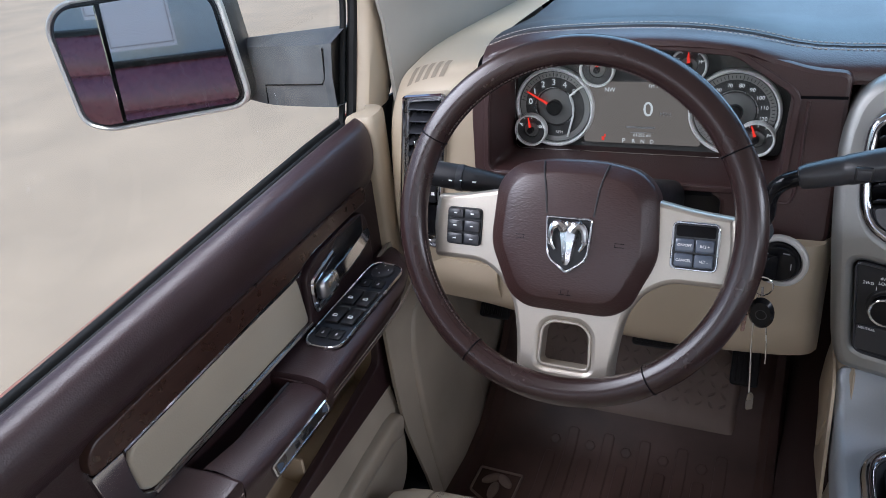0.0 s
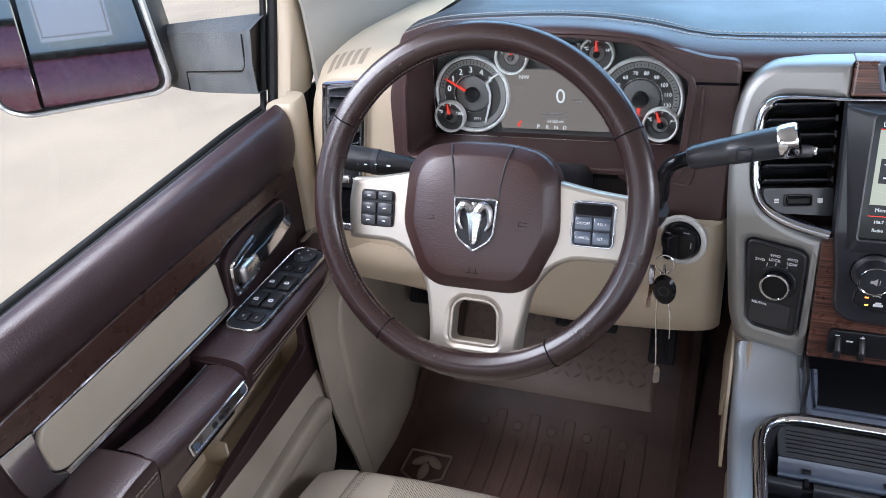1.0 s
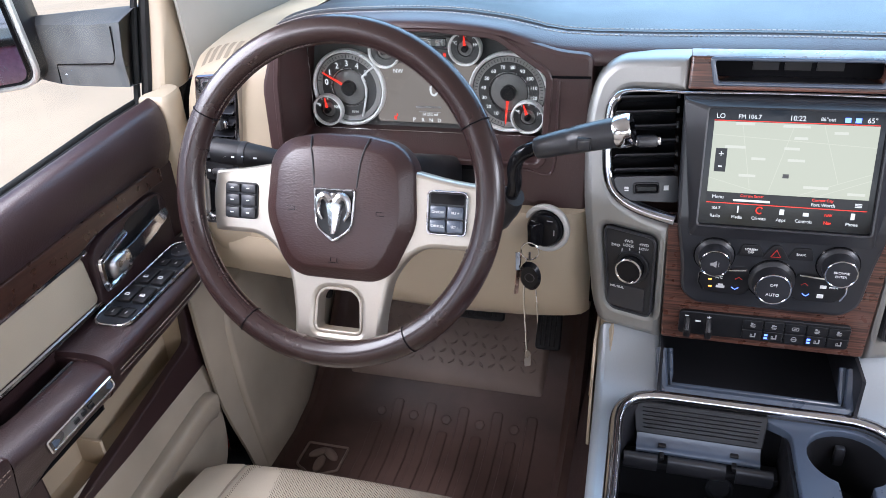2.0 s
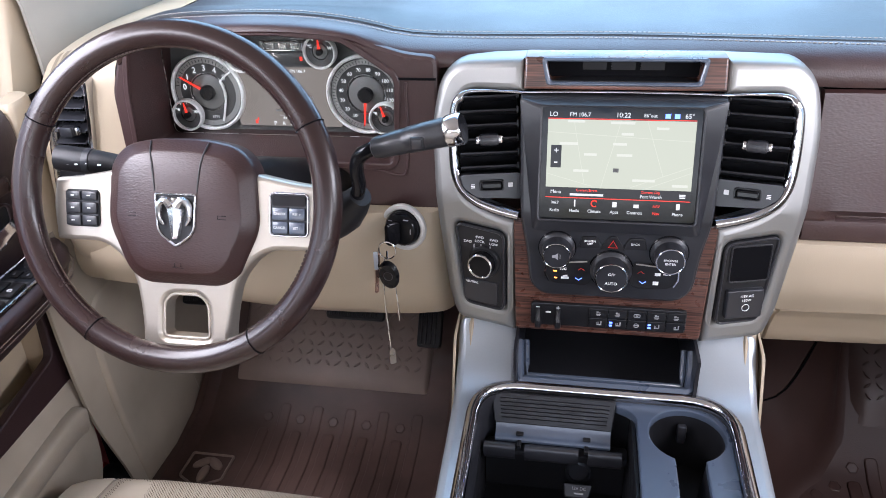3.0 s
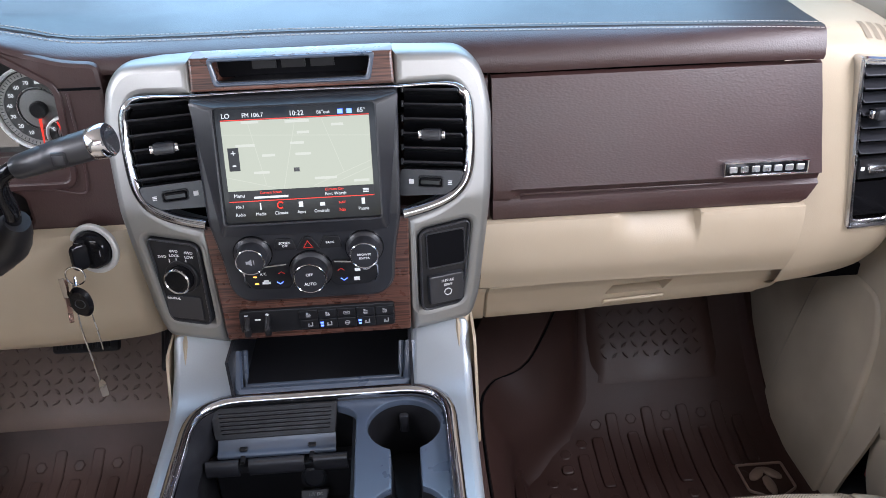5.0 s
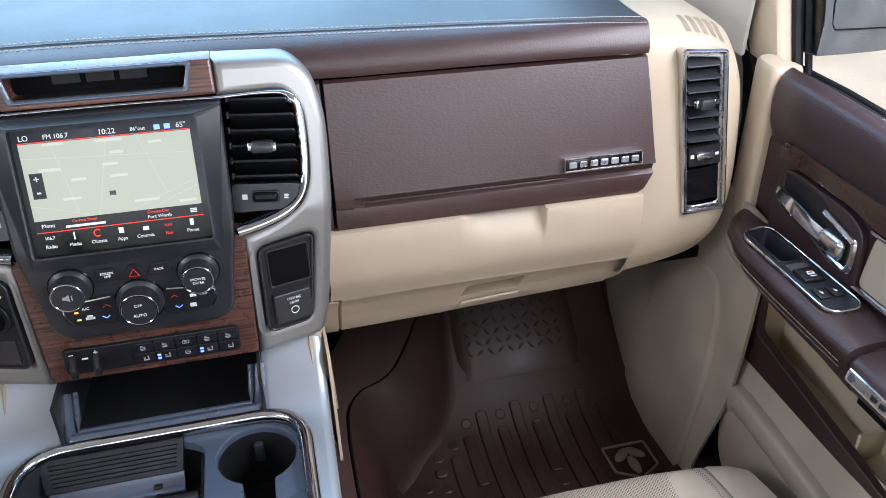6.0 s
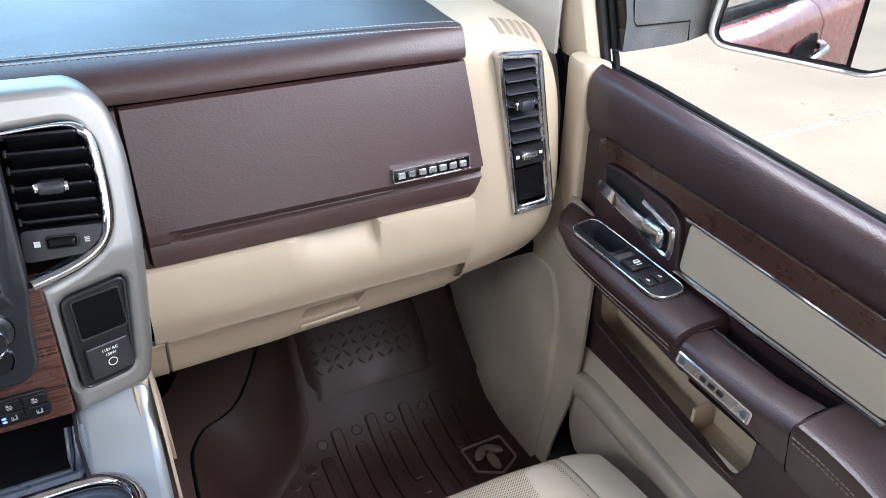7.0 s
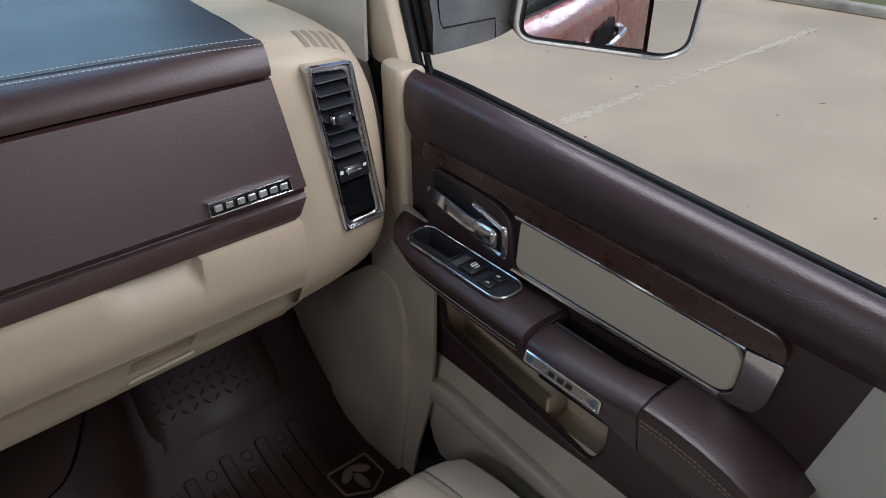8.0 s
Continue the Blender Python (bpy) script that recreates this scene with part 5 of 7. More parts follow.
        cup.append((cx + r * math.cos(a), cy + r * math.sin(a)))
    cup += [(cx - 0.0175, cy - 0.052), (cx - 0.0175, -0.192)]
    second = []
    for k in range(25):
        a = radians(113) + radians(314) * k / 24
        second.append((cx + r * math.cos(a), -0.250 + r * math.sin(a)))
    cup += second + [(cx + 0.0175, -0.192), (cx + 0.0175, cy - 0.052)]
    part("cup_plate", plate(top, 0.012, 0.002, holes=(cup,), base=-0.010), SKY_CHARCOAL, co, "charcoal cup holder plate", m=Matrix.Translation((0, 0, 1.1455)))
    bm = bmesh.new()
    rings = [[bm.verts.new((x, y, z)) for x, y in shrink(cup, d)] for d, z in ((-0.0005, 1.146), (0.0025, 1.10), (0.004, 1.056))]
    for a, b in zip(rings, rings[1:]):
        for i in range(len(a)):
            bm.faces.new((a[i - 1], a[i], b[i], b[i - 1]))
    bm.faces.new(rings[-1])
    part("cup_well", bm, BLACK, co, "black cup wells")
    part("cup_grip", box(cx - 0.006, cx + 0.006, cy + r - 0.012, cy + r - 0.002, 1.10, 1.128, 0.003), GREY_BLACK, co)
    # sides
    for s in (-1, 1):
        bm = skin_x([(s * x, [(y0, z), (0.0, z - 0.004), (-0.75, z - 0.02)]) for x, z, y0 in ((0.160, 1.12, 0.06), (0.172, 1.05, 0.075), (0.194, 0.90, 0.09), (0.204, 0.76, 0.10))])
        part("side_panel", bm, BEIGE, co, "beige console side")
        wedge = plate(rounded([(0.12, 1.22), (0.0, 1.20), (-0.022, 1.15), (-0.056, 1.06), (0.10, 1.00)], 0.01), 0.004, 0.001)
        part("side_wedge", wedge, BEIGE, co, "beige wedge beside the console", m=axes((s * 0.204, 0, 0), (0, 1, 0), (0, 0, 1), (s, 0, 0)))
        part("side_trim", thicken(skin_x([(s * 0.185, [(0.10, 1.225), (0.04, 1.222), (0.0, 1.18)]), (s * 0.207, [(0.11, 1.20), (0.05, 1.20), (0.01, 1.15)]), (s * 0.214, [(0.12, 1.12), (0.07, 1.11), (0.03, 1.08)])]), 0.004), BEIGE, co)
    return co


centre_console()


# ---- doors ----
def door(s):
    who = "driver" if s < 0 else "passenger"
    dr = thing("front_door", (s * 0.88, -0.3, 0.9), "closed %s door, brown leather with beige insert" % who, "car door", "front doors")
    dr_m = Matrix(((0, 0, -s, s * 0.86), (1, 0, 0, -0.014 if s < 0 else -0.004), (0.065, 1, 0, 0), (0, 0, 0, 1)))  # u along the truck, v up (falling to the rear), n into the cab

    def put(name, bm, mat, label="", parent=None, n=0.0):
        return part(name, bm, mat, parent or dr, label, m=dr_m @ at(0, 0, n))

    def strip(prof, us, fall=0.0):
        return loft([smooth_line([(u, v + fall * min(0.0, u), n) for n, v in prof], 4) for u in us])
    us = (0.085, -0.25, -0.60, -1.0)
    # upper pad, with a rounded front end
    prof = [(-0.034, 1.489), (-0.014, 1.5015), (0.004, 1.498), (0.013, 1.485), (0.017, 1.462), (0.014, 1.435), (0.006, 1.415), (0.002, 1.405)]
    rows = [smooth_line([(0.072, v, -0.022) for n, v in prof], 4),
            smooth_line([(0.070, v, n * 0.55 - 0.010) for n, v in prof], 4), smooth_line([(0.060, v, n * 0.9 - 0.002) for n, v in prof], 4)]
    rows += [smooth_line([(u, v + 0.035 * min(0.0, u) * min(1.0, (v - 1.405) / 0.08), n) for n, v in prof], 4) for u in (0.045, 0.0, -0.25, -0.45, -0.612)]
    put("upper_pad", loft(rows), SHADED_LEATHER, "padded brown leather door top")
    put("window_seal", strip([(-0.064, 1.470), (-0.062, 1.486), (-0.058, 1.490), (-0.053, 1.488), (-0.050, 1.480), (-0.044, 1.480), (-0.041, 1.489), (-0.037, 1.4925), (-0.033, 1.490), (-0.030, 1.480)], (0.105, 0.0, -0.5, -1.0), 0.042), SEAL, "black window seal")
    # main panel behind everything
    put("panel", plate(rounded([(0.072, 1.036), (0.072, 1.41), (-0.605, 1.41), (-0.566, 1.246), (-0.52, 1.05), (-0.31, 1.055), (-0.15, 1.046)][::-1], 0.02), 0.014, 0.004, holes=(rounded([(0.010, 1.195), (0.002, 1.112), (-0.18, 1.084), (-0.303, 1.068), (-0.322, 1.110), (-0.325, 1.195)], 0.012),)), SHADED_LEATHER, "brown moulded door panel", n=-0.014)
    put("lower_skin", strip([(-0.012, 1.075), (0.000, 1.052), (0.010, 1.00), (0.014, 0.93), (0.006, 0.86), (-0.012, 0.80)], (0.022, -0.3, -0.605)), KICK, "grey-beige lower door")
    # pocket
    put("pocket_liner", loft([[(u, v, n) for n, v in ((-0.004, 1.20), (-0.055, 1.18), (-0.060, 1.06), (-0.01, 1.05), (0.0, 1.07))] for u in (0.03, -0.15, -0.345)]), BEIGE, "beige map pocket")
    put("pocket_end", join(box(0.012, 0.03, 1.05, 1.20, -0.06, -0.013), box(-0.345, -0.335, 1.05, 1.20, -0.06, -0.013)), BEIGE)
    put("lower_ledge", loft([smooth_line([(u, v + dv, n) for dv, n in ((0.010, 0.006), (0.009, 0.022), (0.0, 0.027), (-0.03, 0.022), (-0.06, 0.006))], 3) for u, v in ((0.006, 0.998), (-0.004, 1.004), (-0.03, 1.006), (-0.10, 1.002), (-0.33, 0.985), (-0.56, 0.965))]), KICK, "moulded ledge of the lower door")
    put("pocket_divider", box(-0.213, -0.207, 1.04, 1.102, -0.06, -0.016, 0.002), BEIGE)
    # wood trim
    wood = rounded([(0.024, 1.392), (0.024, 1.419), (-0.300, 1.419), (-0.505, 1.413), (-0.517, 1.400), (-0.517, 1.382), (-0.475, 1.379), (-0.165, 1.384), (-0.130, 1.392), (-0.015, 1.394)][::-1], [0.006, 0.015, 0.1, 0.02, 0.01, 0.006, 0.01, 0.03, 0.04, 0.02][::-1])
    put("wood_trim", plate(wood, 0.012, 0.0025), DOOR_WOOD, "dark wood door trim", n=0.0)
    # insert and chrome
    ins = rounded([(-0.160, 1.377), (-0.462, 1.372), (-0.474, 1.358), (-0.470, 1.315), (-0.455, 1.305), (-0.153, 1.302)][::-1], [0.012, 0.012, 0.014, 0.015, 0.014, 0.012][::-1])
    put("insert", plate(ins, 0.012, 0.0045, steps=3), CREAM, "padded grey-beige insert", n=-0.006)
    put("chrome_strip", tube([(-0.156, 1.3805, 0.008), (-0.30, 1.3795, 0.008), (-0.476, 1.3765, 0.008)], 0.0030, 8), CHROME, "thin chrome strip")
    put("chrome_strip", tube([(-0.150, 1.2990, 0.006), (-0.30, 1.2995, 0.006), (-0.458, 1.302, 0.006)], 0.0042, 8), CHROME, "thin chrome strip")
    put("chrome_end", plate(rounded([(-0.476, 1.3755), (-0.517, 1.379), (-0.508, 1.322), (-0.497, 1.304), (-0.455, 1.298), (-0.456, 1.304), (-0.472, 1.314), (-0.476, 1.345)][::-1], [0.003, 0.005, 0.02, 0.015, 0.003, 0.008, 0.012, 0.01][::-1]), 0.012, 0.0012), CHROME, "chrome end piece", n=-0.004)
    # handle bezel, cup and lever
    bez = rounded([(0.014, 1.382), (-0.020, 1.388), (-0.120, 1.385), (-0.148, 1.372), (-0.156, 1.290), (-0.090, 1.284), (0.020, 1.275), (0.022, 1.35)][::-1], 0.018)
    cup = rounded([(0.006, 1.379), (-0.070, 1.378), (-0.082, 1.367), (-0.135, 1.358), (-0.141, 1.318), (-0.115, 1.306), (-0.055, 1.326), (0.004, 1.348)][::-1], 0.007)
    hb = put("handle_bezel", plate(bez, 0.016, 0.003, holes=(cup,), base=-0.006), SHADED_LEATHER, "brown handle bezel")
    put("handle_cup", loft([[(u, v, n) for u, v in shrink(cup, d)] for n, d in ((0.008, -0.0005), (-0.012, 0.002), (-0.026, 0.005))], closed=True, caps=True), BLACK, "dark recess behind the lever", parent=hb)
    ring = [(-0.082, 1.3675), (-0.132, 1.357), (-0.1405, 1.350), (-0.1405, 1.320), (-0.132, 1.314), (-0.090, 1.322)]
    put("cup_ring", tube(smooth_line([(u, v, 0.0115) for u, v in ring], 4), 0.0048, 8), CHROME, "chrome ring", parent=hb)
    lev = []
    for u, v, w, n, t in ((0.006, 1.354, 0.0045, 0.017, 0.0020), (-0.004, 1.3525, 0.0078, 0.0185, 0.0026), (-0.035, 1.3465, 0.0088, 0.0195, 0.0030), (-0.070, 1.3400, 0.0088, 0.0180, 0.0034), (-0.098, 1.3355, 0.0085, 0.0130, 0.004)):
        lev.append([(u, v + w * 1.1 * cv + t * cn * 0.3, n + t * cn - w * cv * 0.35) for cv, cn in ((1, 0.2), (0.9, 0.9), (0.2, 1.0), (-0.7, 1.0), (-1, 0.3), (-0.9, -0.9), (0.0, -1.0), (0.9, -0.7))])
    put("lever", loft(lev, closed=True, caps=True), CHROME, "flat chrome release lever", parent=hb)
    put("grip_block", box(-0.129, -0.086, 1.320, 1.349, -0.006, 0.021, 0.008, 3), DULL_CHROME, "satin grip block of the lever", parent=hb)
    # armrest: sections along the door, (n, v) loops
    def sect(u, n_in, v_top, v_low, n_out=-0.005, fall=0.018):
        return smooth_line([(u, v_top, n_out), (u, v_top + 0.003, n_in * 0.55), (u, v_top - 0.001, n_in - 0.010), (u, v_top - 0.012, n_in), (u, (v_top + v_low) / 2, n_in - fall * 0.35), (u, v_low, n_in - fall), (u, v_low - 0.006, n_in - fall - 0.02), (u, v_low, n_out)], 3)
    arm = loft([sect(0.074, 0.018, 1.285, 1.262), sect(0.062, 0.040, 1.290, 1.250), sect(0.03, 0.066, 1.292, 1.246), sect(-0.02, 0.080, 1.291, 1.240), sect(-0.10, 0.084, 1.290, 1.236), sect(-0.19, 0.085, 1.289, 1.234), sect(-0.243, 0.085, 1.289, 1.228), sect(-0.2445, 0.082, 1.286, 1.231), [(-0.2446, 1.26, 0.04)] * 22])
    if s > 0:
        for co, no in (((0.0, 0, 0), (1, 0, 0)), ((-0.078, 0, 0), (1, 0, 0)), ((0, 0, 0.024), (0, 0, 1)), ((0, 0, 0.058), (0, 0, 1))):
            bmesh.ops.bisect_plane(arm, geom=arm.verts[:] + arm.edges[:] + arm.faces[:], plane_co=co, plane_no=no)
        cut = [f for f in arm.faces if -0.078 < f.calc_center_median().x < 0.0 and 0.024 < f.calc_center_median().z < 0.058 and f.calc_center_median().y > 1.27]
        bmesh.ops.delete(arm, geom=cut, context="FACES")
    armrest = put("armrest", arm, SHADED_LEATHER, "brown leather armrest with stitched seam")
    pull = loft([sect(-0.243, 0.080, 1.278, 1.236, 0.032, 0.012), sect(-0.250, 0.0835, 1.282, 1.234, 0.032, 0.012), sect(-0.30, 0.084, 1.283, 1.235, 0.032, 0.012), sect(-0.36, 0.084, 1.288, 1.233, 0.032, 0.012), sect(-0.412, 0.084, 1.296, 1.224, 0.030, 0.012)])
    pl = put("pull_handle", pull, SHADED_LEATHER, "brown leather pull handle")
    put("pull_well", box(-0.41, -0.246, 1.205, 1.212, -0.006, 0.05), DEEP, "dark grab well")
    put("well_end", box(-0.2475, -0.2448, 1.205, 1.284, -0.006, 0.05), SHADED_LEATHER)
    put("well_lip", box(-0.41, -0.25, 1.270, 1.285, 0.0285, 0.033, 0.002), GREY_BLACK, parent=pl)
    def rear_sect(u, n_in, v_top, v_low, n_out=-0.005, fall=0.014):
        return smooth_line([(u, v_top - 0.004, n_out), (u, v_top, n_in * 0.55), (u, v_top - 0.0005, n_in - 0.007), (u, v_top - 0.006, n_in), (u, (v_top + v_low) / 2, n_in - fall * 0.3), (u, v_low, n_in - fall), (u, v_low - 0.006, n_in - fall - 0.02), (u, v_low, n_out)], 3)
    rear = loft([rear_sect(-0.413, 0.084, 1.297, 1.222, -0.004), rear_sect(-0.419, 0.0855, 1.302, 1.222), rear_sect(-0.45, 0.086, 1.3025, 1.220), rear_sect(-0.485, 0.086, 1.299, 1.216), rear_sect(-0.52, 0.086, 1.292, 1.210), rear_sect(-0.548, 0.085, 1.281, 1.200), rear_sect(-0.575, 0.080, 1.262, 1.186)])
    rp = put("rear_rest", rear, SHADED_LEATHER, "padded brown rear armrest")
    put("rear_cap", loft([rear_sect(-0.413, 0.084, 1.297, 1.222, -0.004), [(-0.4128, 1.26, 0.03)] * len(rear_sect(-0.413, 0.084, 1.297, 1.222, -0.004))]), SHADED_LEATHER, parent=rp)
    for dv in (0.0, 0.008):
        stitches([dr_m @ Vector((u, v - 0.022 - dv, n + 0.0015 - dv * 0.25)) for u, v, n in smooth_line([(0.060, 1.290, 0.040), (0.03, 1.292, 0.066), (-0.02, 1.291, 0.080), (-0.10, 1.290, 0.0845), (-0.235, 1.289, 0.085)], 6)], DARK_THREAD, armrest, gap=0.006, size=0.0005)
        stitches([dr_m @ Vector((u, v - dv, 0.0868 - dv * 0.25)) for u, v in ((-0.42, 1.285), (-0.45, 1.285), (-0.485, 1.281), (-0.52, 1.273), (-0.545, 1.263))], DARK_THREAD, rp, gap=0.006, size=0.0005)
    # lower wall under the armrest down to the pocket
    put("under_arm", loft([[(u, v, n) for v, n in ((1.232, 0.038), (1.214, 0.022), (1.20, 0.006), (1.194, -0.002))] for u in (0.06, -0.2, -0.42, -0.56)]), SHADED_LEATHER)
    # badge on the pull handle
    bm_frame = dr_m @ axes((-0.309, 1.263, 0.0842), (1, 0, 0), (0, 0.976, -0.22), (0, 0.22, 0.976))
    part("badge_rim", band(rounded(rect(-0.058, 0.058, -0.0085, 0.0085), 0.004), rounded(rect(-0.054, 0.054, -0.005, 0.005), 0.003), 0.006, 0.0015, base=-0.002), CHROME, pl, "chrome badge frame", m=bm_frame)
    part("badge_plate", plate(rounded(rect(-0.055, 0.055, -0.006, 0.006), 0.003), 0.003), DULL_CHROME, pl, m=bm_frame)
    for u in (-0.013, 0.0, 0.013):
        part("badge_bar", box(u - 0.0045, u + 0.0045, -0.0030, 0.0030, 0.003, 0.0048, 0.0008, 1), BLACK, pl, m=bm_frame)
    for q in (-1, 1):
        part("badge_chevron", plate([(q * 0.052, -0.004), (q * 0.052, 0.004), (q * 0.047, 0.004), (q * 0.042, 0.0), (q * 0.047, -0.004)][::q], 0.0012), SKY_CHARCOAL, pl, m=bm_frame @ at(0, 0, 0.003))
    # switch panel on the armrest
    sm = dr_m @ axes((-0.088, 1.2925, 0.038), (-1, 0, 0), (0, 0, 1), (0, 1, 0))
    out = rounded([(-0.098, -0.022), (0.098, -0.022), (0.098, 0.028), (-0.090, 0.028)], 0.020, 6) if s > 0 else rounded([(-0.104, -0.024), (0.100, -0.024), (0.100, 0.030), (-0.098, 0.030)], 0.020, 6)
    tray = rounded(rect(-0.088, -0.010, -0.014, 0.020), 0.008)
    sw = part("switch_panel", plate(out, 0.009, 0.001, holes=(tray,) if s > 0 else (), base=-0.005), SLATE_BLACK, dr, "black switch panel in a bright rim", m=sm @ at(0, 0, -0.001))
    part("panel_rim", band(shrink(out, -0.0024), out, 0.0042, 0.0011), DULL_CHROME, sw, m=sm)
    if s > 0:
        part("tray", loft([[(x, y, n) for x, y in shrink(tray, d)] for n, d in ((0.003, -0.0005), (-0.016, 0.001), (-0.022, 0.003), (-0.024, 0.008))], closed=True), GREY_BLACK, sw, "small open tray", m=sm)
        part("tray_floor", plate(shrink(tray, 0.0015), 0.002, base=-0.025), BLACK, sw, m=sm)
        part("tray_rim", band(shrink(tray, -0.003), tray, 0.0022, 0.0008), BLACK, sw, m=sm @ at(0, 0, 0.003))
        part("window_switch", box(0.012, 0.040, -0.012, 0.020, 0.003, 0.0085, 0.0025), BLACK, sw, "window switch", m=sm)
        part("switch_well", box(-0.003, 0.0115, -0.011, 0.019, 0.003, 0.0042, 0.0005, 1), DIAL_DARK, sw, m=sm)
        part("symbol", band(rounded([(0.0225, -0.002), (0.0290, -0.002), (0.0290, 0.009), (0.0225, 0.007)], 0.001, 2), rounded([(0.0237, -0.001), (0.0265, -0.001), (0.0265, 0.0075), (0.0237, 0.0062)], 0.0007, 2), 0.0004, 0.0001), WHITE, sw, m=sm @ at(0, 0, 0.0085))
        bars([(0.0325, 0.0035, 0.0012, 0.009)], WHITE, sw, sm @ at(0, 0, 0.0083), "symbol")
        for v in (-0.006, 0.014):
            part("lock_switch", box(0.052, 0.074, v - 0.0085, v + 0.0085, 0.003, 0.0058, 0.0018), BLACK, sw, "lock switch", m=sm)
            bars([(0.064, v, 0.003, 0.0028), (0.0612, v + 0.001, 0.002, 0.0012)], WHITE, sw, sm @ at(0, 0, 0.0056), "symbol")
    else:
        part("mirror_dial", moved(lathe([(0.017, 0), (0.017, 0.004), (0.012, 0.006), (0.0, 0.0055)], 28), Matrix.Translation((-0.078, 0.004, 0.003))), GREY_BLACK, sw, "mirror adjuster", m=sm)
        bars([(-0.078, 0.004 + d, 0.002, 0.002) for d in (-0.010, 0.010)] + [(-0.078 + d, 0.004, 0.002, 0.002) for d in (-0.010, 0.010)], WHITE, sw, sm @ at(0, 0, 0.0085), "symbol")
        for u, v, w, h, sym in ((-0.046, -0.008, 0.018, 0.018, 1), (-0.046, 0.014, 0.018, 0.018, 1), (-0.006, -0.007, 0.034, 0.022, 2), (-0.006, 0.017, 0.034, 0.020, 2), (0.037, -0.007, 0.034, 0.022, 2), (0.037, 0.017, 0.034, 0.020, 2), (0.075, -0.006, 0.020, 0.018, 1), (0.075, 0.015, 0.020, 0.018, 1)):
            high = 0.0085 if sym == 2 else 0.0055
            part("window_switch" if sym == 2 else "lock_switch", box(u - w / 2, u + w / 2, v - h / 2, v + h / 2, 0.003, high, 0.0022), BLACK, sw, m=sm)
            if sym == 2:
                part("switch_well", box(u - w / 2 - 0.007, u - w / 2 - 0.0005, v - h / 2 + 0.001, v + h / 2 - 0.001, 0.003, 0.0042, 0.0005, 1), DIAL_DARK, sw, m=sm)
                part("symbol", band(rounded([(u + 0.001, v - 0.0040), (u + 0.0065, v - 0.0040), (u + 0.0065, v + 0.0040), (u + 0.001, v + 0.0025)], 0.001, 2), rounded([(u + 0.0020, v - 0.0030), (u + 0.0045, v - 0.0030), (u + 0.0045, v + 0.0028), (u + 0.0020, v + 0.0017)], 0.0007, 2), 0.0004, 0.0001), WHITE, sw, m=sm @ at(0, 0, high))
            else:
                bars([(u + 0.002, v, 0.0028, 0.0026), (u - 0.0008, v, 0.0016, 0.0016)], GREY_PRINT, sw, sm @ at(0, 0, high - 0.0002), "symbol")
    # front cap, window frame, glass
    cap = [(0.064, -0.03), (0.0645, 0.004), (0.068, 0.012), (0.078, 0.015), (0.104, 0.013), (0.122, 0.002), (0.128, -0.03)]
    put("front_cap", loft([smooth_line([(0.096 + (u - 0.096) * k, v, -0.012 + (n + 0.012) * k) for u, n in cap], 4) for v, k in ((1.05, 1), (1.27, 1), (1.40, 1), (1.492, 1), (1.499, 0.97), (1.503, 0.88), (1.505, 0.6), (1.5055, 0.02))]), BEIGE, "beige door edge moulding")
    frame_rows = []
    ahead = 0.044 if s < 0 else 0.034
    for v, du, wide in ((1.49, 0.0, 0.02), (1.54, 0.018, 0.03), (1.58, 0.032, 0.025), (1.67, 0.057, 0.0), (1.80, 0.030, 0.0), (1.93, -0.10, 0.0)):
        du += ahead
        frame_rows.append(smooth_line([(0.060 + du, v, -0.050), (0.062 + du, v, -0.024), (0.075 + du, v, -0.014), (0.112 + du + wide, v, -0.016), (0.135 + du + wide, v, -0.045)], 3))
    put("window_frame", loft(frame_rows), BEIGE, "beige window frame")
    run = smooth_line([(u + ahead, v, -0.042) for u, v in ((0.058, 1.482), (0.090, 1.58), (0.115, 1.67), (0.088, 1.80), (-0.04, 1.93))], 4)
    put("glass_run", tube([(u - 0.002, v, n) for u, v, n in run], 0.008, 8), SEAL, "black glass run seal")
    put("glass_run_outer", tube([(u - 0.014, v, n - 0.010) for u, v, n in run], 0.005, 8), SEAL)
    put("door_seal", tube(smooth_line([(0.130, 1.36, -0.022), (0.140, 1.45, -0.022), (0.165 + ahead, 1.53, -0.022), (0.185 + ahead, 1.58, -0.022), (0.188 + ahead, 1.66, -0.024), (0.158 + ahead, 1.80, -0.03), (0.03 + ahead, 1.94, -0.05)], 5), 0.0065, 8), SEAL, "black door seal")
    g = put("window_glass", plate([(0.105, 1.46), (0.135, 1.58), (0.16, 1.67), (0.135, 1.80), (0.0, 1.93), (-0.78, 1.95), (-0.76, 1.44)][::-1], 0.004), PANE, "clear side window", n=-0.056)
    g.visible_shadow = False
    put("upper_frame", box(-0.80, -0.10, 1.93, 1.99, -0.06, -0.01, 0.01), BEIGE)
    put("rear_frame", box(-0.82, -0.765, 1.47, 1.96, -0.06, -0.01, 0.01), BEIGE)
    return dr


for s in (-1, 1):
    door(s)


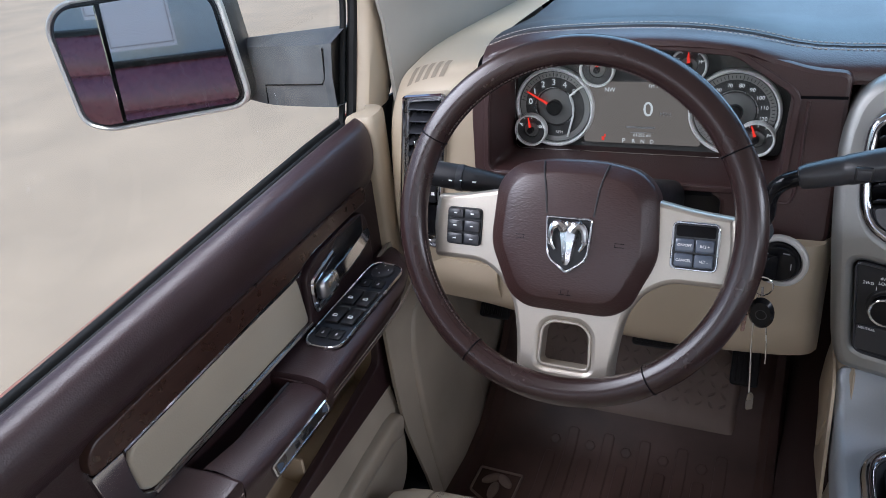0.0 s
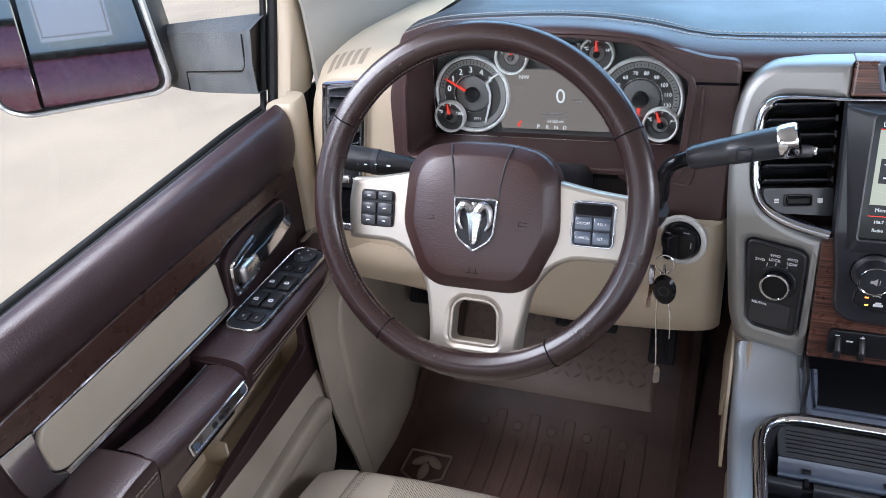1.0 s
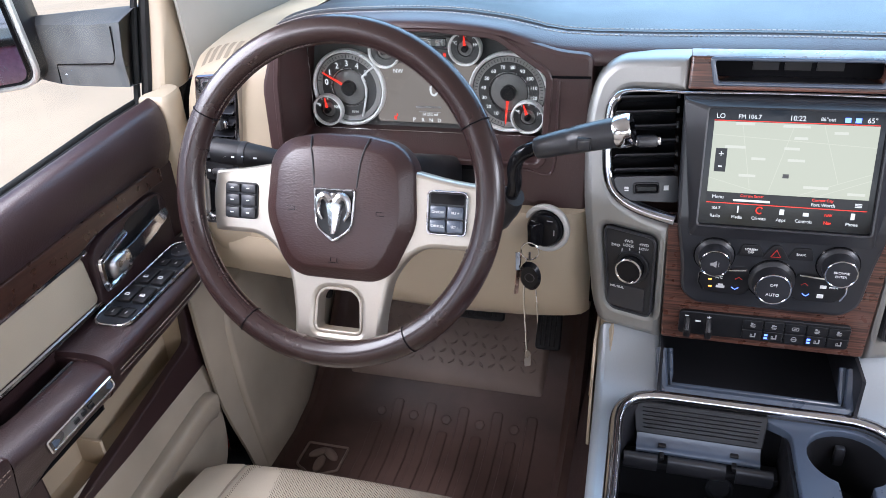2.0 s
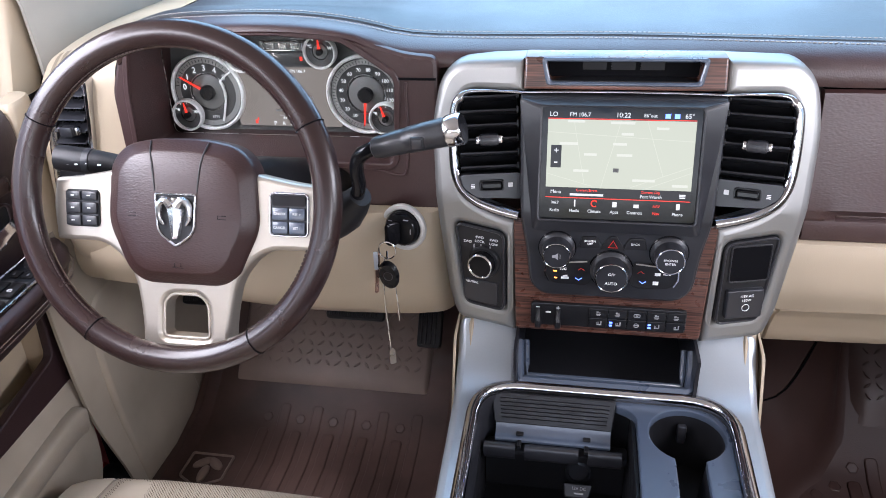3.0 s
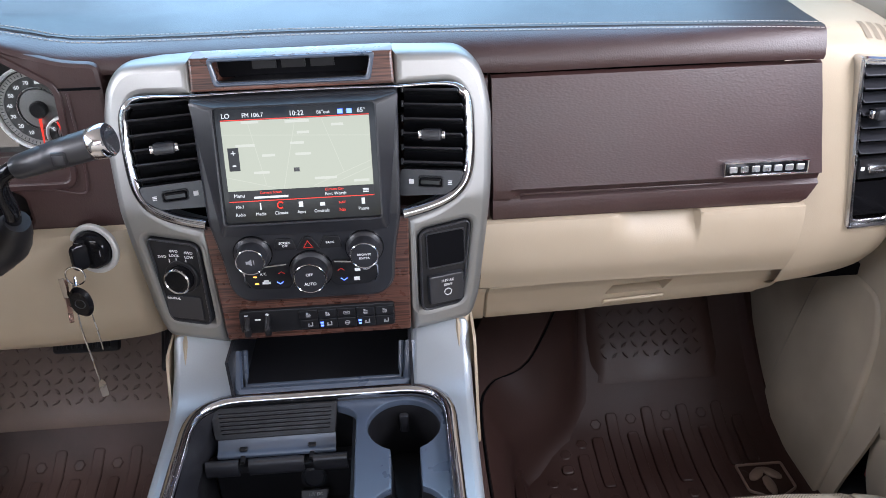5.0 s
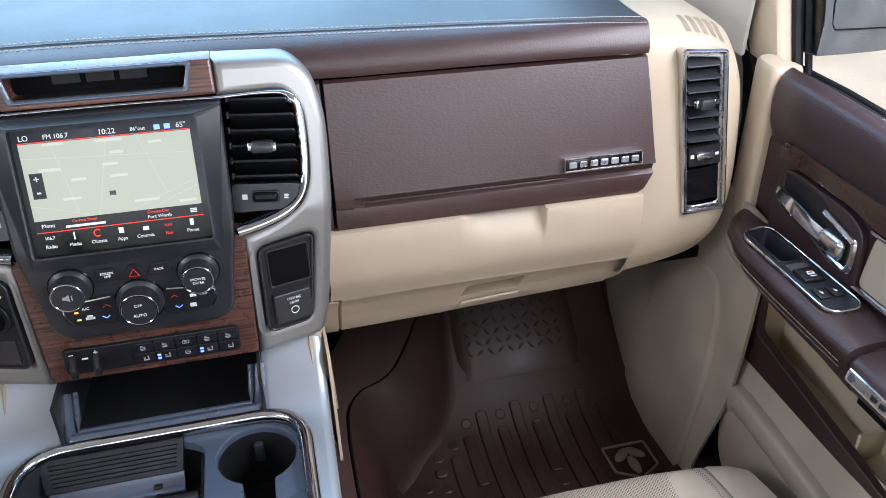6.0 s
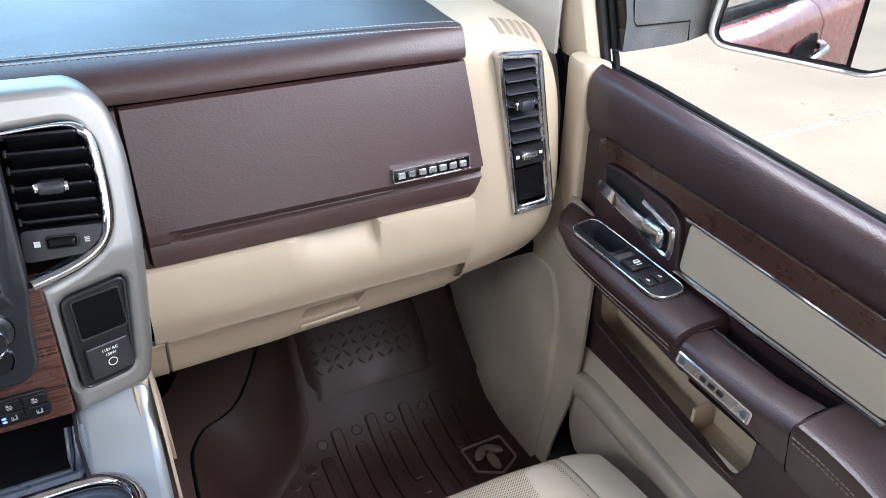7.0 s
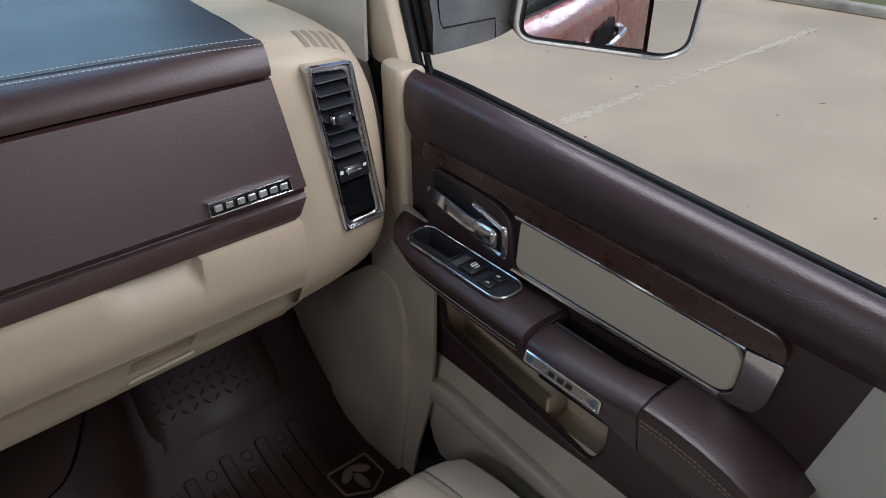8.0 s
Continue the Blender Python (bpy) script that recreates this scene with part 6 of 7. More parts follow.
# ---- side mirrors ----
def side_mirror(s):
    mi = thing("side_mirror", (s * 1.0, 0.12, 1.5), "large black tow mirror with chrome rim and spotter glass", "side mirror", "side mirrors")
    inner = Vector((s * 1.062, 0.05, 0))
    yaw = radians(16 if s < 0 else 34)
    way = Vector((s * math.cos(yaw), -math.sin(yaw), 0))
    out = Vector((-way.y * s, way.x * s, 0))
    if out.y > 0:
        out = -out
    m = axes((inner.x, inner.y, 1.50), way, (0, 0, 1), out)
    m = m @ Matrix.Rotation(radians(-3.5 if s < 0 else -6.5), 4, "Z") @ Matrix.Diagonal((1.04 if s < 0 else 1.0, 1, 1, 1))
    glass = rounded([(0.0, 0.012), (0.235, -0.004), (0.270, 0.012), (0.272, 0.18), (0.24, 0.205), (0.03, 0.205), (0.006, 0.185)], [0.025, 0.03, 0.03, 0.03, 0.03, 0.03, 0.03])
    cut = 0.185
    main = rounded([(0.003, 0.014), (cut + 0.012, 0.004), (cut - 0.008, 0.203), (0.03, 0.203), (0.008, 0.183)], [0.022, 0.002, 0.002, 0.025, 0.025])
    spot = rounded([(cut + 0.016, 0.003), (0.235, -0.001), (0.267, 0.014), (0.269, 0.178), (0.238, 0.203), (cut - 0.004, 0.203)], [0.002, 0.025, 0.025, 0.025, 0.025, 0.002])
    drop = 0.020 if s < 0 else 0.012
    glass, main, spot = [[(x, y + drop * max(0.0, 1 - y / 0.12)) for x, y in pts] for pts in (glass, main, spot)]
    part("housing", loft([[(x, y, n) for x, y in shrink(glass, d)] for n, d in ((-0.004, -0.009), (-0.02, -0.0105), (-0.07, -0.004), (-0.11, 0.025), (-0.12, 0.06))], closed=True, caps=True), BLACK, mi, "black mirror housing", m=m)
    part("rim", band(shrink(glass, -0.0035), shrink(glass, 0.0005), 0.008, 0.0015, base=-0.006), GREY_BLACK, mi, "dark inner rim", m=m)
    part("rim_edge", band(shrink(glass, -0.0100), shrink(glass, -0.0035), 0.011, 0.0025, base=-0.006), PALE_RIM, mi, "bright outer edge", m=m)
    part("mirror_glass", plate(main, 0.003), MIRROR, mi, "flat mirror glass", m=m @ at(0, 0, 0.006) @ Matrix.Translation((0, 0.10, 0)) @ Matrix.Rotation(radians(-0.7 if s < 0 else 1.8), 4, "X") @ Matrix.Translation((0, -0.10, 0)))
    bm = plate(spot, 0.003)
    part("spotter_glass", bm, MIRROR, mi, "wide-angle spotter glass", m=m @ at(0, 0, 0.006) @ Matrix.Translation((0.23, 0, 0)) @ Matrix.Rotation(radians(9), 4, "Y") @ Matrix.Translation((-0.23, 0, 0)))
    part("heat_mark", tube([(0.028 + 0.004 * k, 0.050 + (0.007 if k % 2 else 0), 0.0093) for k in range(4)], 0.0005, 5), DIAL_DARK, mi, m=m)
    arm = skin_x([(s * 0.905, [(0.06, 1.520), (0.07, 1.612), (0.16, 1.622), (0.25, 1.60), (0.25, 1.52), (0.06, 1.520)]), (s * 0.96, [(0.07, 1.516), (0.08, 1.606), (0.15, 1.618), (0.21, 1.59), (0.21, 1.516), (0.07, 1.516)]), (s * 1.04, [(0.08, 1.514), (0.085, 1.604), (0.13, 1.614), (0.18, 1.585), (0.18, 1.514), (0.08, 1.514)]), (s * 1.10, [(0.09, 1.52), (0.095, 1.60), (0.12, 1.61), (0.15, 1.58), (0.15, 1.52), (0.09, 1.52)])], across=2)
    part("mount_arm", arm, DUSTY, mi, "dusty black mirror arm")
    part("parting_line", tube([(s * 0.921, 0.0690, 1.606), (s * 0.921, 0.0635, 1.562), (s * 0.928, 0.0640, 1.553), (s * 1.045, 0.0805, 1.545), (s * 1.047, 0.0800, 1.516)], 0.0012, 5), DEEP, mi)
    return mi


for s in (-1, 1):
    side_mirror(s)


def windscreen_pillar(s):
    p = skin_x([(s * x, [(0.19 + dy, z) for dy, z in prof]) for x, prof in ((0.770, ((0.44, 1.54), (0.28, 1.70), (0.02, 1.95))), (0.80, ((0.16, 1.54), (0.10, 1.70), (-0.10, 1.95))), (0.83, ((0.05, 1.53), (-0.005, 1.70), (-0.20, 1.94))), (0.865, ((-0.03, 1.50), (-0.06, 1.70), (-0.26, 1.93))))])
    tagged(part("pillar_trim", thicken(p, 0.01), PILLAR), "pale windscreen pillar trim", "pillar", kind="structure")


for s in (-1, 1):
    windscreen_pillar(s)
    foot = loft([smooth_line([(s * x, y + dy, z) for x, y in ((0.828, 0.275), (0.846, 0.220), (0.864, 0.185), (0.890, 0.175))], 4) for z, dy in ((1.28, 0.0), (1.40, 0.0), (1.47, 0.02), (1.53, 0.055), (1.58, 0.070), (1.67, 0.080), (1.80, 0.040), (1.93, -0.10))])
    tagged(part("pillar_foot_trim", thicken(foot, 0.006), PILLAR), "pale trim at the foot of the windscreen pillar", "pillar", kind="structure")
    bp = loft([[(s * x, y, z), (s * x, y - 0.10, z), (s * (x - 0.02), y - 0.30, z)] for x, y, z in ((0.868, -0.46, 0.75), (0.868, -0.53, 1.08), (0.868, -0.558, 1.209), (0.868, -0.596, 1.366), (0.872, -0.625, 1.45), (0.86, -0.74, 1.95))])
    tagged(part("centre_pillar_trim", thicken(bp, 0.01), PILLAR), "pale plastic trim on the centre pillar", "pillar", kind="structure")
ws = part("windscreen", loft([[(x, 0.74 - 0.10 * (x / 0.8) ** 2, 1.585), (x, 0.42 - 0.08 * (x / 0.8) ** 2, 1.77), (x, 0.07 - 0.05 * (x / 0.8) ** 2, 1.95)] for x in (-0.80, -0.4, 0, 0.4, 0.80)]), PANE)
tagged(ws, "clear windscreen", "windscreen", kind="structure").visible_shadow = False


# ---- steering wheel and column ----
WM = slope(-0.495, -0.155, 1.470, 21.6)
HM = WM @ Matrix.Translation((0, 0.006, -0.028))  # the hub lies behind the plane of the rim


def steering_wheel():
    wh = thing("steering_wheel", (-0.495, -0.155, 1.27), "brown leather steering wheel with silver spokes", "steering wheel")
    R, r = 0.1835, 0.0158
    ring = [(R * math.cos(a), R * math.sin(a), 0) for a in (2 * math.pi * k / 96 for k in range(96))]
    part("rim", tube(ring, r, 18, loop=True), WHEEL_LEATHER, wh, "stitched brown leather rim", m=WM)
    for deg in (28, 152, 237, 303):
        a = radians(deg)
        c, d = Vector((R * math.cos(a), R * math.sin(a), 0)), Vector((math.cos(a), math.sin(a), 0))
        part("rim_seam", tube([c + (r + 0.0002) * (math.cos(b) * d + math.sin(b) * Vector((0, 0, 1))) for b in (2 * math.pi * k / 24 for k in range(24))], 0.0008, 5, loop=True), DEEP, wh, m=WM)
    for d0, d1 in ((100, 150), (32, 80), (192, 236), (304, 345)):
        stitches([WM @ Vector(((R - r * 0.97) * math.cos(radians(d)), (R - r * 0.97) * math.sin(radians(d)), 0.005)) for d in range(d0, d1, 2)], WHEEL_THREAD, wh, gap=0.0048, size=0.0007)
    # silver spoke frame
    half = [(0.055, -0.187), (0.056, -0.150), (0.064, -0.100), (0.086, -0.072), (0.108, -0.060), (0.166, -0.060), (0.170, -0.018), (0.166, 0.014), (0.128, 0.018), (0.088, 0.026)]
    out = rounded([(x, y) for x, y in half] + [(-x, y) for x, y in reversed(half)], [0.004, 0.03, 0.02, 0.02, 0.015, 0.004, 0.01, 0.004, 0.02, 0.0, 0.0, 0.02, 0.004, 0.01, 0.004, 0.015, 0.02, 0.02, 0.03, 0.004])
    hole = rounded([(-0.031, -0.172), (0.031, -0.172), (0.029, -0.128), (0.018, -0.117), (-0.018, -0.117), (-0.029, -0.128)], 0.010)
    part("spokes", plate(out, 0.024, 0.006, holes=(hole,), base=-0.022, steps=3), SPOKE, wh, "satin silver spoke frame", m=HM)
    part("spoke_lining", band(shrink(hole, -0.0005), shrink(hole, 0.003), 0.022, 0.001, base=-0.022), SPOKE, wh, m=HM)
    part("wheel_back", loft([[(x, y, n) for x, y in shrink(rounded([(-0.055, -0.10), (0.055, -0.10), (0.085, -0.03), (0.085, 0.05), (-0.085, 0.05), (-0.085, -0.03)], 0.02), d)] for n, d in ((-0.02, 0.0), (-0.06, 0.015))], closed=True, caps=True), BLACK, wh, m=HM)
    # horn pad
    hub = rounded([(-0.048, -0.106), (0.048, -0.106), (0.069, -0.093), (0.095, -0.036), (0.090, 0.034), (0.070, 0.056), (0.030, 0.064), (-0.030, 0.064), (-0.070, 0.056), (-0.090, 0.034), (-0.095, -0.036), (-0.069, -0.093)], 0.016)
    bm = bmesh.new()
    rings = [[bm.verts.new((x * k, -0.02 + (y + 0.02) * k, n)) for x, y in hub] for k, n in ((1.0, -0.02), (1.0, 0.0), (0.992, 0.004), (0.97, 0.0070), (0.84, 0.0142), (0.825, 0.0156), (0.80, 0.0164), (0.65, 0.0181), (0.45, 0.0192), (0.25, 0.0197), (0.04, 0.0199))]
    for a, b in zip(rings, rings[1:]):
        for i in range(len(a)):
            bm.faces.new((a[i - 1], a[i], b[i], b[i - 1]))
    bm.faces.new(rings[-1]).material_index = 1
    pad = part("horn_pad", bm, HUB_LEATHER, wh, "brown grained airbag cover", m=HM)
    for s in (-1, 1):
        part("pad_groove", tube(smooth_line([(s * 0.026, 0.004, 0.0192), (s * 0.029, 0.03, 0.0188), (s * 0.033, 0.048, 0.0155), (s * 0.036, 0.060, 0.008)], 5), 0.0010, 6), PAD, pad, m=HM)
        bars([(s * 0.055, -0.022, 0.010, 0.0006), (s * 0.055, -0.026, 0.010, 0.0006), (s * 0.0505, -0.024, 0.0006, 0.004)], DEEP, pad, HM @ at(0, 0, 0.0184), "horn_mark")
    bars([(-0.004, -0.080, 0.0008, 0.006), (0.0, -0.078, 0.006, 0.0008), (0.004, -0.080, 0.0008, 0.006), (0.0, -0.084, 0.014, 0.0006)], DEEP, pad, HM @ at(0, 0, 0.0172), "airbag_mark")
    shield = rounded([(0.0, -0.060), (0.023, -0.044), (0.026, 0.002), (-0.026, 0.002), (-0.023, -0.044)], [0.004, 0.01, 0.004, 0.004, 0.01])
    part("emblem_rim", band(shield, shrink(shield, 0.0025), 0.004, 0.001), DULL_CHROME, pad, "chrome shield rim", m=HM @ at(0, 0, 0.0188))
    part("emblem_field", plate(shrink(shield, 0.002), 0.0015), BLACK, pad, m=HM @ at(0, 0, 0.0188))
    face = loft([[(x * w, v, n) for x, n in ((-1, 0.0), (-0.7, 0.0045), (0, 0.007), (0.7, 0.0045), (1, 0.0))] for v, w in ((-0.050, 0.003), (-0.046, 0.0060), (-0.036, 0.0075), (-0.026, 0.0095), (-0.016, 0.0120), (-0.007, 0.0090), (-0.003, 0.003))])
    lobes = [tube(smooth_line([(s * 0.004, -0.012, 0.004), (s * 0.010, -0.006, 0.0055), (s * 0.0175, -0.011, 0.005), (s * 0.0185, -0.025, 0.004), (s * 0.0135, -0.034, 0.003)], 4), [0.0062 - 0.0003 * k if k < 8 else 0.0040 - 0.0003 * (k - 8) for k in range(17)], 8) for s in (-1, 1)]
    part("emblem_shape", join(face, *lobes), DULL_CHROME, pad, "plain silver emblem shape", m=HM @ at(0, 0, 0.0195))
    # thumb keys
    keys = part("thumb_keypad", plate(rounded(rect(-0.151, -0.107, -0.043, 0.001), 0.006), 0.003, 0.001), BLACK, wh, "black thumb key block", m=HM @ at(0, 0, 0.001))
    for u0 in (-0.1395, -0.1185):
        for v0, hh in ((-0.006, 0.0105), (-0.0205, 0.0135), (-0.0355, 0.0125)):
            part("key", box(u0 - 0.0098, u0 + 0.0098, v0 - hh / 2, v0 + hh / 2, 0.003, 0.0062, 0.0018), GREY_BLACK, keys, m=HM @ at(0, 0, 0.001))
            bars([(u0, v0, 0.0040, 0.0013)], WHITE, keys, HM @ at(0, 0, 0.0071), "symbol")
    frame_out = rounded(rect(0.107, 0.152, -0.0425, 0.0055), 0.006)
    keys = part("thumb_keypad", plate(frame_out, 0.003, 0.001), GREY_BLACK, wh, "framed thumb key block", m=HM @ at(0, 0, 0.001))
    part("key_frame", band(shrink(frame_out, -0.0012), shrink(frame_out, 0.0012), 0.005, 0.0008), DULL_CHROME, keys, m=HM @ at(0, 0, 0.001))
    part("display", plate(rect(0.110, 0.149, -0.0085, 0.003, 0.002, 2), 0.0012), GLOSS, keys, m=HM @ at(0, 0, 0.004))
    for u0, v0, text in ((0.1195, -0.0175, "ON/OFF"), (0.1395, -0.0175, "RES +"), (0.1195, -0.0332, "CANCEL"), (0.1395, -0.0332, "SET -")):
        part("key", box(u0 - 0.0094, u0 + 0.0094, v0 - 0.0070, v0 + 0.0070, 0.003, 0.0062, 0.0018), SKY_CHARCOAL, keys, m=HM @ at(0, 0, 0.001))
        writing(text, 0.0040, WHITE, keys, HM @ at(u0, v0, 0.0073))
    # column, stalk and gear lever belong to the column
    col = thing("steering_column", (-0.495, 0.0, 1.38), "black steering column with stalk and gear lever", "steering column")
    cm = slope(-0.495, -0.085, 1.440, 21.6)
    part("shroud", loft([[(x, y, n) for x, y in rounded(rect(-w, w, -h, h * 0.8), 0.02)] for n, w, h in ((0.0, 0.055, 0.055), (-0.05, 0.075, 0.065), (-0.16, 0.09, 0.065))], closed=True, caps=True), BLACK, col, "black column shroud", m=cm)
    stalk = part("stalk", tube([(-0.56, -0.045, 1.455), (-0.60, -0.05, 1.462), (-0.645, -0.055, 1.470), (-0.660, -0.056, 1.472), (-0.700, -0.06, 1.478)], [0.010, 0.0125, 0.0155, 0.0165, 0.0165], 14), BLACK, col, "black multifunction stalk")
    part("stalk_ring", tube([(-0.656, -0.056, 1.4715), (-0.664, -0.057, 1.4725)], 0.0172, 14), GREY_BLACK, stalk)
    bars([(-0.024, 0.0, 0.003, 0.001), (-0.012, 0.0, 0.004, 0.0015), (0.002, 0.001, 0.003, 0.001), (-0.036, -0.001, 0.003, 0.0015), (0.020, 0.0, 0.005, 0.002)], WHITE, stalk, slope(-0.655, -0.0735, 1.475, 20, 0), "symbol")
    lev = smooth_line([(-0.355, -0.030, 1.415), (-0.318, -0.050, 1.430), (-0.303, -0.066, 1.455), (-0.301, -0.076, 1.482), (-0.294, -0.082, 1.500), (-0.278, -0.085, 1.511), (-0.250, -0.086, 1.519)], 5)
    part("lever_rod", tube(lev, 0.0085, 12), GLOSS, col, "bent black gear lever")
    part("lever_boot", tube(smooth_line([(-0.37, -0.015, 1.385), (-0.335, -0.035, 1.405), (-0.305, -0.058, 1.440)], 4), [0.034, 0.032, 0.030, 0.028, 0.026, 0.022, 0.020, 0.017, 0.014], 12), BLACK, col)
    grip = part("lever_grip", tube([(-0.276, -0.0855, 1.5115), (-0.274, -0.0855, 1.5120), (-0.268, -0.086, 1.5140), (-0.240, -0.087, 1.5220), (-0.235, -0.087, 1.5233), (-0.2335, -0.087, 1.5237), (-0.210, -0.0875, 1.5300), (-0.188, -0.088, 1.5355)], [0.009, 0.0115, 0.0130, 0.0142, 0.0142, 0.0150, 0.0158, 0.0163], 20), GREY_BLACK, col, "charcoal lever grip")
    part("grip_button", box(-0.229, -0.213, -0.1045, -0.1000, 1.518, 1.533, 0.002), BLACK, grip)
    part("grip_button", box(-0.227, -0.215, -0.1055, -0.1010, 1.520, 1.531, 0.0015), GREY_BLACK, grip)
    part("grip_tip", tube([(-0.190, -0.088, 1.535), (-0.188, -0.0881, 1.5355), (-0.180, -0.0884, 1.5375), (-0.174, -0.0886, 1.5390), (-0.172, -0.0887, 1.5395), (-0.1725, -0.0887, 1.5394), (-0.174, -0.0886, 1.5390)], [0.0165, 0.0175, 0.0180, 0.0176, 0.0162, 0.0138, 0.0130], 28), CHROME, col, "chrome end cap")
    part("tip_glass", tube([(-0.178, -0.0885, 1.5380), (-0.1735, -0.0886, 1.5391), (-0.1725, -0.0887, 1.5394)], [0.0128, 0.0128, 0.0100], 24), GLOSS, col, "dark glossy end face")


steering_wheel()


# ---- instrument cluster ----
def instrument_cluster():
    cl = thing("instrument_cluster", (-0.48, 0.19, 1.43), "grey instrument cluster with chrome-ringed dials", "instrument cluster")
    F = front(0.190)
    part("backplate", plate(rounded([(-0.675, 1.425), (-0.29, 1.425), (-0.285, 1.545), (-0.35, 1.597), (-0.61, 1.60), (-0.67, 1.57)], 0.01), 0.004), DIAL_DARK, cl, "dark backplate", m=front(0.196))
    disp = part("display", plate(rounded([(-0.566, 1.438), (-0.402, 1.438), (-0.402, 1.528), (-0.566, 1.528)], 0.004), 0.003), CLUSTER_GLOW, cl, "dim grey information display", m=F)
    D = F @ at(0, 0, 0.0038)
    writing("0", 0.030, WHITE_GLOW, disp, D @ at(-0.474, 1.489))
    writing("MPH", 0.008, GREY_PRINT, disp, D @ at(-0.450, 1.483))
    writing("NW", 0.0085, WHITE_GLOW, disp, D @ at(-0.528, 1.517))
    writing("61252 mi", 0.0065, WHITE_GLOW, disp, D @ at(-0.482, 1.4515))
    for ch, u in (("P", -0.508), ("R", -0.494), ("N", -0.481), ("D", -0.468)):
        writing(ch, 0.0095 if ch == "P" else 0.008, WHITE_GLOW, disp, D @ at(u, 1.442))
    bars([(-0.482, 1.4555, 0.034, 0.0008), (-0.484, 1.463, 0.040, 0.0025)], GREY_PRINT, disp, D, "print")
    writing("FM 106.7", 0.0065, WHITE_GLOW, disp, D @ at(-0.462, 1.523))
    bars([(-0.538, 1.4445, 0.004, 0.006), (-0.535, 1.449, 0.002, 0.004)], RED_GLOW, disp, D, "warning_lamp")
    top = part("badge_strip", box(-0.515, -0.445, 1.5525, 1.5675, 0, 0.004, 0.001), DIAL, cl, m=F)
    bars([(-0.499, 1.560, 0.012, 0.009), (-0.480, 1.560, 0.012, 0.009), (-0.461, 1.560, 0.012, 0.009)], DULL_CHROME, top, F @ at(0, 0, 0.004), "badge_bar")
    part("badge_rim", band(rounded(rect(-0.510, -0.450, 1.553, 1.567), 0.003), rounded(rect(-0.508, -0.452, 1.555, 1.565), 0.003), 0.0055), CHROME, top, m=F)
    bars([(-0.455, 1.541, 0.004, 0.006)], RED_GLOW, cl, F @ at(0, 0, 0.0006), "warning_lamp")
    part("lamp_strip", box(-0.520, -0.445, 1.533, 1.549, 0, 0.003, 0.0008), DIAL_DARK, cl, m=front(0.192))

    def gauge(u, v, r, label, ticks, a0, a1, needle, texts=(), size=0.010, lift=0.0):
        m = F @ at(u, v, lift)
        big = r > 0.03
        g = part("gauge", lathe([(0.0, 0.002), (r * 0.50, 0.002), (r * 0.52, 0.0046), (r * 0.95, 0.006), (r * 0.96, 0.0)], 48), DIAL_DARK, cl, label, m=m)
        part("gauge_hub", lathe([(r * 0.47, 0.0), (r * 0.47, 0.0036), (r * 0.44, 0.0046), (0.0, 0.0046)], 32), DIAL, g, m=m)
        if big:
            part("hub_ring", band(circle(0, 0, r * 0.53, 40), circle(0, 0, r * 0.505, 40), 0.0016, 0.0005, base=0.004), DULL_CHROME, g, m=m)
            part("scale_band", band(circle(0, 0, r * 0.93, 48), circle(0, 0, r * 0.79, 48), 0.0012, 0.0004, base=0.0052), SCALE_GREY, g, "silver scale band", m=m)
        part("gauge_ring", band(circle(0, 0, r * 1.05, 48), circle(0, 0, r * (0.965 if big else 0.91), 48), 0.012, 0.0022), SHINE_RING, g, "satin chrome ring", m=m)
        mk = []
        for k in range(ticks + 1):
            a = radians(a0 + (a1 - a0) * k / ticks)
            c = Vector((math.cos(a), math.sin(a), 0))
            long = 0.0030 if k % (4 if big else 2) == 0 else 0.0018
            mk.append(moved(box(-long, long, -0.0005, 0.0005, 0, 0.0006), Matrix.Translation((c.x * r * 0.86, c.y * r * 0.86, 0.0064)) @ Matrix.Rotation(a, 4, "Z")))
        part("tick_marks", join(*mk), DIAL_DARK if big else WHITE_GLOW, g, m=m, smooth=0)
        for k, text in enumerate(texts):
            a = radians(a0 + (a1 - a0) * k / (len(texts) - 1))
            if text:
                writing(text, size, WHITE_GLOW, g, m @ at(r * 0.66 * math.cos(a), r * 0.66 * math.sin(a), 0.0066))
        a = radians(needle)
        part("needle", moved(plate([(r * 0.15, -0.0020), (r * 0.84, -0.0007), (r * 0.84, 0.0007), (r * 0.15, 0.0020)], 0.001), Matrix.Translation((0, 0, 0.0085)) @ Matrix.Rotation(a, 4, "Z")), RED_GLOW, g, "red needle", m=m)
        part("needle_hub", lathe([(r * 0.20, 0.004), (r * 0.20, 0.0120), (r * 0.16, 0.0140), (0.0, 0.0140)], 24), BLACK, g, m=m)
        return g
    tach = gauge(-0.609, 1.490, 0.0565, "tachometer in a chrome ring", 20, 168, 38, 150, ("0", "1", "2", "3", "4", "5"), 0.0125)
    part("redline_edge", tube([(0.024, 0.018, 0.009), (0.034, 0.027, 0.009), (0.045, 0.034, 0.009)], 0.0016, 6), SHINE_RING, tach, m=F @ at(-0.609, 1.490))
    part("redline_edge", tube([(0.024, 0.018, 0.009), (0.0285, 0.004, 0.009), (0.028, -0.012, 0.009), (0.019, -0.044, 0.009)], 0.0016, 6), SHINE_RING, tach, m=F @ at(-0.609, 1.490))
    writing("RPM", 0.006, WHITE, tach, F @ at(-0.603, 1.452, 0.0066))
    gauge(-0.360, 1.490, 0.0565, "speedometer in a chrome ring", 48, 262, -12, 264, ("", "10", "20", "30", "40", "50", "60", "70", "80", "90", "100", "110", "120"), 0.0072)
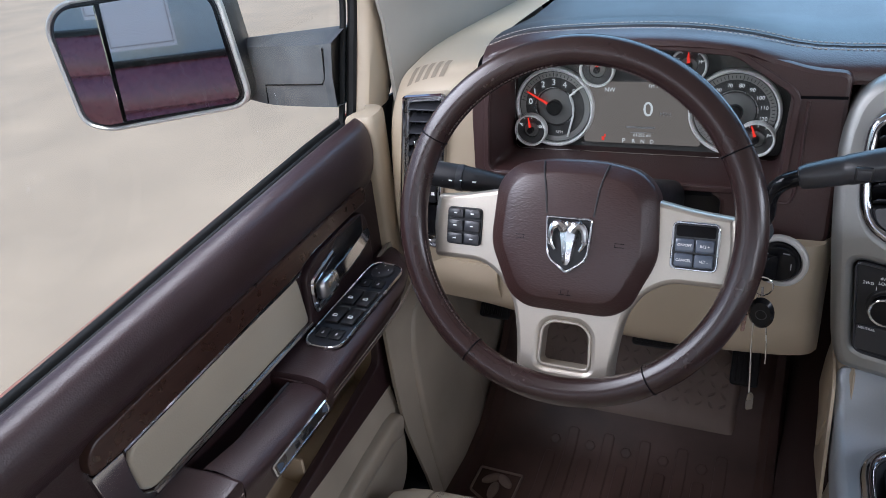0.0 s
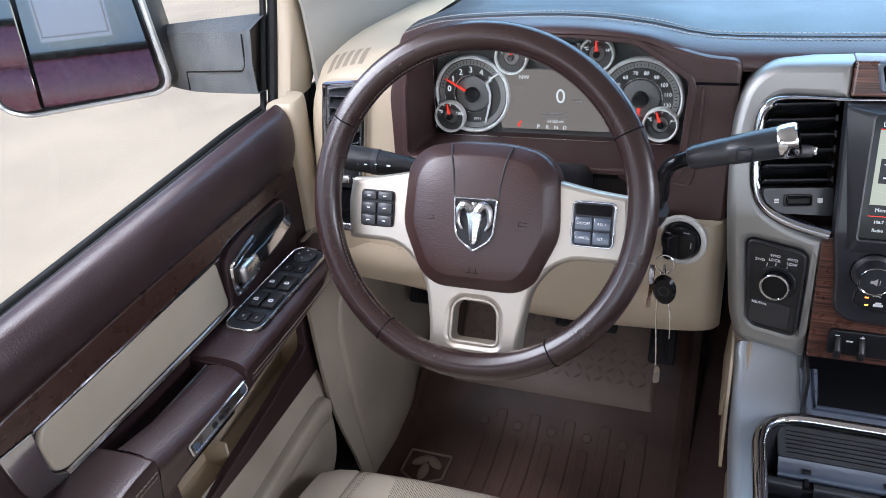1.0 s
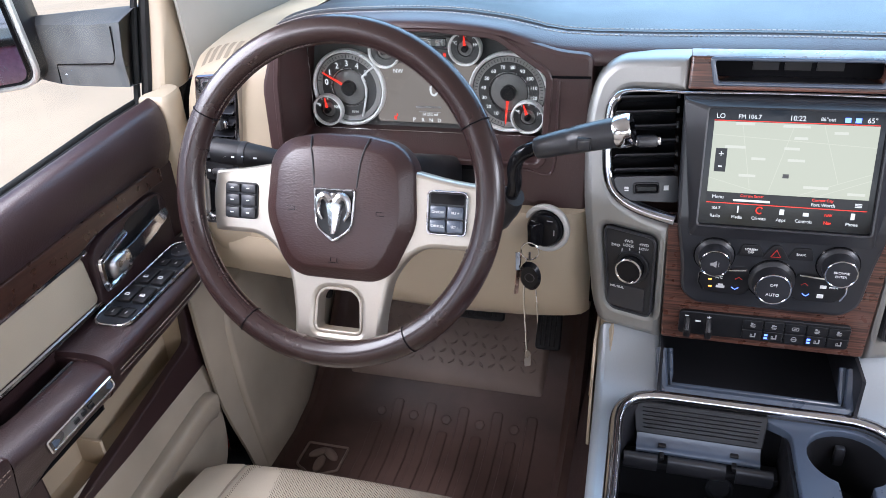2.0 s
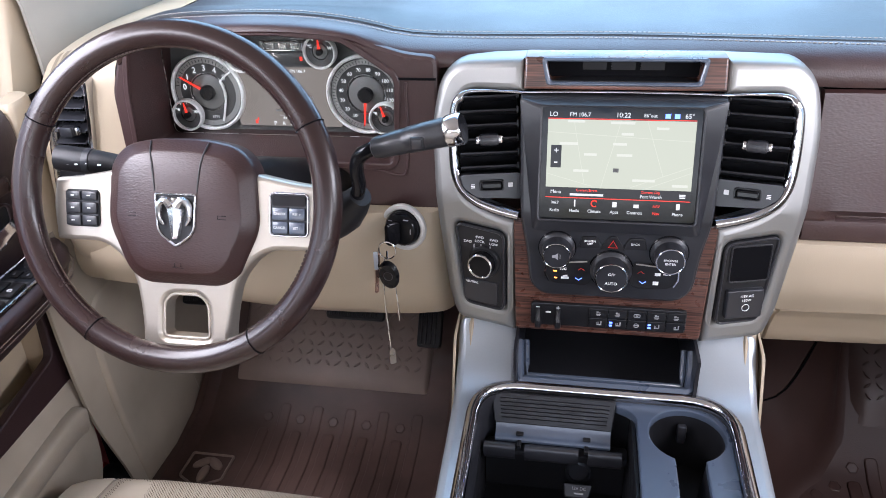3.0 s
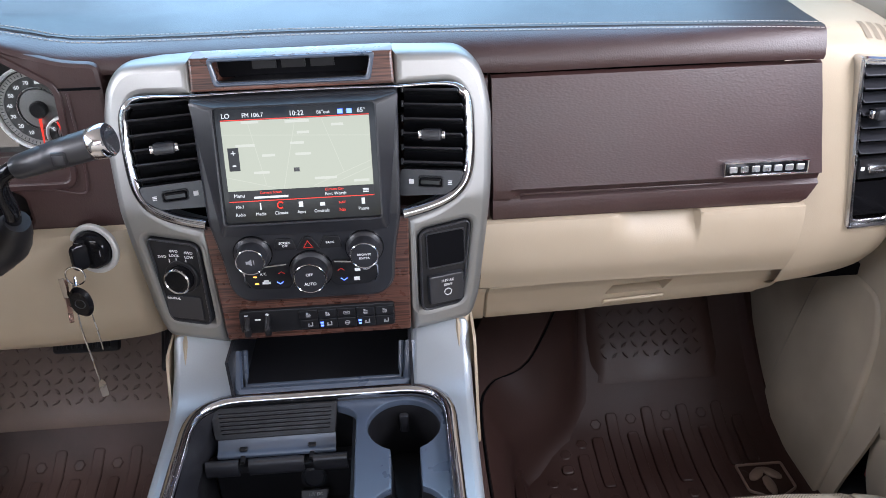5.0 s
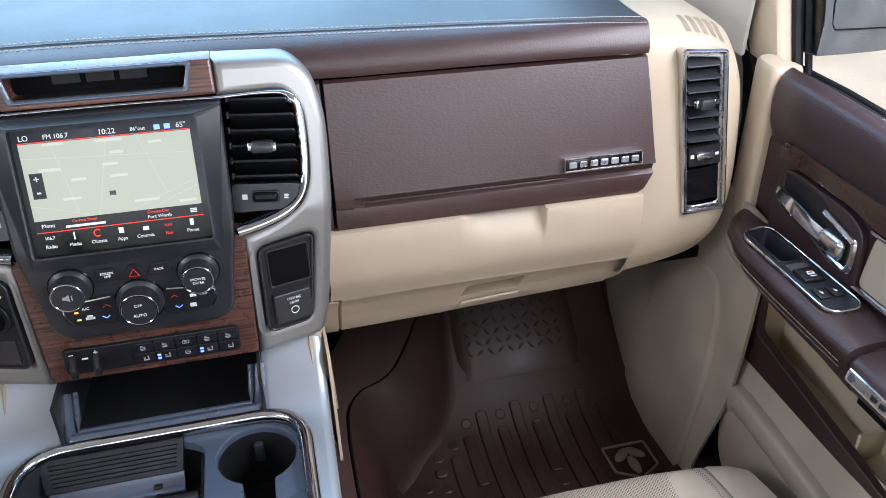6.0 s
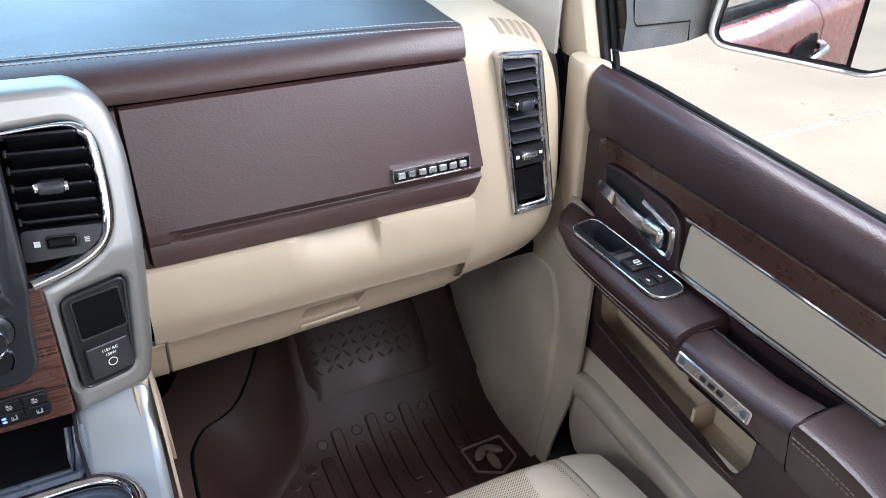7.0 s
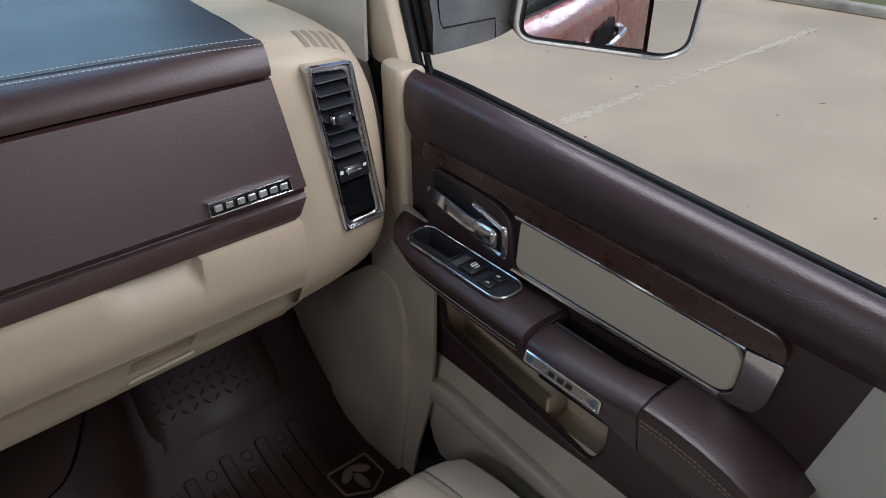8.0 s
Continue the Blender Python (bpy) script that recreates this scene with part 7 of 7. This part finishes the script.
    gauge(-0.644, 1.457, 0.0235, "small oil gauge", 4, 150, 20, 98, ("0", "", "100"), 0.0065, 0.010)
    gauge(-0.330, 1.457, 0.0235, "small fuel gauge", 4, 150, 20, 108, ("E", "", "F"), 0.0065, 0.010)
    gauge(-0.544, 1.548, 0.0235, "small charge gauge", 4, 150, 20, 85, ("L", "", "H"), 0.0065, 0.006)
    gauge(-0.421, 1.554, 0.0235, "small temperature gauge", 4, 150, 20, 92, ("C", "", "H"), 0.0065, 0.006)
    cover = part("lens", plate(rounded([(-0.665, 1.432), (-0.30, 1.432), (-0.295, 1.545), (-0.355, 1.588), (-0.61, 1.592), (-0.66, 1.57)], 0.01), 0.002), PANE, cl, "clear cluster lens", m=front(0.165))
    cover.visible_shadow = False
    return cl


instrument_cluster()


# ---- ignition and keys ----
def ignition():
    ig = thing("ignition_lock", (-0.285, 0.06, 1.335), "black ignition lock in a pale ring", "ignition lock")
    m = slope(-0.283, 0.060, 1.340, 6, -14)
    part("ring", band(circle(0, 0, 0.034, 36), circle(0, 0, 0.0262, 36), 0.007, 0.002), PALE_RING, ig, "pale satin ring", m=m)
    part("barrel", lathe([(0.0255, 0.0), (0.025, 0.012), (0.022, 0.016), (0.012, 0.017), (0.0, 0.017)], 32), GLOSS, ig, "black lock barrel", m=m)
    bars([(0.010, 0.016, 0.008, 0.0012), (-0.014, 0.012, 0.006, 0.0012), (0.017, 0.0, 0.001, 0.008)], GREY_PRINT, ig, m @ at(0, 0, 0.0168))
    ks = thing("key_ring", (-0.297, 0.0, 1.20), "bunch of keys hanging from the ignition", "keys")
    k = slope(-0.297, 0.038, 1.340, 4, -14)
    part("key_head", plate(rounded(rect(-0.011, 0.011, -0.017, 0.017), 0.008), 0.007, 0.002), GLOSS, ks, "black key head", m=k @ Matrix.Rotation(radians(60), 4, "Y"))
    part("split_ring", tube([(-0.300 + 0.012 * math.cos(a), 0.020, 1.322 + 0.013 * math.sin(a)) for a in (2 * math.pi * i / 24 for i in range(24))], 0.0010, 6, loop=True), CHROME, ks)
    fob = moved(lathe([(0.0, -0.005), (0.012, -0.005), (0.0155, 0.0), (0.012, 0.005), (0.0, 0.005)], 28), Matrix.Diagonal((1, 1.45, 1, 1)))
    fob = part("fob", fob, GLOSS, ks, "oval black key fob", m=slope(-0.298, 0.012, 1.288, 0, -8))
    part("fob_mark", band(circle(0, 0, 0.007, 20), circle(0, 0, 0.006, 20), 0.001, 0.0003), GREY_BLACK, fob, m=slope(-0.298, 0.0075, 1.288, 0, -8))
    part("fob_loop", tube([(-0.300, 0.018, 1.322), (-0.299, 0.012, 1.312)], 0.0016, 6), CHROME, ks)
    part("key_tag", moved(plate(rounded(rect(-0.003, 0.003, -0.062, 0.0), 0.002), 0.0008), I4), COPPER, ks, "worn copper key blade", m=slope(-0.3135, 0.018, 1.318, 0, 40) @ Matrix.Rotation(radians(-6), 4, "Z"))
    part("spare_key", plate(rounded([(-0.0032, -0.016), (0.0026, -0.016), (0.0014, -0.010), (0.0028, -0.006), (0.0032, 0.012), (-0.0032, 0.012)], 0.0008, 2), 0.002), CHROME, ks, "small silver key", m=slope(-0.3155, 0.014, 1.311, 0, 20))
    part("chain", tube(smooth_line([(-0.304, 0.016, 1.312), (-0.306, 0.008, 1.26), (-0.304, 0.006, 1.21), (-0.302, 0.005, 1.165)], 4), 0.0011, 5), DULL_CHROME, ks, "thin metal chain")
    part("chain", tube(smooth_line([(-0.292, 0.016, 1.275), (-0.288, 0.010, 1.24), (-0.287, 0.008, 1.215)], 4), 0.0009, 5), DULL_CHROME, ks)
    part("spare_key", plate(rounded([(-0.0045, -0.018), (0.0045, -0.018), (0.0045, 0.004), (0.002, 0.010), (-0.002, 0.010), (-0.0045, 0.004)], 0.002), 0.0018), DULL_CHROME, ks, "small metal key", m=slope(-0.301, 0.006, 1.158, 0, 25))


ignition()


# ---- seats ----
def seat(s):
    who = "driver" if s < 0 else "passenger"
    c = s * 0.535
    st = thing("front_seat", (c, -0.4, 0.74), "cream leather %s seat with perforated centre" % who, "seat", "front seats")

    def prof(u, inset=0.0):
        a = abs(u)
        front_y = -0.062 - 0.07 * a ** 4
        hi = 0.012 * math.exp(-((a - 0.80) / 0.16) ** 2) - 0.05 * max(0, a - 0.88) / 0.12
        return [(front_y - 0.03, 0.80), (front_y - 0.002, 0.86), (front_y, 0.905), (front_y - 0.015, 0.938 + hi), (front_y - 0.05, 0.951 + hi), (front_y - 0.14, 0.954 + hi * 1.5), (-0.42, 0.935 + hi * 2.5), (-0.66, 0.915 + hi * 3)]
    cols = [-1, -0.985, -0.96, -0.92, -0.86, -0.78, -0.70, -0.675, -0.65, -0.4, 0, 0.4, 0.65, 0.675, 0.70, 0.78, 0.86, 0.92, 0.96, 0.985, 1]

    def dip(u):
        return -0.004 if abs(abs(u) - 0.675) < 0.01 else 0.0
    bm = loft([smooth_line([(c + 0.305 * u, y, z + dip(u)) for y, z in prof(u)], 4) for u in cols])
    part("cushion", bm, SEAT, st, "cream leather seat cushion")
    part("cushion_side", join(box(c - 0.305, c - 0.290, -0.64, -0.17, 0.76, 0.90, 0.006), box(c + 0.290, c + 0.305, -0.64, -0.17, 0.76, 0.90, 0.006)), SEAT, st)
    for u in (-0.675, 0.675):
        line = smooth_line([(c + 0.305 * u, y, z - 0.003) for y, z in prof(u)[1:]], 5)
        part("seam", tube(line, 0.0016, 5), KICK, st)
    # perforation of the centre
    bm = bmesh.new()
    for i in range(-86, 87):
        u = i * 0.0074
        if abs(u) > 0.64:
            continue
        pr = smooth_line(prof(u), 4)
        for j in range(38):
            y = -0.066 - 0.0046 * j - (0.0023 if i % 2 else 0.0)
            for a, b in zip(pr, pr[1:]):
                if b[0] < y <= a[0] and a[1] > 0.925:
                    k = (a[0] - y) / max(1e-6, a[0] - b[0])
                    side, up = Vector((1, 0, 0)), Vector((0, a[0] - b[0], a[1] - b[1])).normalized()
                    mid = Vector((c + 0.305 * u, y, a[1] + (b[1] - a[1]) * k)) + side.cross(up) * 0.0009
                    bm.faces.new([bm.verts.new(mid + 0.0011 * (math.cos(t) * side + math.sin(t) * up)) for t in (0, 1.26, 2.51, 3.77, 5.03)])
                    break
    tagged(part("perforation", bm, PORE, st, smooth=0), kind="stuff")
    part("base", box(c - 0.25, c + 0.25, -0.62, -0.16, 0.735, 0.86, 0.02), BLACK, st, "black seat base")
    part("backrest", loft([[(c + 0.29 * u, y + 0.03 * u * u, z) for y, z in ((-0.66, 0.90), (-0.70, 1.10), (-0.80, 1.40), (-0.86, 1.46), (-0.93, 1.42), (-0.86, 1.10), (-0.80, 0.88))] for u in (-1, -0.8, -0.4, 0, 0.4, 0.8, 1)]), SEAT, st, "cream leather backrest")


for s in (-1, 1):
    seat(s)


# ---- footwells ----
def mat_z(y):
    pts = [(-0.6, 0.747), (0.16, 0.747), (0.24, 0.765), (0.30, 0.80), (0.33, 0.82), (0.40, 0.88), (0.50, 1.0), (0.58, 1.13)]
    for (a, za), (b, zb) in zip(pts, pts[1:]):
        if y <= b:
            return za + (zb - za) * max(0.0, y - a) / (b - a)
    return pts[-1][1]


def floor_mat(s, x0, x1, ribs, pad, logo):
    who = "driver" if s < 0 else "passenger"
    mt = thing("floor_mat", ((x0 + x1) / 2, 0.0, 0.737), "ribbed brown rubber %s floor mat" % who, "floor mat", "rubber floor mats")
    ys = [-0.5, -0.2, 0.10, 0.16, 0.20, 0.24, 0.28, 0.31, 0.36, 0.40, 0.45, 0.50, 0.54]
    rows = []
    for x, dz in ((x0 - 0.012, 0.0), (x0 - 0.006, 0.022), (x0 + 0.004, 0.024), (x0 + 0.012, 0.004), (x0 + 0.02, 0.0), ((x0 + x1) / 2, 0.0), (x1 - 0.02, 0.0), (x1 - 0.012, 0.004), (x1 - 0.004, 0.024), (x1 + 0.006, 0.022), (x1 + 0.012, 0.0)):
        rows.append([(x, y, mat_z(y) + dz + (0.004 if dz else 0.0)) for y in ys])
    skin = LIT_RUBBER if s < 0 else RUBBER
    part("mat", thicken(loft(rows), -0.004), skin, mt, "brown rubber mat with raised edge")
    for k, (x, ya, yb) in enumerate(ribs):
        bm = plate(rounded(rect(x - 0.0118, x + 0.0118, ya, yb), 0.0085, 4), 0.0075 if s < 0 else 0.0095, 0.0035, steps=2, base=-0.001)
        for y in (0.16, 0.20, 0.24, 0.27):
            bmesh.ops.bisect_plane(bm, geom=bm.verts[:] + bm.edges[:] + bm.faces[:], plane_co=(0, y, 0), plane_no=(0, 1, 0))
        for w in bm.verts:
            w.co.z += mat_z(w.co.y)
        part("rib", bm, skin, mt)
        for y in [yb + 0.024] * (yb < 0.26) + [ya - 0.024] * (ya > 0):
            part("boss", moved(lathe([(0.0125, 0.0), (0.0115, 0.004), (0.009, 0.0056), (0.0, 0.0056)], 6), Matrix.Translation((x + 0.002, y, mat_z(y))) @ Matrix.Rotation(math.atan2(mat_z(y + 0.01) - mat_z(y - 0.01), 0.02), 4, "X")), skin, mt)
    px0, px1, py0, py1 = pad
    rows = []
    edge = 0.012 if s < 0 else 0.03
    for x, e in ((px0, 0.0), (px0 + edge * 0.35, 0.010), (px0 + edge * 0.7, 0.016), (px0 + edge, 0.018), ((px0 + px1) / 2, 0.018), (px1 - edge, 0.018), (px1 - edge * 0.7, 0.016), (px1 - edge * 0.35, 0.010), (px1, 0.0)):
        row = [(x, py0 - edge * 0.5, mat_z(py0 - edge * 0.5) - 0.004), (x, py0 - edge * 0.1, mat_z(py0) + e * 0.5), (x, py0 + edge * 0.3, mat_z(py0) + e * 0.9 + 0.003)]
        for i in range(6):
            y = py0 + edge + (py1 - py0 - edge) * i / 5
            row.append((x, y, mat_z(y) + e + 0.004))
        rows.append(row)
    rubber = TREAD if s < 0 else SOFT_TREAD
    pd = part("tread_pad", loft(rows), rubber, mt, "worn tread-plate heel pad")
    lift = 0.0250
    bm_all = []
    for i in range(int((px1 - px0 - 0.03) / 0.0215)):
        for j in range(int((py1 - py0 - 0.02) / 0.0155)):
            x, y = px0 + 0.028 + i * 0.0215, py0 + 0.026 + j * 0.0155
            a = math.atan2(mat_z(y + 0.01) - mat_z(y - 0.01), 0.02)
            d = moved(plate([(-0.0082, 0), (-0.0042, -0.0019), (0.0, -0.0026), (0.0042, -0.0019), (0.0082, 0), (0.0042, 0.0019), (0.0, 0.0026), (-0.0042, 0.0019)], 0.0026, 0.0012, steps=1), Matrix.Translation((x, y, mat_z(y) + lift - 0.001)) @ Matrix.Rotation(a, 4, "X") @ Matrix.Rotation(radians(38 if (i + j) % 2 else 128), 4, "Z"))
            bm_all.append(d)
    tagged(part("tread_pattern", join(*bm_all), rubber, pd), kind="stuff")
    lx, ly = logo
    hexa = rounded([(lx - 0.045, ly - 0.03), (lx, ly - 0.055), (lx + 0.045, ly - 0.03), (lx + 0.045, ly + 0.035), (lx - 0.045, ly + 0.035)], 0.006)
    part("moulded_badge", band(hexa, shrink(hexa, 0.004), 0.007, 0.002), TREAD, mt, "worn moulded badge outline", m=Matrix.Translation((0, 0, 0.749)))
    lobe = [moved(lathe([(0.017, 0.0), (0.015, 0.005), (0.009, 0.008), (0.0, 0.009)], 14), Matrix.Translation((lx + dx, ly + dy, 0.749)) @ Matrix.Rotation(radians(a), 4, "Z") @ Matrix.Diagonal((k, 0.62, 1, 1))) for dx, dy, a, k in ((-0.013, 0.010, 40, 1.3), (0.014, 0.010, -40, 1.3), (0.0, -0.018, 90, 1.4))]
    part("moulded_shape", join(*lobe), TREAD, mt, "plain raised emblem shape")


floor_mat(-1, -0.80, -0.26, [(-0.655 + 0.035 * k, -0.30, (0.235, 0.285)[k % 2]) for k in range(10)], (-0.745, -0.325, 0.322, 0.50), (-0.735, 0.13))
floor_mat(1, 0.30, 0.82, [(0.329, -0.30, 0.085), (0.364, -0.30, 0.125), (0.399, 0.165, 0.185), (0.434, -0.30, 0.205), (0.469, 0.128, 0.240), (0.504, -0.30, 0.280), (0.540, -0.30, 0.246), (0.576, -0.30, 0.287), (0.611, 0.128, 0.248), (0.647, -0.30, 0.287), (0.682, -0.30, 0.248), (0.717, 0.160, 0.288), (0.752, 0.165, 0.262)], (0.480, 0.745, 0.335, 0.50), (0.755, 0.125))


def mat_flank():
    """The raised side of the passenger mat, which climbs the hump, with the gap at its edge."""
    low = smooth_line([(0.285, -0.35, 0.752), (0.300, 0.08, 0.752), (0.360, 0.185, 0.756), (0.455, 0.285, 0.793), (0.478, 0.45, 0.945)], 5)
    top = smooth_line([(0.232, -0.35, 0.906), (0.236, 0.12, 0.910), (0.262, 0.245, 0.912), (0.345, 0.300, 0.920), (0.440, 0.44, 0.985)], 5)
    rows = []
    for a, b in zip(low, top):
        mid = a.lerp(b, 0.55) + Vector((0.012, 0, 0.004))
        rows.append(smooth_line([a, a.lerp(b, 0.12) + Vector((-0.008, 0, 0.0)), mid, b], 3))
    fl = thing("mat_flank", (0.36, 0.0, 0.75), "raised smooth side of the brown rubber mat", "floor mat", "rubber floor mats")
    part("flank", thicken(loft(rows), 0.004), RUBBER, fl, "smooth brown rubber flank")
    part("edge_gap", tube([p + Vector((-0.003, 0, -0.0005)) for p in top], 0.0018, 6), DEEP, fl)
    cover = loft([[p + Vector((-0.004, 0.0, -0.03)), p + Vector((-0.006, 0.002, 0.0)), p + Vector((-0.04, 0.016, 0.010)), p + Vector((-0.11, 0.06, 0.015))] for p in top])
    tagged(part("hump_carpet", cover, CARPET), "smooth brown lining on the side of the hump", "floor", kind="structure")


mat_flank()
chance = random.Random(11)
grit = []
for k in range(46):
    x, y = (chance.uniform(-0.76, -0.30), chance.uniform(-0.05, 0.30)) if k % 3 else (chance.uniform(0.48, 0.78), chance.uniform(0.0, 0.30))
    r = chance.uniform(0.0012, 0.0032)
    grit.append(moved(lathe([(r * 0.6, 0.0), (r, r * 0.5), (0.0, r)], 5), Matrix.Translation((x, y, mat_z(y) + 0.001)) @ Matrix.Rotation(chance.uniform(0, 6), 4, "Z") @ Matrix.Diagonal((1.6, 1, 1, 1))))
tagged(part("grit", join(*grit), CREAM, smooth=0), "pale crumbs and grit on the rubber mats", "dirt", kind="stuff")


def footwell(s):
    kp = skin_x([(s * x, [(0.66, z1), (0.40, z1), (0.20, z1 - 0.01), (0.09, z1 - 0.02), (0.03 - 0.034 * min(1.0, max(0.0, (z1 - 0.85) / 0.2)), z1 - 0.04)]) for x, z1 in ((0.815, 0.73), (0.825, 0.85), (0.842, 1.05), (0.852, 1.33))])
    tagged(part("kick_panel", thicken(kp, 0.006), KICK), "scuffed beige kick panel beside the footwell", "panel", kind="structure")
    cover = rounded([(0.062, 0.765), (0.295, 0.765), (0.278, 0.92), (0.247, 1.10), (0.215, 1.165), (0.085, 1.165), (0.058, 1.10), (0.050, 0.95)], [0.01, 0.01, 0.04, 0.04, 0.03, 0.03, 0.04, 0.05])
    bulge = plate(cover if s < 0 else cover[::-1], 0.011, 0.009, steps=4)
    tagged(part("kick_cover", bulge, KICK, m=axes((s * 0.7645, 0, 0), (0, 1, 0), (s * 0.0725, 0, 1), (-s, 0, 0.0725))), "rounded beige cover on the kick panel", "panel", kind="structure")
    # The sill is one plain black from end to end.
    sill = skin_x([(s * x, [(0.06, z), (-0.2, z - 0.02), (-1.0, z - 0.02)]) for x, z in ((0.815, 0.74), (0.82, 0.80), (0.85, 0.815), (0.90, 0.80), (0.93, 0.74))])
    tagged(part("door_sill", sill, SEAL), "black door sill", "sill", kind="structure")
    post = loft([[(s * x, y - w, z), (s * (x - 0.005), y - w * 0.8, z + w * 0.1), (s * (x - 0.007), y, z + w * 0.2), (s * (x - 0.005), y + w * 0.8, z + w * 0.3), (s * x, y + w, z + w * 0.3), (s * (x + 0.004), y, z)] for x, y, z, w in ((0.842, 0.040, 0.985, 0.002), (0.840, 0.046, 0.972, 0.008), (0.837, 0.060, 0.935, 0.012), (0.833, 0.075, 0.88, 0.014), (0.830, 0.090, 0.82, 0.016), (0.828, 0.100, 0.76, 0.017))], closed=True, caps=True)
    tagged(part("jamb_trim", post, KICK), "curved beige door jamb trim", "trim", kind="structure")


for s in (-1, 1):
    footwell(s)


def pedals():
    def pedal(name, label, x, y, z, w, h, lean, arm):
        p = thing(name, (x, y, z), label, "pedal", "foot pedals")
        m = slope(x, y, z, lean)
        part("pad", plate(rounded(rect(-w / 2, w / 2, -h / 2, h / 2), 0.008), 0.012, 0.003), BLACK, p, "ribbed black pad", m=m)
        for k in range(int(w / 0.009) - 1):
            u = -w / 2 + 0.009 * (k + 1)
            part("pad_rib", box(u - 0.002, u + 0.002, -h / 2 + 0.006, h / 2 - 0.006, 0.011, 0.0145, 0.001, 1), BLACK, p, m=m)
        part("pedal_arm", tube(smooth_line([(x, y + 0.012, z), (x, y + 0.05, z + 0.10), (x, y + 0.08, 1.17)], 4), arm, 8), BLACK, p, "black pedal arm")
    pedal("accelerator", "ribbed black accelerator pedal above the mat", -0.318, 0.35, 0.975, 0.048, 0.095, 38, 0.009)
    pedal("brake_pedal", "wide ribbed black brake pedal", -0.455, 0.32, 1.03, 0.115, 0.062, 40, 0.011)
    pedal("parking_brake_pedal", "small ribbed black parking brake pedal", -0.785, 0.32, 1.03, 0.060, 0.045, 40, 0.009)


pedals()
